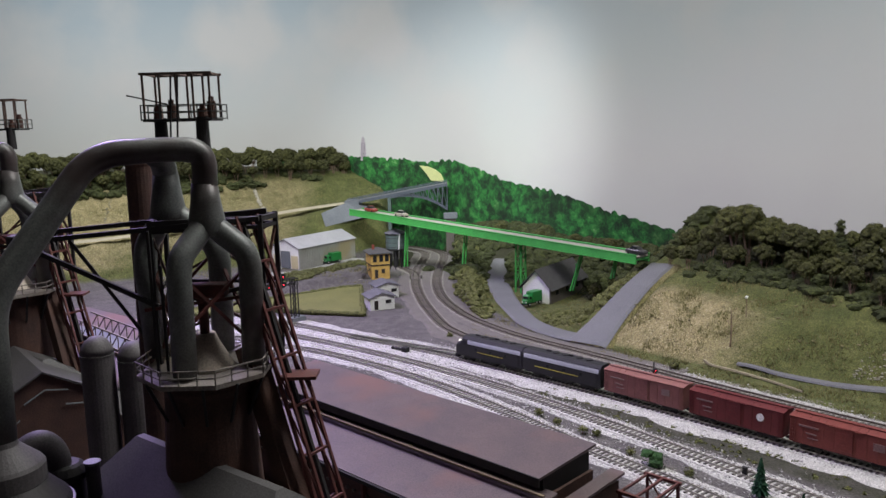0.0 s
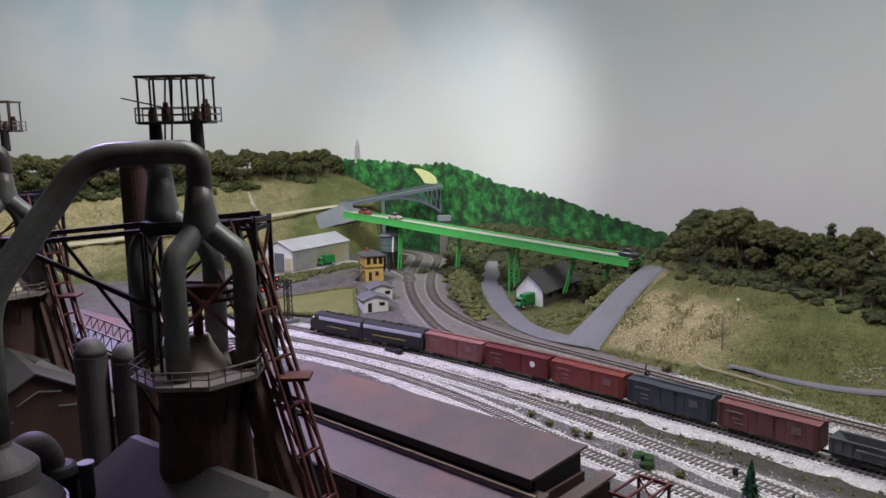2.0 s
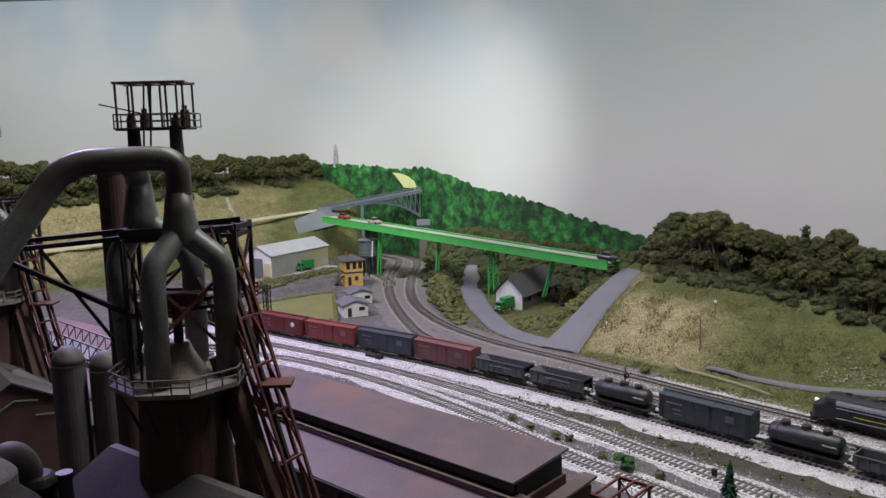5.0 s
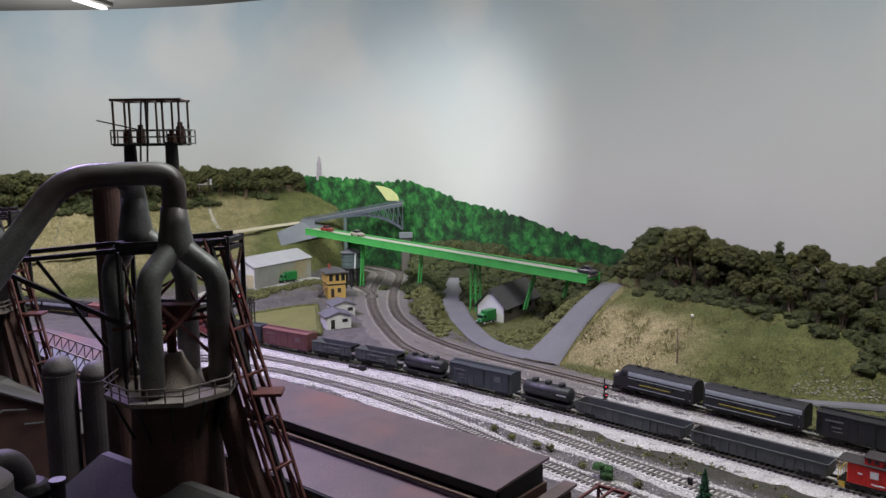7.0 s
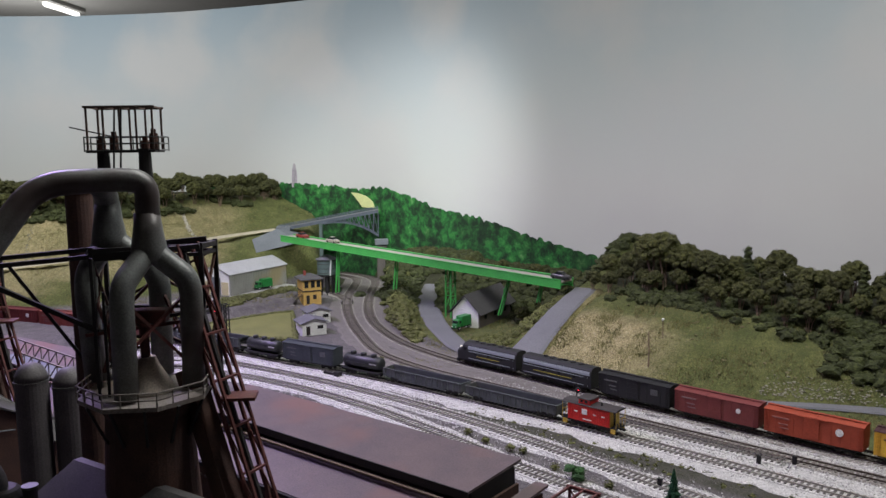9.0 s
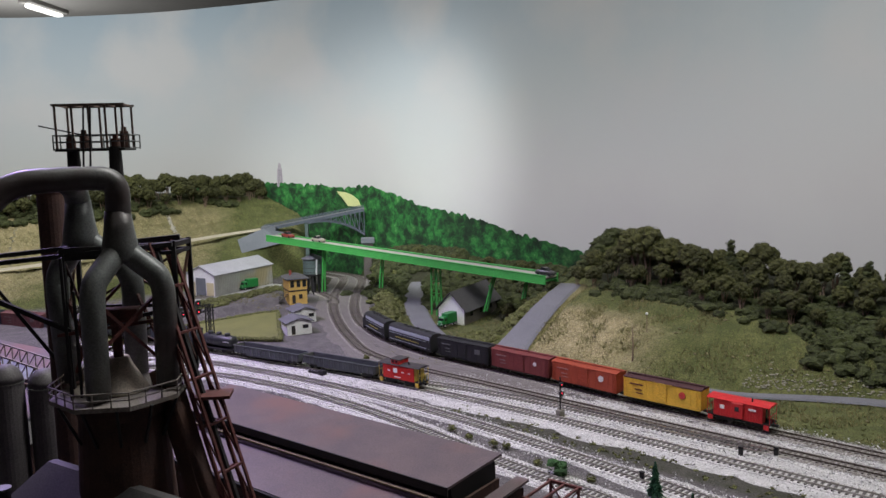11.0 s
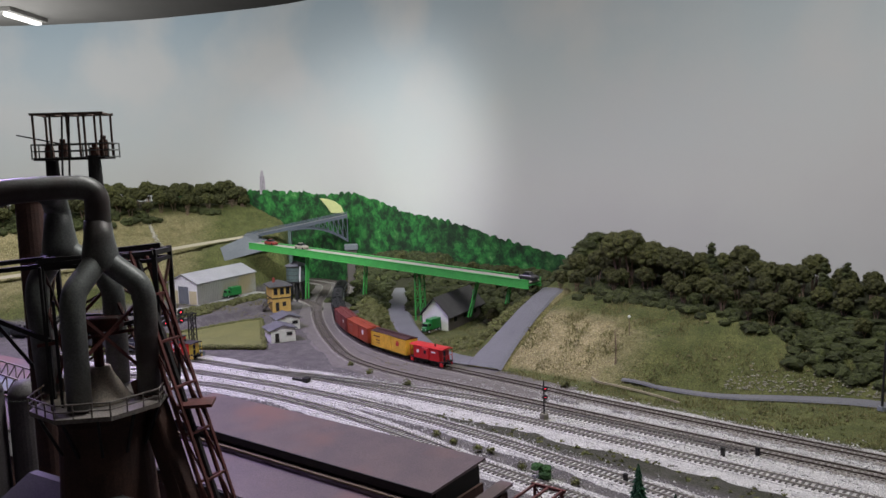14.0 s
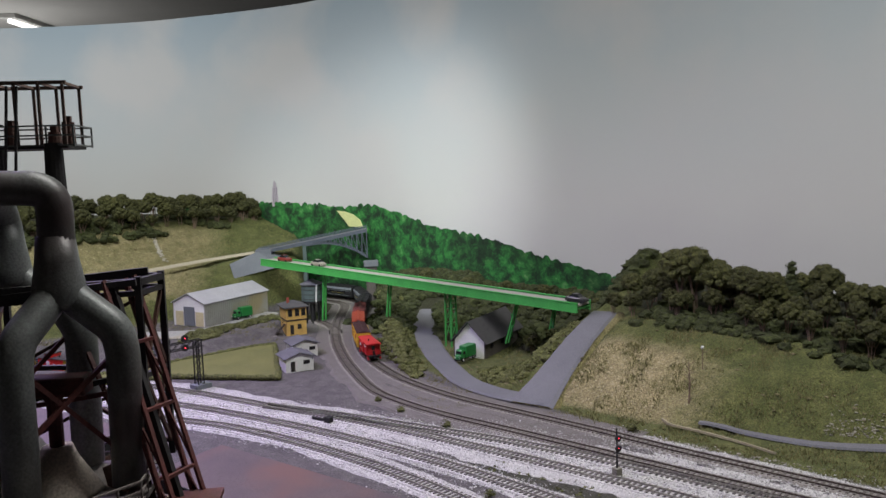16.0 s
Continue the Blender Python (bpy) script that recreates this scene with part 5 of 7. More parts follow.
def furnace(label):
    """A blast furnace: stack, charging platform, four uptakes, bleeder cage, frame and skip hoist."""
    f = thing("blast_furnace", label, "blast furnace", "blast furnaces")
    c = (-0.216, 0.690)
    seg = 8
    part("shaft", lathe(B(), [(0.050, 0.0), (0.050, 0.10), (0.046, 0.105), (0.0435, 0.140), (0.0385, 0.226), (0.041, 0.232), (0.041, 0.240)], 32, (*c, 0)), RUST, f, smooth=False)
    for k in range(12):
        a = 2 * math.pi * (k + 0.4) / 12
        d = Vector((math.cos(a), math.sin(a), 0))
        part("bracket", beam(B(), Vector((*c, 0.205)) + d * 0.040, Vector((*c, 0.243)) + d * 0.057, 0.0022), SOOT_DARK, f)
    octo = [(c[0] + 0.0605 * math.cos(2 * math.pi * (k + 0.5) / seg), c[1] + 0.0605 * math.sin(2 * math.pi * (k + 0.5) / seg)) for k in range(seg)]
    part("platform", prism(B(), octo, 0.2425, 0.2465), DECK, f, "dusty charging platform in a brightened tone")
    part("platform_railing", railing(B(), [(x, y, 0.2465) for x, y in octo], 0.0125, 0.0011, True), DECK, f)
    # bell's beige is raised in place of light that doesn't reach inside
    part("bell_hopper", lathe(B(), [(0.026, 0.246), (0.024, 0.249), (0.012, 0.270), (0.009, 0.278)], 20, (*c, 0)), mat("bell_brightened_beige", (0.52, 0.45, 0.38), 0.8, 0, (0.38, 0.32, 0.27), 60, 0.1), f, "bell hopper in a brightened beige", True)
    part("charging_head", box(lathe(B(), [(0.0045, 0.272), (0.0045, 0.306), (0.006, 0.309), (0.006, 0.312)], 12, (*c, 0)), c[0] - 0.026, c[0] + 0.022, c[1] - 0.009, c[1] + 0.009, 0.311, 0.323, 0.001), RED_STEEL, f, "rusty red charging gear box")
    for p0, p1 in (((-0.258, 0.702, 0.262), (-0.226, 0.658, 0.325)), ((-0.262, 0.705, 0.330), (-0.226, 0.655, 0.275)), ((-0.222, 0.658, 0.335), (-0.176, 0.690, 0.270)), ((-0.221, 0.655, 0.290), (-0.178, 0.692, 0.335)), ((-0.174, 0.694, 0.275), (-0.210, 0.734, 0.335)), ((-0.258, 0.715, 0.300), (-0.216, 0.736, 0.345)), ((-0.268, 0.690, 0.300), (-0.165, 0.690, 0.312))):
        part("brace", beam(B(), p0, p1, 0.0028), RED_STEEL, f)
    # uptakes in two pairs
    r = 0.0105
    J1, J2 = (-0.207, 0.690, 0.379), (-0.256, 0.735, 0.386)
    part("uptake", tube(B(), [(-0.2235, 0.652, 0.250), (-0.2240, 0.656, 0.338), (-0.2225, 0.660, 0.352), J1, (-0.207, 0.690, 0.41)], r, 18), SOOT, f, smooth=True)
    part("uptake", tube(B(), [(-0.1735, 0.690, 0.250), (-0.1715, 0.690, 0.338), (-0.175, 0.690, 0.352), J1, (-0.207, 0.690, 0.41)], r, 18), SOOT, f, smooth=True)
    part("uptake", tube(B(), [(-0.270, 0.715, 0.250), (-0.276, 0.720, 0.338), (-0.276, 0.726, 0.354), J2, (-0.256, 0.735, 0.42)], r, 18), SOOT, f, smooth=True)
    part("uptake", tube(B(), [(-0.213, 0.735, 0.250), (-0.212, 0.737, 0.342), (-0.222, 0.737, 0.360), J2, (-0.256, 0.735, 0.42)], r, 18), SOOT, f, smooth=True)
    part("riser", tube(B(), [(-0.256, 0.735, 0.395), (-0.256, 0.735, 0.430), (-0.256, 0.70, 0.442)], 0.0112, 18), SOOT, f, smooth=True)
    part("riser", tube(B(), [(-0.207, 0.690, 0.385), (-0.2055, 0.690, 0.441), (-0.235, 0.680, 0.4425), (-0.290, 0.660, 0.4400), (-0.356, 0.604, 0.330), (-0.3585, 0.602, 0.20)], [0.0112, 0.0108, 0.0106, 0.0110, 0.0118, 0.0118], 22, 8), SOOT, f, "sooty downcomer pipe with a highlight along its top", True)
    for x, y, z in ((-0.207, 0.690, 0.370), (-0.256, 0.735, 0.378)):
        part("junction", lathe(B(), [(0.0130, z - 0.004), (0.0165, z + 0.002), (0.0155, z + 0.011), (0.0130, z + 0.026), (0.0113, z + 0.042)], 22, (x, y, 0)), SOOT, f, "flared pipe junction", True)
    # bleeder stacks and the cage on top
    for x, y in ((-0.2555, 0.732), (-0.2125, 0.715)):
        part("bleeder", cone(B(), (x, y, 0.44), (x, y, 0.470), 0.0062, 0.0055, 16), SOOT_DARK, f)
    x0, x1, y0, y1, zb, zt = -0.2645, -0.2025, 0.712, 0.748, 0.4675, 0.5085
    part("cage_floor", box(B(), x0, x1, y0, y1, zb - 0.001, zb + 0.001), SOOT_DARK, f)
    part("cage_railing", railing(B(), [(x0 - 0.001, y0, zb), (x1 + 0.004, y0, zb), (x1 + 0.004, y1, zb), (x0 - 0.001, y1, zb)], 0.0135, 0.0010, True, (0.08, 0.55, 1.0)), SOOT, f)
    for k in range(5):
        for y in (y0 + 0.002, y1 - 0.002):
            if y > 0.73 and k in (1,):
                continue
            x = x0 + 0.0015 + (x1 - x0 - 0.003) * k / 4
            part("cage_post", beam(B(), (x, y, zb), (x, y, zt), 0.0017), CAGE, f)
    bm = B()
    for y in (y0 + 0.002, y1 - 0.002):
        beam(bm, (x0 - 0.001, y, zt), (x1 + 0.001, y, zt), 0.0022)
    for k in range(5):
        x = x0 + 0.0015 + (x1 - x0 - 0.003) * k / 4
        beam(bm, (x, y0, zt), (x, y1, zt), 0.0016)
    part("cage_top_frame", bm, CAGE, f)
    for x, y, h in ((-0.2555, 0.728, 0.011), (-0.246, 0.736, 0.015), (-0.2135, 0.722, 0.010), (-0.209, 0.735, 0.017)):
        part("bleeder_valve", box(cone(B(), (x, y, zb), (x, y, zb + h), 0.0045, 0.0040, 12), x - 0.002, x + 0.002, y - 0.002, y + 0.002, zb + h, zb + h + 0.004), RUST, f)
    part("bleeder_lever", beam(B(), (-0.281, 0.722, 0.4905), (-0.245, 0.722, 0.482), 0.0012), SOOT_DARK, f)
    part("cage_ladder", beam(beam(B(), (-0.236, 0.694, 0.432), (-0.2365, 0.711, 0.506), 0.0014), (-0.230, 0.694, 0.432), (-0.2305, 0.711, 0.506), 0.0014), SOOT_DARK, f)
    # frame round the top
    P = [(-0.262, 0.700), (-0.168, 0.722), (-0.160, 0.752), (-0.272, 0.768)]
    for x, y in P:
        part("frame_post", beam(B(), (x, y, 0.247), (x, y, 0.380), 0.0042), SOOT_DARK, f)
    for z, w in ((0.3765, 0.0048), (0.3690, 0.0036), (0.312, 0.0034)):
        bm = B()
        for i in range(4):
            if z < 0.32 and i == 0:
                beam(bm, (*P[0], z - 0.012), (*P[1], z + 0.004), w)
                continue
            beam(bm, (*P[i], z), (*P[(i + 1) % 4], z), w)
        part("frame_ring", bm, SOOT_DARK, f)
    for i in (1, 2, 3):
        a, b = P[i], P[(i + 1) % 4]
        bm = B()
        for z0, z1 in ((0.255, 0.312), (0.312, 0.370)):
            beam(bm, (*a, z0), (*b, z1), 0.0024)
            beam(bm, (*b, z0), (*a, z1), 0.0024)
        part("frame_bracing", bm, RUST, f)
    for k, (y, z) in enumerate(((0.690, 0.370), (0.722, 0.374))):
        part("crane_beam", beam(B(), (-0.374, y, z - 0.006), (-0.166, y + 0.020, z + 0.008), 0.0042), SOOT_DARK, f)
    part("crane_end", box(B(), -0.384, -0.368, 0.686, 0.727, 0.358, 0.370, 0.001), SOOT_DARK, f)
    part("crane_brace", beam(B(), (-0.370, 0.692, 0.360), (-0.258, 0.696, 0.302), 0.0042), SOOT_DARK, f)
    part("crane_brace", beam(B(), (-0.335, 0.700, 0.364), (-0.272, 0.720, 0.255), 0.0030), SOOT_DARK, f)
    for x, y, z0, z1 in ((-0.246, 0.652, 0.250, 0.376), (-0.2405, 0.660, 0.250, 0.345)):
        part("ladder_post", beam(B(), (x, y, z0), (x, y, z1), 0.0022), SOOT_DARK, f)
    # big chimney behind
    part("chimney", lathe(B(), [(0.0150, 0.0), (0.0140, 0.25), (0.0132, 0.424), (0.0142, 0.426), (0.0142, 0.432)], 22, (-0.305, 0.80, 0)), RUST, f, smooth=False)
    # skip hoist
    top, foot = Vector((-0.186, 0.722, 0.378)), Vector((-0.072, 0.635, 0.004))
    side = Vector((0.52, 0.85, 0)).normalized() * 0.013
    up = (top - foot).normalized()
    out = Vector((0.85, -0.40, 0.25)).normalized() * 0.008
    for s in (-1, 1):
        bm = B()
        beam(bm, top + side * s, foot + side * s, 0.0029)
        part("hoist_chord", bm, RED_STEEL, f)
        bm = B()
        beam(bm, top + side * s + out, foot + side * s + out, 0.0026)
        part("hoist_chord", bm, RED_STEEL, f)
    n = 9
    for k in range(n):
        p, q = top.lerp(foot, k / n), top.lerp(foot, (k + 1) / n)
        for s in (-1, 1):
            part("hoist_brace", beam(B(), p + side * s, q + side * s + out, 0.0013), RED_STEEL, f)
        part("hoist_tie", beam(B(), q - side, q + side, 0.0022), RED_STEEL, f)
        part("hoist_tie", beam(B(), q - side + out, q + side + out, 0.0022), RED_STEEL, f)
    part("hoist_track", beam(B(), top - out * 0.12, foot - out * 0.12, 0.003, 0.010), SOOT_DARK, f)
    part("hoist_leg", beam(B(), (-0.180, 0.700, 0.262), (-0.102, 0.630, 0.02), 0.018, 0.020), RUST, f)
    lad = top.lerp(foot, 0.38) + out
    part("hoist_landing", box(B(), lad.x - 0.012, lad.x + 0.020, lad.y - 0.012, lad.y + 0.012, lad.z - 0.0015, lad.z + 0.0015), RED_STEEL, f)
    return f


BF = furnace("rust-brown model blast furnace with sooty pipes, cage and skip hoist")
copy_thing(BF, pose(-0.386, 0.398, 0.0))


def gable_house(name, label, category, corner, along, deep, L, W, eave, ridge, wall_m, roof_m, z=0.0, over=0.006, group="", end_m=None):
    """A building with a ridge along its length L; corner is its near corner, along its length's heading in degrees."""
    h = thing(name, label, category, group, at=pose(corner[0], corner[1], z, 0, 0, along))
    for nm, b in (("wall", (0, L, 0, 0.003, -0.01, eave)), ("wall", (0, L, W - 0.003, W, -0.01, eave))):
        part(nm, box(B(), *b), wall_m, h)
    for x in (0, L - 0.003):
        bm = B()
        pr = [(0.003, -0.01), (W - 0.003, -0.01), (W - 0.003, eave), (W / 2, ridge), (0.003, eave)]
        a = [[bm.verts.new((x + o, y, q)) for y, q in pr] for o in (0, 0.003)]
        for k in range(5):
            bm.faces.new((a[0][k], a[0][(k + 1) % 5], a[1][(k + 1) % 5], a[1][k]))
        bm.faces.new(a[0][::-1])
        bm.faces.new(a[1])
        bmesh.ops.recalc_face_normals(bm, faces=bm.faces)
        part("gable_wall", bm, end_m or wall_m, h)
    sl = math.atan2(ridge - eave, W / 2)
    for s in (0, 1):
        bm = B()
        y0, z0 = (-over, eave - over * math.tan(sl)) if s == 0 else (W + over, eave - over * math.tan(sl))
        v = [bm.verts.new(p) for p in ((-over, y0, z0 + 0.001), (L + over, y0, z0 + 0.001), (L + over, W / 2, ridge + 0.001), (-over, W / 2, ridge + 0.001))]
        bm.faces.new(v)
        r = bmesh.ops.extrude_face_region(bm, geom=bm.faces[:])
        bmesh.ops.translate(bm, vec=(0, 0, 0.0022), verts=[k for k in r["geom"] if isinstance(k, bmesh.types.BMVert)])
        bmesh.ops.recalc_face_normals(bm, faces=bm.faces)
        part("roof", bm, roof_m, h)
    return h


def ironworks():
    # cast house under the nearer furnace
    for dx, dy in ((0, 0), (-0.386, 0.398)):
        h = thing("cast_house", "dark cast house with a hipped grey roof round the furnace foot", "industrial building", "cast houses", at=pose(-0.216 + dx, 0.665 + dy, 0, 0, 0, -38))
        part("walls", box(B(), -0.145, 0.145, -0.095, 0.095, -0.01, 0.085), RUST, h)
        bm = B()
        b0 = [bm.verts.new(p) for p in ((-0.155, -0.105, 0.085), (0.160, -0.105, 0.085), (0.160, 0.105, 0.085), (-0.155, 0.105, 0.085))]
        t0 = [bm.verts.new(p) for p in ((-0.105, -0.004, 0.168), (0.100, -0.004, 0.168), (0.100, 0.004, 0.168), (-0.105, 0.004, 0.168))]
        for k in range(4):
            bm.faces.new((b0[k], b0[(k + 1) % 4], t0[(k + 1) % 4], t0[k]))
        bm.faces.new(t0)
        bm.faces.new(b0[::-1])
        bmesh.ops.recalc_face_normals(bm, faces=bm.faces)
        part("roof", bm, ROOF_GREY, h)
    # hot stoves
    for x, y, z in ((-0.388, 0.85, 0.232), (-0.352, 0.862, 0.222), (-0.322, 0.90, 0.218)):
        s = thing("hot_stove", "tall grey cylindrical hot stove with domed top", "stove", "hot stoves", at=pose(x, y, 0))
        part("shell", lathe(B(), [(0.0178, -0.006), (0.0178, z - 0.016)], 28), STOVE, s, smooth=False)
        part("dome", lathe(B(), [(0.0181, z - 0.0160), (0.0165, z - 0.0085), (0.0128, z - 0.0015), (0.0070, z + 0.0032), (0.0015, z + 0.0045)], 28), STOVE, s, smooth=True)
        part("band", cone(B(), (0, 0, z - 0.017), (0, 0, z - 0.0155), 0.0186, 0.0186, 28), SOOT, s)
    # dust catcher and gas ducts
    d = thing("dust_catcher", "squat dark dust catcher with wide conical shoulder", "dust catcher", at=pose(-0.3585, 0.602, 0))
    part("vessel", lathe(B(), [(0.048, -0.006), (0.048, 0.160), (0.046, 0.164), (0.0310, 0.180)], 36), SOOT_DARK, d, smooth=False)
    part("collar", lathe(B(), [(0.0310, 0.1805), (0.0310, 0.194), (0.029, 0.197), (0.013, 0.212), (0.012, 0.216)], 36), STOVE, d, smooth=False)
    part("skirt", cone(B(), (0, 0, 0.152), (0, 0, 0.1585), 0.0500, 0.0500, 36), SOOT, d)
    g = thing("gas_duct", "bent dark gas duct with a flanged valve beside the dust catcher", "duct")
    part("pipe", tube(B(), [(-0.395, 0.660, 0.150), (-0.380, 0.668, 0.176), (-0.367, 0.677, 0.184), (-0.358, 0.681, 0.170), (-0.356, 0.682, -0.006)], 0.0135, 20, 8), STOVE, g, smooth=True)
    part("valve", lathe(B(), [(0.017, -0.006), (0.017, 0.146), (0.0205, 0.148), (0.0205, 0.153), (0.016, 0.159), (0.013, 0.161)], 26, (-0.352, 0.684, 0)), SOOT_DARK, g)
    part("valve_stem", cone(B(), (-0.325, 0.682, 0.0), (-0.325, 0.682, 0.160), 0.0065, 0.0065, 14), STOVE, g)
    part("stem_cap", cone(B(), (-0.325, 0.682, 0.160), (-0.325, 0.682, 0.1625), 0.0075, 0.0075, 14), SOOT, g)
    b = gable_house("blower_house", "dark red-brown blower house with gabled rusty roof", "industrial building", (-0.448, 0.962), 129, 0, 0.15, 0.115, 0.140, 0.172, RUST, ROOF_GREY)
    for y0, z0, y1, z1 in ((0.030, 0.146, 0.056, 0.151), (0.056, 0.151, 0.080, 0.138), (0.012, 0.125, 0.034, 0.128), (0.086, 0.120, 0.108, 0.106)):
        part("edge_pipe", beam(B(), (-0.003, y0, z0), (-0.003, y1, z1), 0.0014), CONCRETE, b)
    # the long mill with a raised roof
    far_l, far_r = np.array((-0.205, 1.196)), np.array((0.166, 0.840))
    u = (far_r - far_l) / np.linalg.norm(far_r - far_l)
    ang = math.degrees(math.atan2(u[1], u[0]))
    L = np.linalg.norm(far_r - far_l)
    m = thing("mill_building", "long low mill with raised rusty purple-brown roof", "industrial building", "mills", at=pose(*far_r, 0, 0, 0, ang))

    def slab(nm, y0, z0, y1, z1, a, e, t=0.003, mt=SHED_ROOF):
        bm = B()
        v = [bm.verts.new(p) for p in ((a, y0, z0), (e, y0, z0), (e, y1, z1), (a, y1, z1))]
        bm.faces.new(v)
        r = bmesh.ops.extrude_face_region(bm, geom=bm.faces[:])
        bmesh.ops.translate(bm, vec=(0, 0, -t), verts=[k for k in r["geom"] if isinstance(k, bmesh.types.BMVert)])
        bmesh.ops.recalc_face_normals(bm, faces=bm.faces)
        part(nm, bm, mt, m)

    slab("upper_roof", 0.0, 0.100, -0.106, 0.096, -L, 0.0)
    # black strip drawn for the shaded gap between raised and lower roof
    slab("upper_roof_shadow_band", -0.1065, 0.0965, -0.108, 0.0965, -L, 0.001, 0.010, BLACK)
    part("clerestory", box(B(), -L + 0.004, -0.004, -0.094, -0.008, 0.06, 0.092), BLACK, m)
    slab("lower_roof", -0.09, 0.078, -0.180, 0.064, -L - 0.02, 0.012)
    slab("end_roof", 0.012, 0.071, -0.172, 0.0655, 0.0125, 0.030)
    part("end_building", box(B(), 0.0125, 0.026, -0.165, 0.006, -0.006, 0.0615), RUST, m)
    part("roof_ledge", box(B(), -L - 0.018, 0.010, -0.1135, -0.1095, 0.0805, 0.0825), mat("ochre_ledge_paint", (0.17, 0.13, 0.075), 0.7, 0, None, 60, 0.05), m, "ochre ledge under the raised roof")
    part("eaves_gutter", box(B(), -L - 0.02, 0.012, -0.183, -0.180, 0.0585, 0.063), BLACK, m)
    part("wall", box(B(), -L, 0.0, -0.170, -0.01, -0.006, 0.0605), RUST, m)
    part("end_wall", box(B(), 0.0005, 0.004, -0.165, -0.012, 0.0, 0.074), RUST, m)
    for k in range(9):
        x = -L + 0.03 + k * (L - 0.06) / 8
        part("wall_post", box(B(), x - 0.002, x + 0.002, -0.176, -0.1705, -0.006, 0.059), RED_STEEL, m)
    m2 = copy_thing(m, pose(-0.335, 1.255, 0.012, 0, 0, ang + 5))
    # red portal frame at the mill's end
    p = thing("crane_portal", "small red-brown open steel portal at the mill end", "crane", at=pose(0.209, 0.838, 0, 0, 0, ang))
    for x in (0, 0.038):
        for y in (-0.03, 0.03):
            part("leg", beam(B(), (x, y, -0.006), (x, y, 0.052), 0.003), RED_STEEL, p)
    bm = B()
    for y in (-0.03, 0.03):
        beam(bm, (-0.004, y, 0.053), (0.042, y, 0.053), 0.0035)
        for k in (0, 1):
            beam(bm, (0.038 * k, y, 0.002), (0.038 * (1 - k), y, 0.05), 0.0016)
    for x in (0, 0.019, 0.038):
        beam(bm, (x, -0.03, 0.053), (x, 0.03, 0.053), 0.0026)
    part("top_frame", bm, RED_STEEL, p)
    # ore trestle between furnaces and mill
    t = thing("ore_trestle", "dark steel stock trestle with rails", "trestle", at=pose(-0.075, 0.865, 0, 0, 0, ang))
    for y in (-0.018, 0.018):
        part("girder", box(B(), -0.42, 0.20, y - 0.002, y + 0.002, 0.030, 0.037), SOOT_DARK, t)
    for k in range(52):
        x = -0.415 + k * 0.012
        part("sleeper", box(B(), x, x + 0.004, -0.024, 0.024, 0.037, 0.0395), TIE, t)
    for y in (-0.00825, 0.00825):
        part("rail", box(B(), -0.42, 0.20, y - 0.0007, y + 0.0007, 0.0395, 0.0415), RAIL, t)
    for k in range(9):
        x = -0.40 + k * 0.072
        for y in (-0.018, 0.018):
            part("bent_post", beam(B(), (x, y, -0.006), (x, y, 0.030), 0.0035), SOOT_DARK, t)
    # conveyor bridge behind the furnaces
    v = thing("pipe_bridge", "pale truss footbridge behind the furnaces", "bridge")
    a0, b0 = Vector((-0.590, 1.245, 0.150)), Vector((-0.400, 1.055, 0.150))
    w = Vector((0.70, 0.71, 0)) * 0.018
    for s in (-1, 1):
        bm = B()
        for z in (0, 0.022):
            beam(bm, a0 + w * s + Vector((0, 0, z)), b0 + w * s + Vector((0, 0, z)), 0.0020)
        for k in range(10):
            q0, q1 = a0.lerp(b0, k / 10) + w * s, a0.lerp(b0, (k + 1) / 10) + w * s
            beam(bm, q0, q1 + Vector((0, 0, 0.022)), 0.0013)
            beam(bm, q1, q1 + Vector((0, 0, 0.022)), 0.0013)
        part("truss", bm, DECK, v)
    part("walkway", beam(B(), a0, b0, 0.034, 0.002), CONCRETE, v)
    for k in (0.08, 0.92):
        q0 = a0.lerp(b0, k)
        part("support", beam(B(), (q0.x, q0.y, -0.006), q0, 0.006), SOOT_DARK, v)


ironworks()


# ---- the town beside the loop ----
PALE_YELLOW = mat("faded_yellow_panel", (0.60, 0.53, 0.33), 0.7, 0, (0.50, 0.44, 0.27), 40, 0.05)


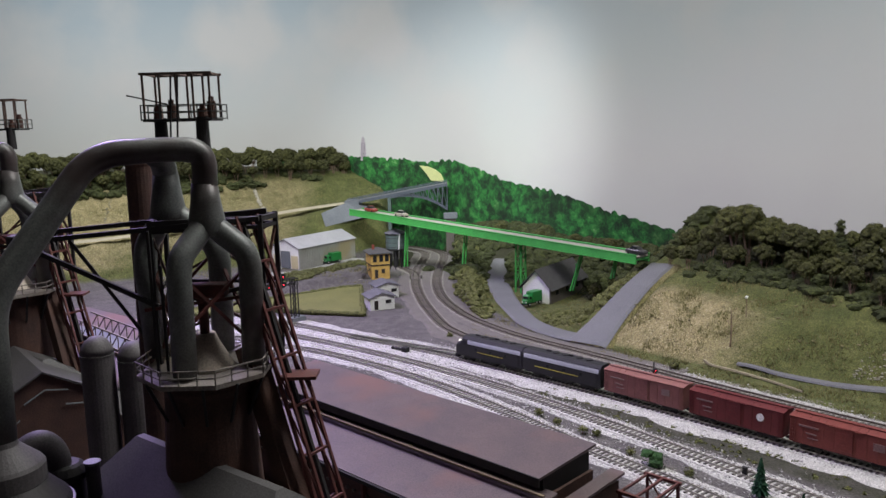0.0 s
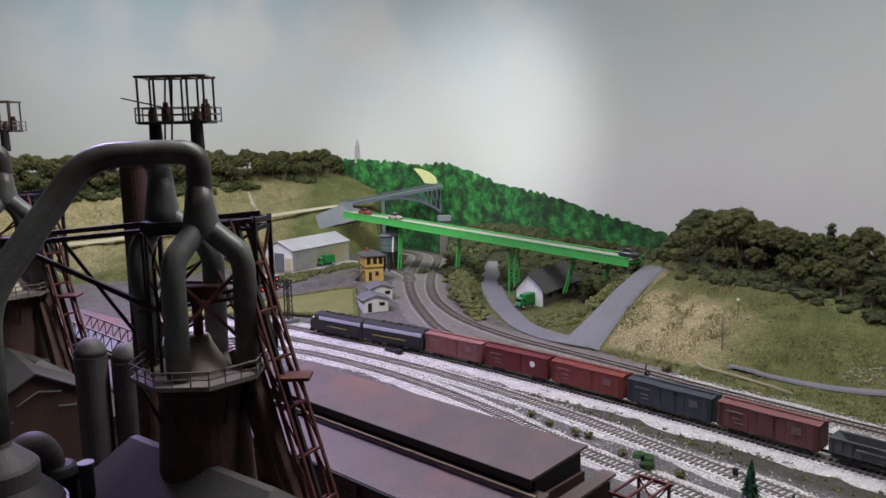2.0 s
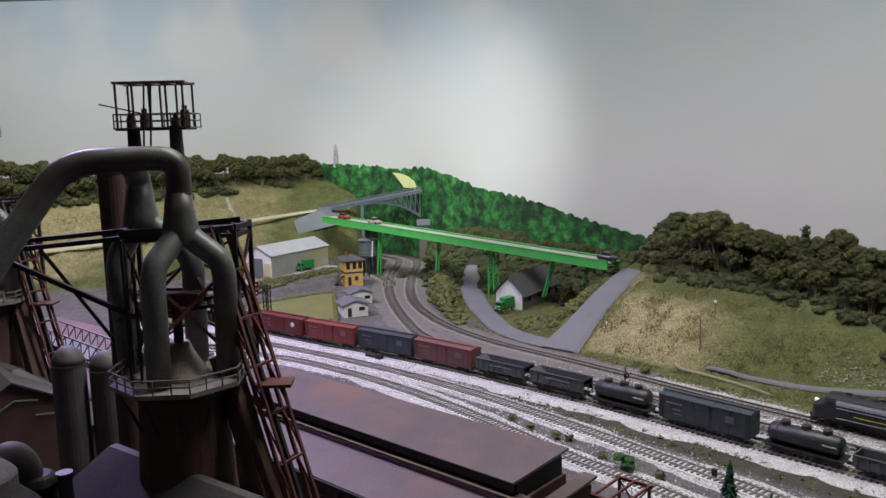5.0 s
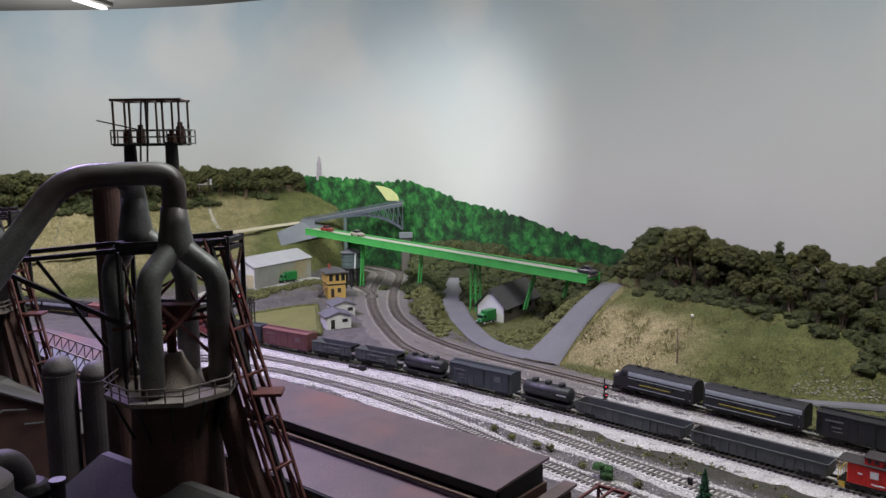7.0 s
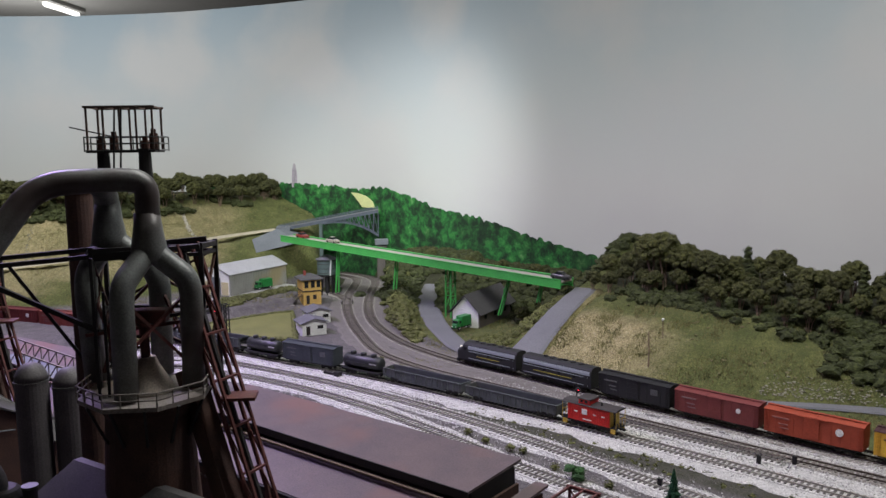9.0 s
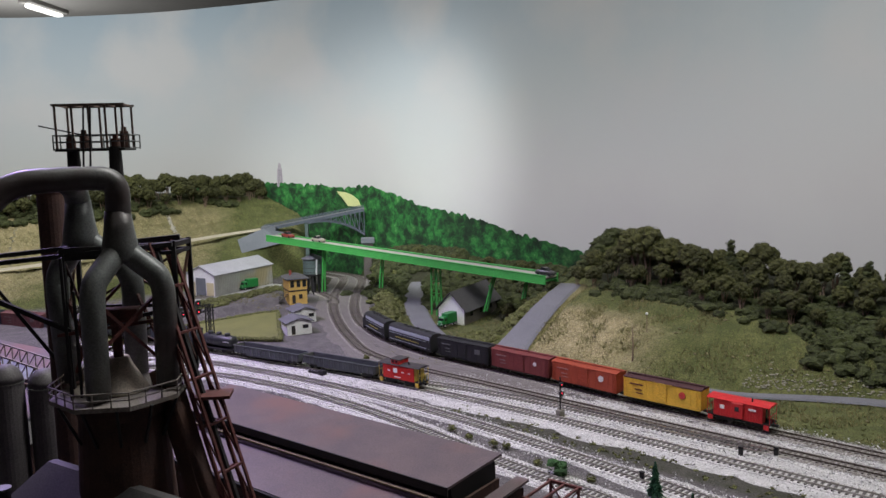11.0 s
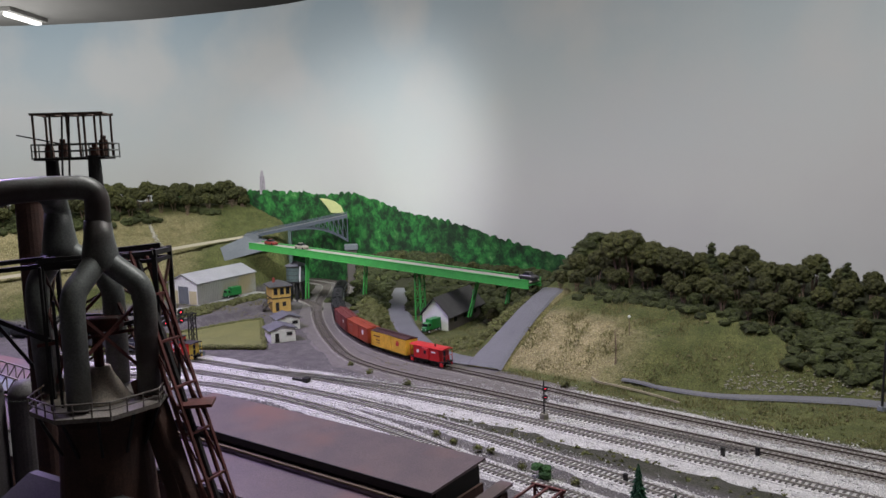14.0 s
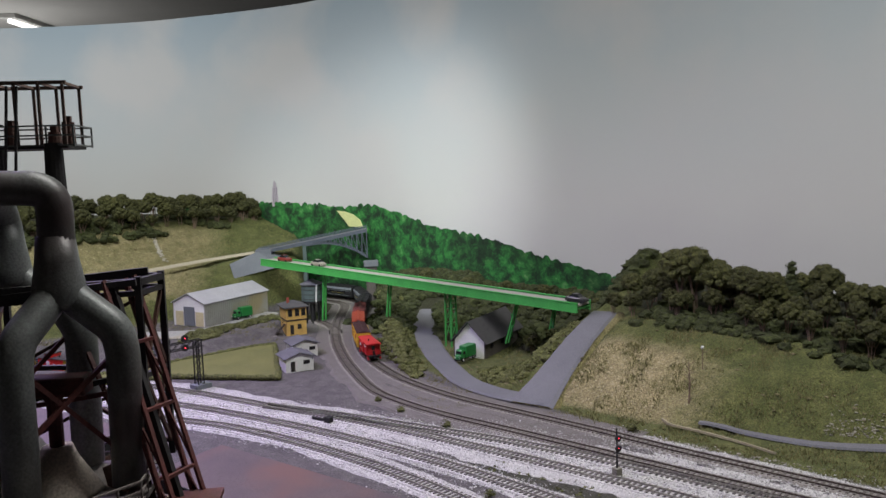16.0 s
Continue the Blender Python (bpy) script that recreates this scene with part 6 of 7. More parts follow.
def town():
    # corrugated shed
    c, r = np.array((-0.460, 2.487)), np.array((-0.305, 2.709))
    ang = math.degrees(math.atan2(*(r - c)[::-1]))
    L = float(np.linalg.norm(r - c))
    s = gable_house("shed", "long corrugated grey shed with pale gable and doors", "shed", c, ang, 0, L, 0.128, 0.066, 0.093, SHEDWALL, SHEDTOP, 0.0165, 0.004, end_m=WHITE)
    for k in range(34):
        x = 0.006 + k * (L - 0.012) / 33
        part("wall_rib", box(B(), x - 0.0007, x + 0.0007, -0.0012, 0.0, -0.01, 0.065), SHEDWALL, s)
    part("sliding_door", box(B(), -0.0022, -0.0005, 0.040, 0.082, 0.0, 0.056), CONCRETE, s, "grey sliding door")
    part("rust_panel", box(B(), -0.0016, -0.0003, 0.006, 0.036, 0.0, 0.042), PALE_YELLOW, s, "faded yellow lower panel")
    part("rust_panel", box(B(), -0.0016, -0.0003, 0.086, 0.116, 0.0, 0.042), PALE_YELLOW, s, "faded yellow lower panel")
    # two white huts
    for x, y, a, L in ((-0.190, 1.974, 20, 0.065), (-0.184, 2.118, 20, 0.062)):
        h = thing("hut", "small white hut with shallow grey shingle roof", "hut", "white huts", at=pose(x, y, 0, 0, 0, a))
        W, D, e, g = L, 0.062, 0.027, 0.0365
        for nm, b in (("side_wall", (0, 0.0025, 0, D, -0.008, e)), ("side_wall", (W - 0.0025, W, 0, D, -0.008, e))):
            part(nm, box(B(), *b), WHITE, h)
        for y0 in (0, D - 0.0025):
            bm = B()
            pr = [(0.0025, -0.008), (W - 0.0025, -0.008), (W - 0.0025, e), (W / 2, g), (0.0025, e)]
            q = [[bm.verts.new((px_, y0 + o, pz)) for px_, pz in pr] for o in (0, 0.0025)]
            for k in range(5):
                bm.faces.new((q[0][k], q[0][(k + 1) % 5], q[1][(k + 1) % 5], q[1][k]))
            bm.faces.new(q[0])
            bm.faces.new(q[1][::-1])
            bmesh.ops.recalc_face_normals(bm, faces=bm.faces)
            part("gable_wall", bm, WHITE, h)
        for sgn in (0, 1):
            bm = B()
            x0 = -0.006 if sgn == 0 else W + 0.006
            v = [bm.verts.new(p) for p in ((x0, -0.006, e - 0.0015), (x0, D + 0.006, e - 0.0015), (W / 2, D + 0.006, g + 0.001), (W / 2, -0.006, g + 0.001))]
            bm.faces.new(v)
            ex = bmesh.ops.extrude_face_region(bm, geom=bm.faces[:])
            bmesh.ops.translate(bm, vec=(0, 0, 0.0022), verts=[k for k in ex["geom"] if isinstance(k, bmesh.types.BMVert)])
            bmesh.ops.recalc_face_normals(bm, faces=bm.faces)
            part("roof", bm, SLATE, h)
        part("door", box(B(), 0.011, 0.021, -0.0012, -0.0002, -0.004, 0.0190), TRIM, h)
        w = part("window", box(B(), 0.041, 0.056, -0.0012, -0.0002, 0.0105, 0.0195), TRIM, h)
        for k in (0, 1):
            part("pane", box(B(), 0.0425 + 0.0065 * k, 0.0480 + 0.0065 * k, -0.0017, -0.0011, 0.0118, 0.0182), GLASS, w)
        part("side_window", box(B(), W + 0.0002, W + 0.0012, 0.024, 0.038, 0.011, 0.019), GLASS, h)
    # yellow interlocking tower
    t = thing("signal_box", "two-storey yellow signal box with dark hipped roof", "signal box", at=pose(-0.221, 2.398, 0, 0, 0, 18))
    part("lower_storey", box(B(), 0, 0.056, 0, 0.075, -0.008, 0.036), YELLOW, t)
    part("belt_course", box(B(), -0.0015, 0.0575, -0.0015, 0.0765, 0.036, 0.040), TRIM, t)
    part("upper_storey", box(B(), -0.001, 0.057, -0.001, 0.076, 0.040, 0.076), YELLOW, t)
    bm = B()
    b0 = [bm.verts.new(p) for p in ((-0.009, -0.009, 0.076), (0.065, -0.009, 0.076), (0.065, 0.084, 0.076), (-0.009, 0.084, 0.076))]
    t0 = [bm.verts.new(p) for p in ((0.022, 0.022, 0.088), (0.034, 0.022, 0.088), (0.034, 0.053, 0.088), (0.022, 0.053, 0.088))]
    b1 = [bm.verts.new((*v.co[:2], 0.0735)) for v in b0]
    for k in range(4):
        bm.faces.new((b0[k], b0[(k + 1) % 4], t0[(k + 1) % 4], t0[k]))
        bm.faces.new((b1[k], b1[(k + 1) % 4], b0[(k + 1) % 4], b0[k]))
    bm.faces.new(t0)
    bm.faces.new(b1[::-1])
    bmesh.ops.recalc_face_normals(bm, faces=bm.faces)
    part("roof", bm, DARKROOF, t)
    part("chimney", box(B(), 0.010, 0.017, 0.030, 0.037, 0.076, 0.099), mat("red_brick", (0.28, 0.06, 0.04), 0.8, 0, None, 80, 0.2), t, "red brick chimney")
    for x in (0.004, 0.024, 0.042):
        w = part("window", box(B(), x, x + 0.012, -0.0022, -0.0008, 0.049, 0.070), TRIM, t)
        part("pane", box(B(), x + 0.0015, x + 0.0105, -0.0028, -0.0020, 0.051, 0.059), GLASS, w)
        part("pane", box(B(), x + 0.0015, x + 0.0105, -0.0028, -0.0020, 0.060, 0.068), GLASS, w)
    for y in (0.008, 0.030, 0.052):
        w = part("window", box(B(), 0.0568, 0.0582, y, y + 0.014, 0.049, 0.070), TRIM, t)
        part("pane", box(B(), 0.0580, 0.0588, y + 0.0015, y + 0.0125, 0.051, 0.068), GLASS, w)
    part("lower_window", box(B(), 0.030, 0.041, -0.0012, 0.0, 0.012, 0.026), TRIM, t)
    part("door", box(B(), 0.009, 0.019, -0.0012, 0.0, -0.002, 0.025), TRIM, t)
    for y in (0.012, 0.045):
        part("lower_window", box(B(), 0.056, 0.0572, y, y + 0.012, 0.012, 0.026), TRIM, t)
    bm = B()
    for k in range(7):
        box(bm, -0.030 + 0.004 * k, -0.024 + 0.004 * k, 0.012, 0.028, 0.004 * k, 0.004 * k + 0.0015)
    for y in (0.012, 0.028):
        beam(bm, (-0.030, y, 0.012), (-0.002, y, 0.040), 0.0013)
    part("outside_stair", bm, TRIM, t, "dark outside stair")
    # water tank
    w = thing("water_tank", "green-grey railway water tank on dark timber legs", "water tank", at=pose(-0.158, 2.60, 0))
    part("tub", lathe(B(), [(0.031, 0.062), (0.033, 0.063), (0.032, 0.112), (0.031, 0.113)], 24), TANKGREEN, w)
    for z in (0.068, 0.082, 0.097, 0.108):
        part("hoop", cone(B(), (0, 0, z), (0, 0, z + 0.0012), 0.0337, 0.0335, 24), TRIM, w)
    part("roof", cone(B(), (0, 0, 0.113), (0, 0, 0.128), 0.037, 0.002, 24), SLATE, w)
    for k in range(8):
        a = 2 * math.pi * k / 8
        part("leg", beam(B(), (0.027 * math.cos(a), 0.027 * math.sin(a), -0.008), (0.025 * math.cos(a), 0.025 * math.sin(a), 0.062), 0.0045), BLACK, w)
    part("tank_floor", cone(B(), (0, 0, 0.057), (0, 0, 0.062), 0.034, 0.034, 24), BLACK, w)
    part("riser_pipe", cone(B(), (0, 0, -0.006), (0, 0, 0.06), 0.008, 0.008, 12), BLACK, w)
    part("spout", beam(B(), (0.012, -0.030, 0.060), (0.016, -0.034, 0.112), 0.0035), WHITE, w, "white spout pipe")
    # white house with long dark roof
    f, b = np.array((0.275, 1.995)), np.array((0.395, 2.167))
    ang = math.degrees(math.atan2(*(b - f)[::-1]))
    h = gable_house("house", "house with white gable front and large dark roof", "house", f, ang, 0, float(np.linalg.norm(b - f)), 0.084, 0.0365, 0.080, BRICKDARK, DARKROOF, 0.0, 0.008, end_m=WHITE)
    part("door", box(B(), -0.0014, -0.0003, 0.024, 0.033, -0.002, 0.0205), CONCRETE, h, "grey door")
    for x in (0.03, 0.09, 0.15):
        part("window", box(B(), x, x + 0.014, -0.0012, -0.0002, 0.014, 0.030), GLASS, h)
    # green box trucks
    for x, y, z, a in ((-0.372, 2.585, 0.0190, 222), (0.222, 1.980, -0.001, 226)):
        v = thing("delivery_truck", "small bright green box delivery truck", "truck", "green trucks", at=pose(x, y, z, 0, 0, a) @ Matrix.Diagonal((0.82, 0.82, 0.86, 1)))
        part("cargo_box", box(B(), -0.042, 0.006, -0.0135, 0.0135, 0.009, 0.040, 0.0012), TRUCKGREEN, v)
        part("cab", box(B(), 0.0075, 0.026, -0.0125, 0.0125, 0.008, 0.0325, 0.003), TRUCKGREEN, v)
        part("bonnet", box(B(), 0.0262, 0.0330, -0.0100, 0.0100, 0.007, 0.019, 0.002), TRUCKGREEN, v)
        part("windscreen", box(B(), 0.0255, 0.0265, -0.0095, 0.0095, 0.0215, 0.0285), GLASS, v)
        for sgn in (-1, 1):
            part("side_window", box(B(), 0.012, 0.021, sgn * 0.0126 - 0.0004, sgn * 0.0126 + 0.0004, 0.021, 0.028), GLASS, v)
            part("headlamp", cone(B(), (0.0325, sgn * 0.0072, 0.0125), (0.0338, sgn * 0.0072, 0.0125), 0.0016, 0.0016, 10), LETTER, v)
            for wx in (-0.029, 0.022):
                q = part("wheel", cone(B(), (wx, sgn * 0.0095, 0.0055), (wx, sgn * 0.0135, 0.0055), 0.0058, 0.0058, 16), TYRE, v)
                part("hub", cone(B(), (wx, sgn * 0.0134, 0.0055), (wx, sgn * 0.0141, 0.0055), 0.0026, 0.0022, 10), LETTER, q)
        part("chassis", box(B(), -0.040, 0.031, -0.008, 0.008, 0.005, 0.0095), BLACK, v)
        part("bumper", box(B(), 0.0335, 0.0350, -0.0115, 0.0115, 0.005, 0.0075), BLACK, v)
    # cars on the green bridge
    for k, col, name in ((0.075, (0.22, 0.03, 0.025), "small red model car on the green bridge"), (0.215, (0.30, 0.27, 0.22), "tan rounded model car on the green bridge"), (0.985, (0.03, 0.028, 0.03), "dark model car at the bridge end")):
        p = GA + (GB - GA) * k
        v = thing("car", name, "car", "model cars", at=pose(p[0], p[1], p[2] - 0.001, 0, 2.0, math.degrees(math.atan2(GU[1], GU[0]))))
        cm = mat("car_paint", col, 0.3, 0, [q * 0.8 for q in col], 60, 0.01)
        bm = B()
        rings = []
        for x, w, z0, z1 in ((-0.027, 0.0085, 0.005, 0.009), (-0.024, 0.010, 0.0035, 0.0125), (-0.010, 0.0105, 0.003, 0.0135), (0.012, 0.0105, 0.003, 0.013), (0.024, 0.0098, 0.0035, 0.011), (0.027, 0.0082, 0.005, 0.008)):
            rings.append([bm.verts.new((x, y, z)) for y, z in ((-w, z0), (-w, (z0 + z1) / 2 + 0.002), (-w * 0.8, z1), (w * 0.8, z1), (w, (z0 + z1) / 2 + 0.002), (w, z0))])
        for a, b in zip(rings, rings[1:]):
            for i in range(6):
                bm.faces.new((a[i], a[(i + 1) % 6], b[(i + 1) % 6], b[i]))
        bm.faces.new(rings[0])
        bm.faces.new(rings[-1])
        bmesh.ops.recalc_face_normals(bm, faces=bm.faces)
        part("body", bm, cm, v)
        bm = B()
        rings = [[bm.verts.new((x, y * s, z)) for y, z in ((-0.0090, 0.0128), (-0.0072, zt), (0.0072, zt), (0.0090, 0.0128))] for x, s, zt in ((-0.017, 0.95, 0.0135), (-0.009, 1, 0.0195), (0.004, 1, 0.0195), (0.012, 0.95, 0.0135))]
        for a, b in zip(rings, rings[1:]):
            for i in range(3):
                bm.faces.new((a[i], a[i + 1], b[i + 1], b[i]))
        bmesh.ops.recalc_face_normals(bm, faces=bm.faces)
        part("cabin_glass", bm, GLASS, v)
        part("roof_panel", box(B(), -0.0088, 0.0040, -0.0070, 0.0070, 0.0194, 0.0202), cm, v)
        for sgn in (-1, 1):
            for x in (-0.017, 0.017):
                part("wheel", cone(B(), (x, sgn * 0.0080, 0.0038), (x, sgn * 0.0108, 0.0038), 0.0038, 0.0038, 14), TYRE, v)
    # signal gantry over the main
    g = thing("signal_gantry", "black lattice signal gantry with red lamps", "signal gantry", at=pose(-0.366, 1.885, 0, 0, 0, 42))
    bm = B()
    for x in (-0.007, 0.007):
        for y in (-0.007, 0.007):
            beam(bm, (x, y, -0.004), (x * 0.9, y * 0.9, 0.100), 0.0022)
    part("mast", bm, BLACK, g)
    for k in range(7):
        z = 0.004 + 0.0135 * k
        for y in (-0.007, 0.007):
            part("lacing", beam(beam(B(), (-0.007, y, z), (0.007, y, z + 0.0135), 0.0012), (0.007, y, z), (-0.007, y, z + 0.0135), 0.0012), BLACK, g)
    bm = B()
    for z in (0.088, 0.102):
        for y in (-0.007, 0.007):
            beam(bm, (-0.19, y, z), (0.010, y, z), 0.0020)
    for k in range(13):
        x = -0.188 + 0.0152 * k
        for y in (-0.007, 0.007):
            beam(bm, (x, y, 0.088), (x + 0.0152, y, 0.102), 0.0011)
    part("bridge_truss", bm, BLACK, g)
    part("footing", box(B(), -0.016, 0.022, -0.014, 0.014, -0.006, 0.006, 0.001), CONCRETE, g)
    part("mast", beam(B(), (-0.185, 0, -0.004), (-0.185, 0, 0.10), 0.006), BLACK, g)
    for x in (-0.035, -0.075):
        hd = part("signal_head", cone(B(), (x, -0.009, 0.112), (x, -0.012, 0.112), 0.0075, 0.0075, 16), BLACK, g)
        part("red_lamp", cone(B(), (x, -0.0118, 0.112), (x, -0.0132, 0.112), 0.0012, 0.0012, 12), LENS_RED, hd)
        hd = part("signal_head", cone(B(), (x, -0.009, 0.092), (x, -0.012, 0.092), 0.0075, 0.0075, 16), BLACK, g)
        part("red_lamp", cone(B(), (x, -0.0118, 0.092), (x, -0.0132, 0.092), 0.0012, 0.0012, 12), LENS_RED, hd)
    # dwarf mast signal in the yard
    s = thing("mast_signal", "black two-headed mast signal with red lamps on a pale base", "signal", at=pose(0.341, 1.247, 0, 0, 0, 25))
    part("base", box(B(), -0.0055, 0.0055, -0.0055, 0.0055, -0.006, 0.0075, 0.0006), ROCK, s, "pale concrete base")
    part("mast", cone(B(), (0, 0, 0.0075), (0, 0, 0.066), 0.0013, 0.0011, 10), BLACK, s)
    for z in (0.052, 0.037):
        hd = part("signal_head", cone(B(), (0, -0.0015, z), (0, -0.0045, z), 0.0048, 0.0048, 18), BLACK, s)
        part("red_lamp", cone(B(), (0, -0.0044, z + 0.001), (0, -0.0054, z + 0.001), 0.0010, 0.0010, 12), LENS_RED, hd)
        part("hood", cone(B(), (0, -0.0044, z + 0.0032), (0, -0.0085, z + 0.0032), 0.0018, 0.0018, 10), BLACK, hd)
    part("platform", box(B(), -0.004, 0.004, -0.003, 0.003, 0.029, 0.0298), BLACK, s)
    # small lineside things
    p = thing("telegraph_pole", "dark slender pole beside the footpath", "pole", at=pose(0.918, 1.166, 0))
    part("shaft", cone(B(), (0, 0, -0.008), (0.004, 0, 0.118), 0.0022, 0.0016, 10), BLACK, p)
    part("foot", cone(B(), (0, 0, -0.004), (0, 0, 0.003), 0.008, 0.006, 10), CONCRETE, p)
    lp = thing("lamp_post", "thin post with a small white globe on the hillside", "lamp post", at=pose(0.600, 1.528, 0))
    part("post", cone(B(), (0, 0, float(height(0.600, 1.528)) - 0.015), (0, 0, 0.105), 0.0009, 0.0009, 8), BARK, lp)
    bm = B()
    bmesh.ops.create_icosphere(bm, subdivisions=2, radius=0.0032, matrix=Matrix.Translation((0, 0, 0.107)))
    part("globe", bm, WHITE, lp, smooth=True)
    for x, y in ((0.385, 0.967), (0.560, 1.030), (0.610, 1.020)):
        rb = thing("relay_box", "small black lineside relay box", "relay box", "relay boxes", at=pose(x, y, 0, 0, 0, -48))
        part("case", box(B(), -0.003, 0.003, -0.0022, 0.0022, -0.006, 0.008, 0.0005), BLACK, rb)
        part("lid", box(B(), -0.0035, 0.0035, -0.0027, 0.0027, 0.008, 0.0092), BLACK, rb)
    sm = thing("switch_machine", "dark switch lever beside the turnout", "switch machine", at=pose(-0.098, 1.600, 0, 0, 0, -40))
    part("throw_rod", box(B(), -0.02, 0.02, -0.002, 0.002, -0.005, 0.001), BLACK, sm)
    part("case", box(B(), 0.012, 0.026, -0.006, 0.006, -0.005, 0.006, 0.0008), BLACK, sm)
    # lawn with a dark kerb hedge
    out = [(-0.202, 1.915), (-0.245, 2.270), (-0.300, 2.255), (-0.480, 2.125), (-0.70, 1.99), (-0.62, 1.955), (-0.45, 1.985)]
    tagged(part("lawn", prism(B(), out, -0.012, 0.002), LAWN), "flat pale green lawn panel", "lawn", kind="structure")
    bm = B()
    for i in range(len(out)):
        a, b = np.array(out[i]), np.array(out[(i + 1) % len(out)])
        k = int(np.linalg.norm(b - a) / 0.006)
        for j in range(k):
            q = a + (b - a) * j / k
            bmesh.ops.create_icosphere(bm, subdivisions=1, radius=random.uniform(0.0055, 0.0085), matrix=pose(q[0] + random.uniform(-0.002, 0.002), q[1] + random.uniform(-0.002, 0.002), 0.001, random.uniform(0, 90)))
    tagged(part("hedge", bm, HEDGE), "low dark hedge edging the lawn", "hedge", kind="stuff")


town()


# ---- plants and loose ground cover ----
def blob(bm, at, r, sub=2, flat=0.8, rough=0.32, seed=0.0):
    g = bmesh.ops.create_icosphere(bm, subdivisions=sub, radius=1)
    sx, sy = random.uniform(0.85, 1.2), random.uniform(0.85, 1.2)
    for v in g["verts"]:
        d = v.co.normalized()
        k = 1 + rough * noise.noise(d * 2.1 + Vector((seed, seed * 1.7, 0))) + rough * 0.9 * noise.noise(d * 5.2 + Vector((seed, 0, 9))) + random.uniform(-0.06, 0.06)
        v.co = Vector((at[0] + d.x * r * k * sx, at[1] + d.y * r * k * sy, at[2] + d.z * r * k * flat))


def flakes(bm, at, r, n, size):
    for _ in range(n):
        d = Vector((random.gauss(0, 1), random.gauss(0, 1), random.gauss(0, 0.8))).normalized()
        p = Vector(at) + d * r * random.uniform(0.85, 1.2)
        a, b = Vector((random.gauss(0, 1), random.gauss(0, 1), random.gauss(0, 1))).normalized(), Vector((random.gauss(0, 1), random.gauss(0, 1), random.gauss(0, 1))).normalized()
        s = size * random.uniform(0.6, 1.4)
        bm.faces.new([bm.verts.new(p + a * s), bm.verts.new(p + b * s), bm.verts.new(p - a * s * 0.6 - b * s * 0.4)])


def tree(h, width, clumps, bare, leaf=FOLIAGE, label="dark olive foam-foliage model tree with brown trunk", group="hillside trees"):
    """An umbrella-shaped tree: splayed stems under a domed crown of small clumps."""
    t = thing("tree", label, "tree", group)
    bm = B()
    cl = []
    n = clumps * 2
    for k in range(n):
        a = 2.4 * k + random.uniform(-0.3, 0.3)
        up = 1 - 1.55 * (k + 0.5) / n
        q = math.sqrt(1 - up * up) * random.uniform(0.82, 1.06)
        mid, tall = h * (bare + 1) / 2, h * (1 - bare) * 0.40
        cl.append((width * 0.37 * q * math.cos(a), width * 0.37 * q * math.sin(a), mid + tall * up * random.uniform(0.85, 1.05)))
    cl.append((0, 0, h * (bare + 1) / 2))
    stems = 2 + int(h * 1000) % 3
    for k in range(stems):
        a = 6.28 * k / stems + h * 40
        d = Vector((math.cos(a), math.sin(a), 0)) * width
        foot = d * 0.05
        tube(bm, [(foot.x, foot.y, -0.012), (d.x * 0.10, d.y * 0.10, h * bare * 0.7), (d.x * 0.28, d.y * 0.28, h * (bare + 0.28))], [h * 0.020, h * 0.016, h * 0.008], 6, 2)
        tube(bm, [(d.x * 0.10, d.y * 0.10, h * bare * 0.7), (d.y * 0.2, -d.x * 0.2, h * (bare + 0.25))], [h * 0.012, h * 0.006], 5, 2)
    part("trunk", bm, BARK, t)
    bm = B()
    for k, c in enumerate(cl):
        r = width * (random.uniform(0.12, 0.18) if k < len(cl) - 1 else 0.28)
        blob(bm, c, r, 2, 0.9, 0.45, k * 3.1 + h * 100)
        flakes(bm, c, r, 240, 0.0012)
    part("crown", bm, leaf, t)
    return t


def conifer(h, width, leaf, label, group):
    t = thing("conifer", label, "tree", group)
    part("trunk", cone(B(), (0, 0, -0.01), (0, 0, h * 0.95), h * 0.02, h * 0.004, 7), BARK, t)
    bm = B()
    for k in range(15):
        q = k / 15
        z = h * (0.12 + 0.86 * q)
        r = width * 0.5 * (1 - q) ** 0.85 + 0.0006
        n = 15
        for j in range(n):
            a = 2 * math.pi * (j + random.random()) / n
            rr = r * random.uniform(0.7, 1.15)
            d = Vector((math.cos(a), math.sin(a), 0))
            w = Vector((-d.y, d.x, 0)) * r * 0.24
            tip = d * rr + Vector((0, 0, z - h * 0.05 * random.uniform(0.6, 1.4)))
            top = Vector((0, 0, z + h * 0.03))
            m = d * rr * 0.55 + Vector((0, 0, z + h * 0.004))
            v = [bm.verts.new(p) for p in (top, m + w, tip, m - w)]
            bm.faces.new(v)
    part("needles", bm, leaf, t)
    return t


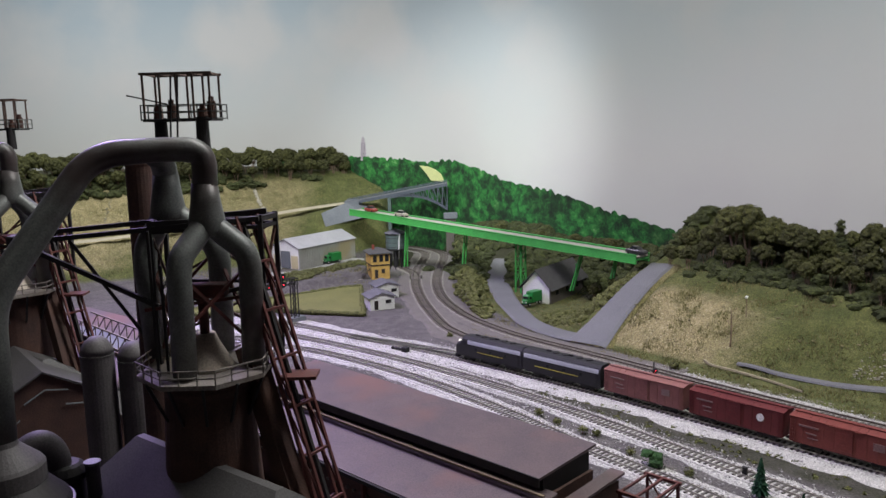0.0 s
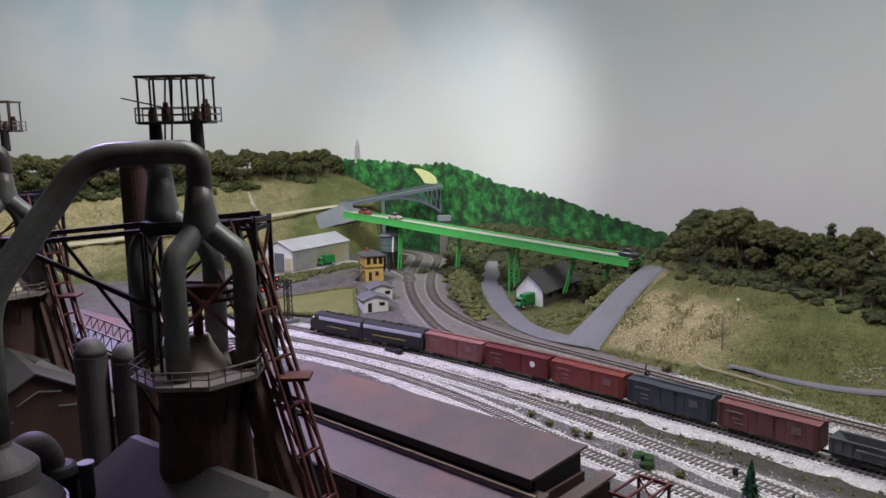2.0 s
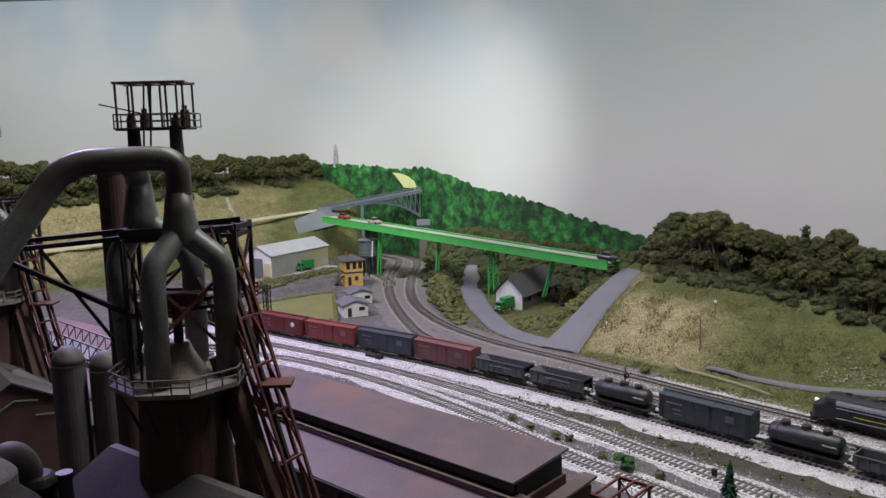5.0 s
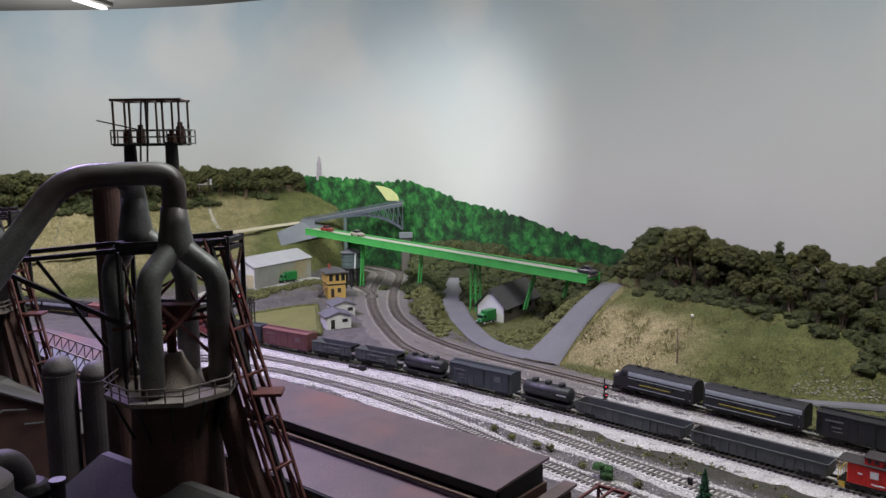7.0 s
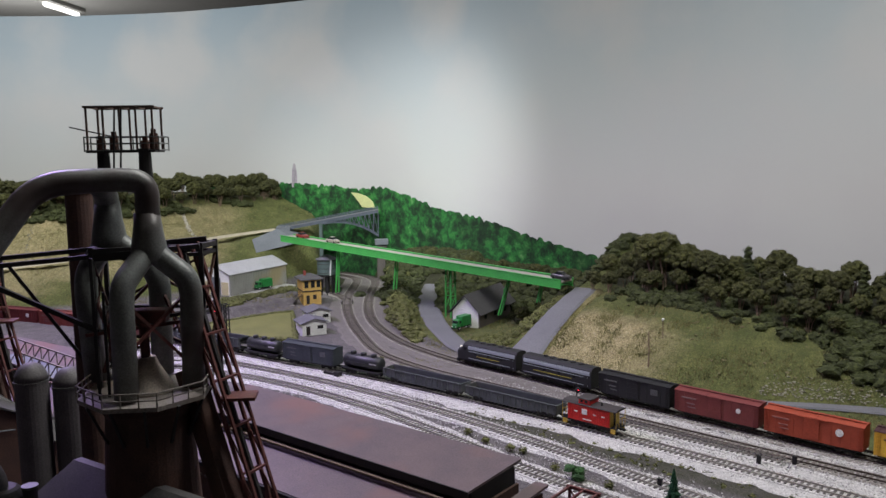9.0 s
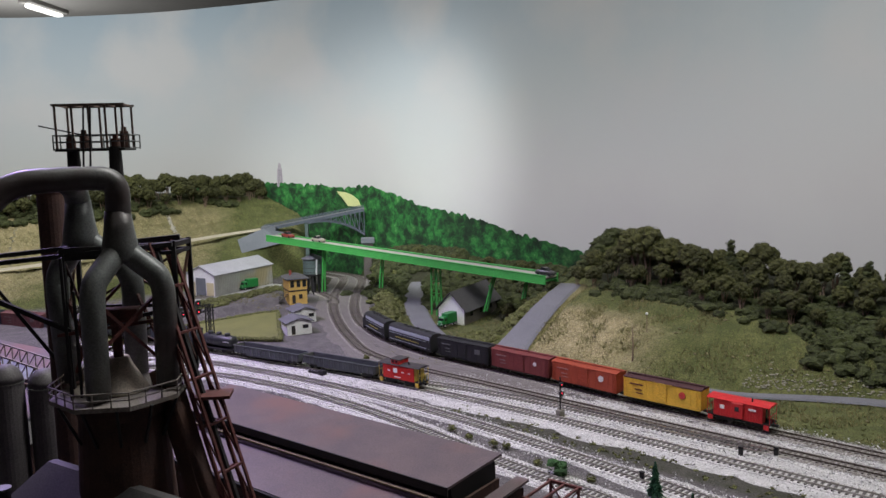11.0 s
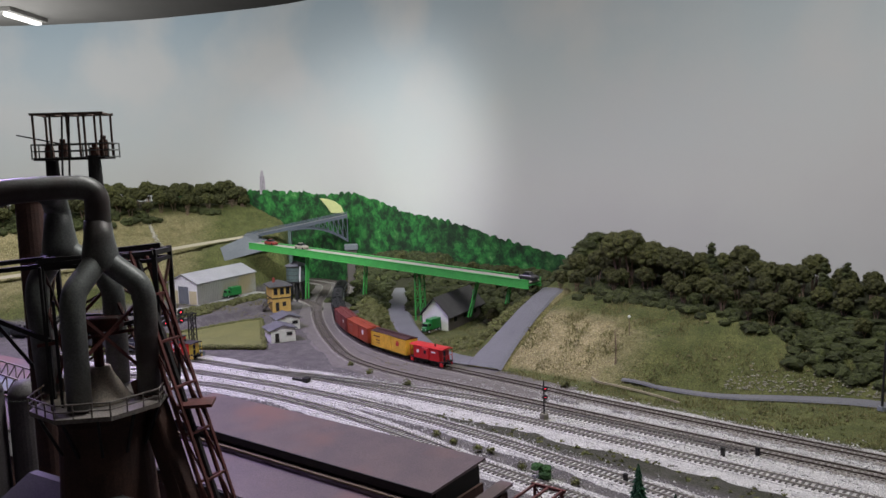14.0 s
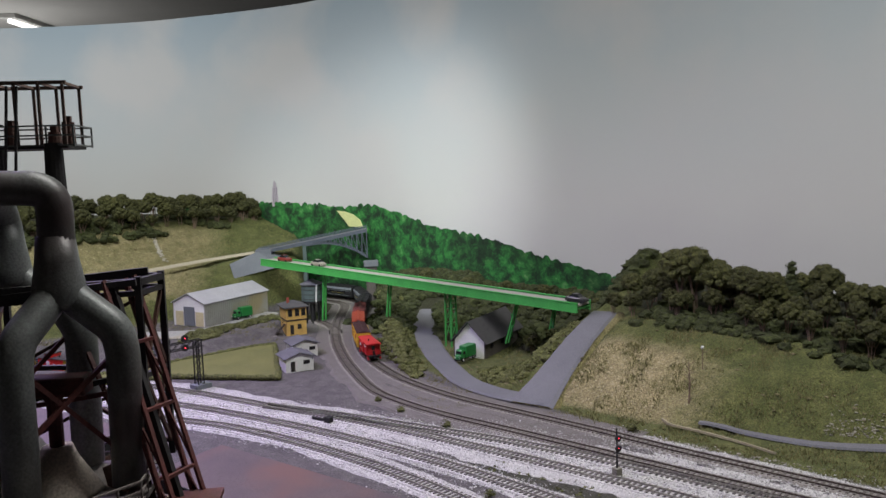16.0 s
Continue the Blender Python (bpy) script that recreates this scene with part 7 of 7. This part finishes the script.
def plant():
    rnd = random.Random(5)
    kinds = [tree(0.100, 0.066, 11, 0.38), tree(0.086, 0.070, 12, 0.36), tree(0.078, 0.056, 9, 0.40), tree(0.092, 0.060, 10, 0.44), tree(0.070, 0.060, 10, 0.32), tree(0.062, 0.050, 8, 0.34)]
    big = tree(0.132, 0.078, 14, 0.50, label="tall dark olive model tree standing above the others")
    fir = thing("conifer", "dark narrow conifer on the ridge", "tree", "ridge conifers")
    part("trunk", cone(B(), (0, 0, -0.01), (0, 0, 0.06), 0.0016, 0.0010, 7), BARK, fir)
    bm = B()
    for k in range(16):
        z = 0.022 + 0.0042 * k
        w = 0.0115 * (1 - 0.55 * k / 16)
        q = Vector((random.uniform(-0.004, 0.004), random.uniform(-0.004, 0.004), z))
        blob(bm, q, w, 1, 0.7, 0.5, k * 2.3)
        flakes(bm, q, w, 60, 0.0014)
    part("needles", bm, FOLIAGE_DARK, fir)
    used = set()

    def put(ob, x, y, z, k):
        m = pose(x, y, z, rnd.uniform(-4, 4), rnd.uniform(-4, 4), rnd.uniform(0, 360)) @ Matrix.Diagonal((k, k, k, 1))
        if ob not in used:
            used.add(ob)
            ob.matrix_basis = m
            return
        c = copy_thing(ob, m)
        c.scale = (k, k, k)

    # the wooded ridge above the right-hand slope
    for row, (n0, sp, k0) in enumerate(((1.615, 0.050, 0.80), (1.670, 0.048, 0.88), (1.735, 0.050, 0.98), (1.80, 0.052, 1.04))):
        s = -1.03 + 0.02 * row
        while s < 1.05:
            if not (row == 0 and rnd.random() < 0.25):
                n = n0 + rnd.uniform(-0.022, 0.022) + 0.05 * float(smooth(-0.8, 0.2, s))
                p = sn(s, n)
                dip = 0.92 - 0.20 * float(smooth(-0.55, -0.3, s))
                put(kinds[rnd.randrange(6)], p[0], p[1], float(height(*p)) - 0.008, k0 * rnd.uniform(0.78, 1.08) * dip)
            s += sp * rnd.uniform(0.75, 1.3)
    for x, y, k in ((0.668, 1.775, 1.08), (0.690, 1.755, 1.12), (0.71, 1.735, 0.92), (0.73, 1.72, 0.86), (0.755, 1.68, 0.86), (0.78, 1.66, 0.80)):
        put(big, x, y, float(height(x, y)) - 0.01, k)
    for s, n, k in ((-0.672, 1.72, 1.25), (-0.44, 1.72, 1.05), (-0.40, 1.74, 1.05)):
        p = sn(s, n)
        put(fir, p[0], p[1], float(height(*p)), k)
    # the far ridge on the left
    for row, (dy, sp) in enumerate(((0.62, 0.046), (0.69, 0.044), (0.76, 0.044), (0.83, 0.046))):
        x = -2.2
        while x < -0.37 - 0.02 * row:
            st = float(np.interp(x, [-1.6, -0.9, -0.6, -0.3], [2.15, 2.30, 2.52, 2.68]))
            y = min(st + dy + rnd.uniform(-0.02, 0.02), float(np.interp(x, WALL[:, 0], WALL[:, 1])) - 0.04)
            put(kinds[rnd.randrange(6)], x, y, float(height(x, y)) - 0.012, rnd.uniform(0.78, 1.02))
            x += sp * rnd.uniform(0.75, 1.25)
    # single trees near the ramp and behind the house
    for x, y, k in ((0.395, 2.02, 0.62), (0.455, 2.05, 0.7), (0.50, 1.97, 0.75), (0.30, 2.43, 0.8), (0.40, 2.36, 0.8), (0.48, 2.24, 0.85), (0.53, 2.14, 0.85), (0.20, 2.60, 0.7), (0.12, 2.68, 0.6), (0.57, 2.06, 0.9)):
        put(kinds[rnd.randrange(6)], x, y, float(height(x, y)) - 0.01, k)
    # yard plants
    pine = conifer(0.054, 0.026, PINE, "small green model pine beside the track", "yard pines")
    pine.matrix_basis = pose(0.382, 0.910, -0.004)
    copy_thing(pine, pose(0.405, 0.845, -0.004) @ Matrix.Diagonal((0.7, 0.7, 0.7, 1))).scale = (0.7, 0.7, 0.7)
    for x, y, r in ((0.277, 1.006, 0.0150), (0.203, 1.128, 0.007), (0.222, 1.118, 0.006), (0.315, 0.975, 0.006), (0.170, 1.165, 0.006), (0.147, 1.205, 0.007), (0.122, 1.510, 0.009), (0.010, 1.70, 0.006), (0.050, 1.62, 0.007), (0.43, 1.425, 0.010), (0.255, 1.045, 0.006)):
        b = thing("bush", "small green shrub growing beside the track", "bush", "yard bushes", at=pose(x, y, -0.004))
        bm = B()
        for k in range(9):
            blob(bm, (rnd.uniform(-0.6, 0.6) * r, rnd.uniform(-0.6, 0.6) * r, r * rnd.uniform(0.35, 1.1)), r * rnd.uniform(0.35, 0.55), 1, 0.8, 0.4, k * 2.0 + x)
        flakes(bm, (0, 0, r * 0.7), r, 160, 0.0014)
        part("leaves", bm, FOLIAGE_BRIGHT if r > 0.012 else HEDGE, b)
        part("stem", cone(B(), (0, 0, -0.004), (0, 0, r * 0.6), 0.0012, 0.0008, 6), BARK, b)
    d = thing("dead_tree", "bare reddish dead sapling on the slope", "tree", at=pose(0.548, 1.470, float(height(0.548, 1.470)) - 0.004))
    bm = B()
    tube(bm, [(0, 0, -0.01), (0.002, 0, 0.03), (0, 0, 0.07)], [0.0018, 0.0014, 0.0005], 6, 2)
    for k in range(14):
        z = 0.015 + 0.0037 * k
        a = 2.4 * k
        beam(bm, (0, 0, z), (0.011 * math.cos(a), 0.011 * math.sin(a), z + 0.009), 0.0006)
    part("branches", bm, BARK, d)


plant()


def scatter(name, label, category, material, places, rmin, rmax, sub, flat, twigs=0):
    """Low clumps strewn over the land, as one mesh."""
    base = B()
    bmesh.ops.create_icosphere(base, subdivisions=sub, radius=1)
    bv = np.array([v.co[:] for v in base.verts])
    bf = np.array([[v.index for v in f.verts] for f in base.faces])
    base.free()
    rng = np.random.default_rng(len(places))
    V, F, leaf = [], [], []
    for i, (x, y) in enumerate(places):
        r = rng.uniform(rmin, rmax)
        jit = 1 + rng.uniform(-0.28, 0.28, len(bv))
        z = float(height(x, y)) - 0.006
        V.append(bv * jit[:, None] * [r * rng.uniform(0.8, 1.5), r * rng.uniform(0.8, 1.5), r * flat] + [x, y, z + r * flat * 0.35])
        F.append(bf + i * len(bv))
        if twigs:
            d = rng.normal(size=(twigs, 3)) * [1, 1, 0.8]
            d /= np.linalg.norm(d, axis=1)[:, None]
            d[:, 2] = np.abs(d[:, 2])
            q = d * [r * 1.2, r * 1.2, r * flat * 1.1] * rng.uniform(0.9, 1.15, (twigs, 1)) + [x, y, z + r * flat * 0.35]
            leaf.append((q[:, None] + rng.normal(size=(twigs, 3, 3)) * 0.0013).reshape(-1, 3))
    me = bpy.data.meshes.new(name)
    base_n = sum(map(len, V))
    if leaf:
        V.append(np.concatenate(leaf))
        F.append(base_n + np.arange(len(V[-1])).reshape(-1, 3))
    me.from_pydata(np.concatenate(V).tolist(), [], np.concatenate(F).tolist())
    me.materials.append(material)
    return tagged(new(name, me), label, category, kind="stuff")


def clear(x, y, w=0.03):
    """True off the tracks and roads."""
    for ln in (LINE_A, LINE_B, LINE_C, LINE_E, LINE_F, LINE_H):
        if np.min(np.hypot(ln[::2, 0] - x, ln[::2, 1] - y)) < (w + 0.022 if y > 2.55 else w):
            return False
    for ln in ROADS:
        if np.min(np.hypot(ln[:, 0] - x, ln[:, 1] - y)) < 0.036:
            return False
    return not (-0.52 < x < -0.22 and 2.35 < y < 2.80) and not (0.19 < x < 0.40 and 1.93 < y < 2.22)


ROADS = [spline(p, 0.02) for p in ([(0.185, 2.50), (0.165, 2.38), (0.160, 2.22), (0.166, 2.05), (0.180, 1.92), (0.200, 1.80), (0.245, 1.705), (0.30, 1.645)], [(0.295, 1.605), (0.40, 1.718), (0.505, 1.828), (0.54, 1.87)], [(-1.7, 2.42), (-0.95, 2.60), (-0.66, 2.78), (-0.36, 2.90)], [(0.545, 1.422), (0.632, 1.346), (0.722, 1.284), (0.813, 1.252), (0.925, 1.198), (1.06, 1.08), (1.3, 0.83)])]
_r = random.Random(11)


def places(n, f):
    out = []
    tries = 0
    while len(out) < n and tries < n * 30:
        tries += 1
        p = f()
        if p is not None and clear(*p):
            out.append((float(p[0]), float(p[1])))
    return out


scatter("undergrowth", "dark olive scrub covering the wooded slope", "undergrowth", FOLIAGE_DARK, places(1500, lambda: (lambda s: sn(s, _r.triangular(float(np.interp(s, [-0.8, -0.5, -0.2, 0.2], [1.57, 1.55, 1.52, 1.55])), 1.80, 1.64)))(_r.uniform(-0.95, 1.0))) + places(700, lambda: (lambda s: sn(s, _r.uniform(float(np.interp(s, [-0.45, -0.3, 0.2, 1.0], [1.50, 1.515, 1.62, 1.74])), 1.68)))(_r.uniform(-0.45, 0.6))), 0.005, 0.015, 2, 0.75, 42)
scatter("undergrowth", "dark brown-green brush behind the house and under the bridge", "undergrowth", FOLIAGE_DARK, places(900, lambda: sn(_r.uniform(-2.1, -1.08), _r.uniform(1.62, 1.93))) + places(900, lambda: (lambda x: (x, float(np.interp(x, [-1.6, -0.9, -0.6, -0.3], [2.15, 2.30, 2.52, 2.68])) + _r.uniform(0.58, 0.72)))(_r.uniform(-1.8, -0.36))), 0.008, 0.018, 2, 0.8, 42)
scatter("undergrowth", "dark brush massed at the foot of the painted woods", "undergrowth", FOLIAGE_DARK, places(260, lambda: (lambda x: (x, float(np.interp(x, WALL[:, 0], WALL[:, 1])) - _r.uniform(0.03, 0.15)))(_r.uniform(0.07, 0.34))) + [p for p in [(lambda x: (x, float(np.interp(x, WALL[:, 0], WALL[:, 1])) - _r.uniform(0.014, 0.035)))(_r.uniform(-0.30, 0.08)) for _ in range(150)] if clear(*p, 0.028)], 0.012, 0.027, 3, 1.1, 90)
scatter("shrubs", "olive shrubs on the banks beside the loop and lane", "shrubs", HEDGE, places(330, lambda: (_r.gauss(0.078, 0.022), _r.uniform(1.86, 2.70))) + places(210, lambda: (_r.uniform(0.36, 0.46), _r.uniform(1.75, 2.06))) + places(130, lambda: (_r.uniform(0.24, 0.36), _r.uniform(1.72, 1.90))) + places(170, lambda: (lambda x: (x, 2.415 + 1.16 * (x + 0.37) + _r.uniform(-0.03, 0.012)))(_r.uniform(-0.62, -0.275))), 0.004, 0.010, 2, 0.8, 34)
scatter("shrubs", "row of olive shrubs between the apron and the siding", "shrubs", HEDGE, [(-0.475 + 0.205 * t + _r.gauss(0, 0.010), 2.350 + 0.238 * t + _r.gauss(0, 0.009)) for t in [_r.random() for _ in range(240)]], 0.005, 0.012, 2, 0.9, 34)
scatter("dry_scrub", "pale dry scrub and brush on the slopes", "scrub", DRYSCRUB, places(300, lambda: sn(_r.uniform(-0.95, 0.9), _r.uniform(1.36, 1.62))) + places(420, lambda: (_r.uniform(-1.5, -0.25), _r.uniform(2.45, 3.15))) + places(130, lambda: (_r.uniform(0.22, 0.45), _r.uniform(1.68, 2.0))), 0.0012, 0.0036, 1, 0.6)
scatter("grass_clumps", "small dark green clumps on turf beside the track", "grass", HEDGE, places(260, lambda: sn(_r.uniform(-0.75, 1.2), _r.uniform(1.25, 1.42))) + places(240, lambda: sn(_r.uniform(-0.9, 0.4), _r.uniform(0.98, 1.03))), 0.0012, 0.0034, 1, 0.5, 12)
scatter("rocks", "line of pale broken rock running down the hillside", "rocks", mat("pale_limestone", (0.52, 0.49, 0.42), 0.9, 0, (0.34, 0.31, 0.26), 70, 0.6, random_tint=0.25), [(-0.735 + 0.068 * t + _r.gauss(0, 0.0022 + 0.003 * t), 3.045 - 0.12 * t) for t in [_r.random() for _ in range(90)]], 0.0020, 0.0048, 1, 0.8)
scatter("rocks", "pale broken rock on the cuttings and slope foot", "rocks", ROCK, [(-0.735 + 0.068 * t + _r.gauss(0, 0.0025 + 0.004 * t), 3.045 - 0.12 * t) for t in [_r.random() for _ in range(170)]] + [(-1.186 + 0.025 * t + 0.07 * max(0, t - 0.5) ** 2 + _r.gauss(0, 0.003), 2.85 - 0.20 * t) for t in [_r.random() * 1.6 for _ in range(200)]] + [tuple(sn(s, float(np.interp(s, [-0.7, -0.3, 0.2], [1.35, 1.50, 1.59])) + abs(_r.gauss(0, 0.02)))) for s in [_r.uniform(-0.53, -0.24) for _ in range(330)]] + [tuple(sn(s, 1.255 + 0.10 * (s + 0.75) + _r.gauss(0, 0.003))) for s in [_r.uniform(-0.75, -0.42) for _ in range(60)]], 0.0011, 0.0029, 1, 0.6)


def blades(n):
    """Short tufts of straw and grass standing on the turf."""
    V, F = [], []
    i = 0
    while len(F) < n:
        if _r.random() < 0.62:
            x, y = sn(_r.uniform(-1.0, 1.1), _r.uniform(1.26, 1.62))
        elif _r.random() < 0.7:
            x, y = _r.uniform(-1.6, -0.2), _r.uniform(2.35, 3.2)
        else:
            x, y = _r.uniform(0.06, 0.46), _r.uniform(1.62, 2.4)
        if noise.noise((x * 16, y * 16, 0)) < -0.12:
            continue
        if i % 6 == 0 and not clear(x, y, 0.026):
            continue
        if np.min(np.hypot(ROADS[1][:, 0] - x, ROADS[1][:, 1] - y)) < 0.046:
            i += 1
            continue
        for _ in range(5):
            a = _r.uniform(0, 6.28)
            qx, qy = x + _r.gauss(0, 0.004), y + _r.gauss(0, 0.004)
            z = float(height(qx, qy)) - 0.007
            w, h = 0.0009, _r.uniform(0.003, 0.0075)
            k = len(V)
            V += [(qx - w * math.cos(a), qy - w * math.sin(a), z), (qx + w * math.cos(a), qy + w * math.sin(a), z), (qx + _r.gauss(0, 0.0015), qy + _r.gauss(0, 0.0015), z + h)]
            F.append((k, k + 1, k + 2))
        i += 1
    me = bpy.data.meshes.new("grass_tufts")
    me.from_pydata(V, [], F)
    me.materials.append(STRAW)
    tagged(new("grass_tufts", me), "short straw-coloured grass tufts on the slopes", "grass", kind="stuff")


blades(90000)


def stones(n):
    """Loose ballast stones along the yard tracks."""
    V, F = [], []
    lines = [l[(l[:, 1] > 0.35) & (l[:, 0] > -0.9)] for l in (LINE_A, LINE_C[235:], LINE_B[330:], LINE_E, LINE_F, LINE_D)]
    for _ in range(n):
        l = lines[_r.randrange(6)]
        p = l[_r.randrange(len(l))]
        x, y = p[0] + _r.gauss(0, 0.018), p[1] + _r.gauss(0, 0.018)
        s = _r.uniform(0.0007, 0.0015)
        k = len(V)
        z = -0.0042
        for _ in range(3):
            V.append((x + _r.gauss(0, s), y + _r.gauss(0, s), z))
        V.append((x + _r.gauss(0, s * 0.3), y + _r.gauss(0, s * 0.3), z + s * 1.5))
        F += [(k, k + 1, k + 3), (k + 1, k + 2, k + 3), (k + 2, k, k + 3)]
    me = bpy.data.meshes.new("ballast_stones")
    me.from_pydata(V, [], F)
    me.materials.append(mat("ballast_stone", (0.62, 0.61, 0.60), 0.95, 0, (0.30, 0.29, 0.29), 300, 0, random_tint=0.7))
    tagged(new("ballast_stones", me), "loose pale grey ballast stones", "gravel", kind="stuff")


stones(95000)


motions()
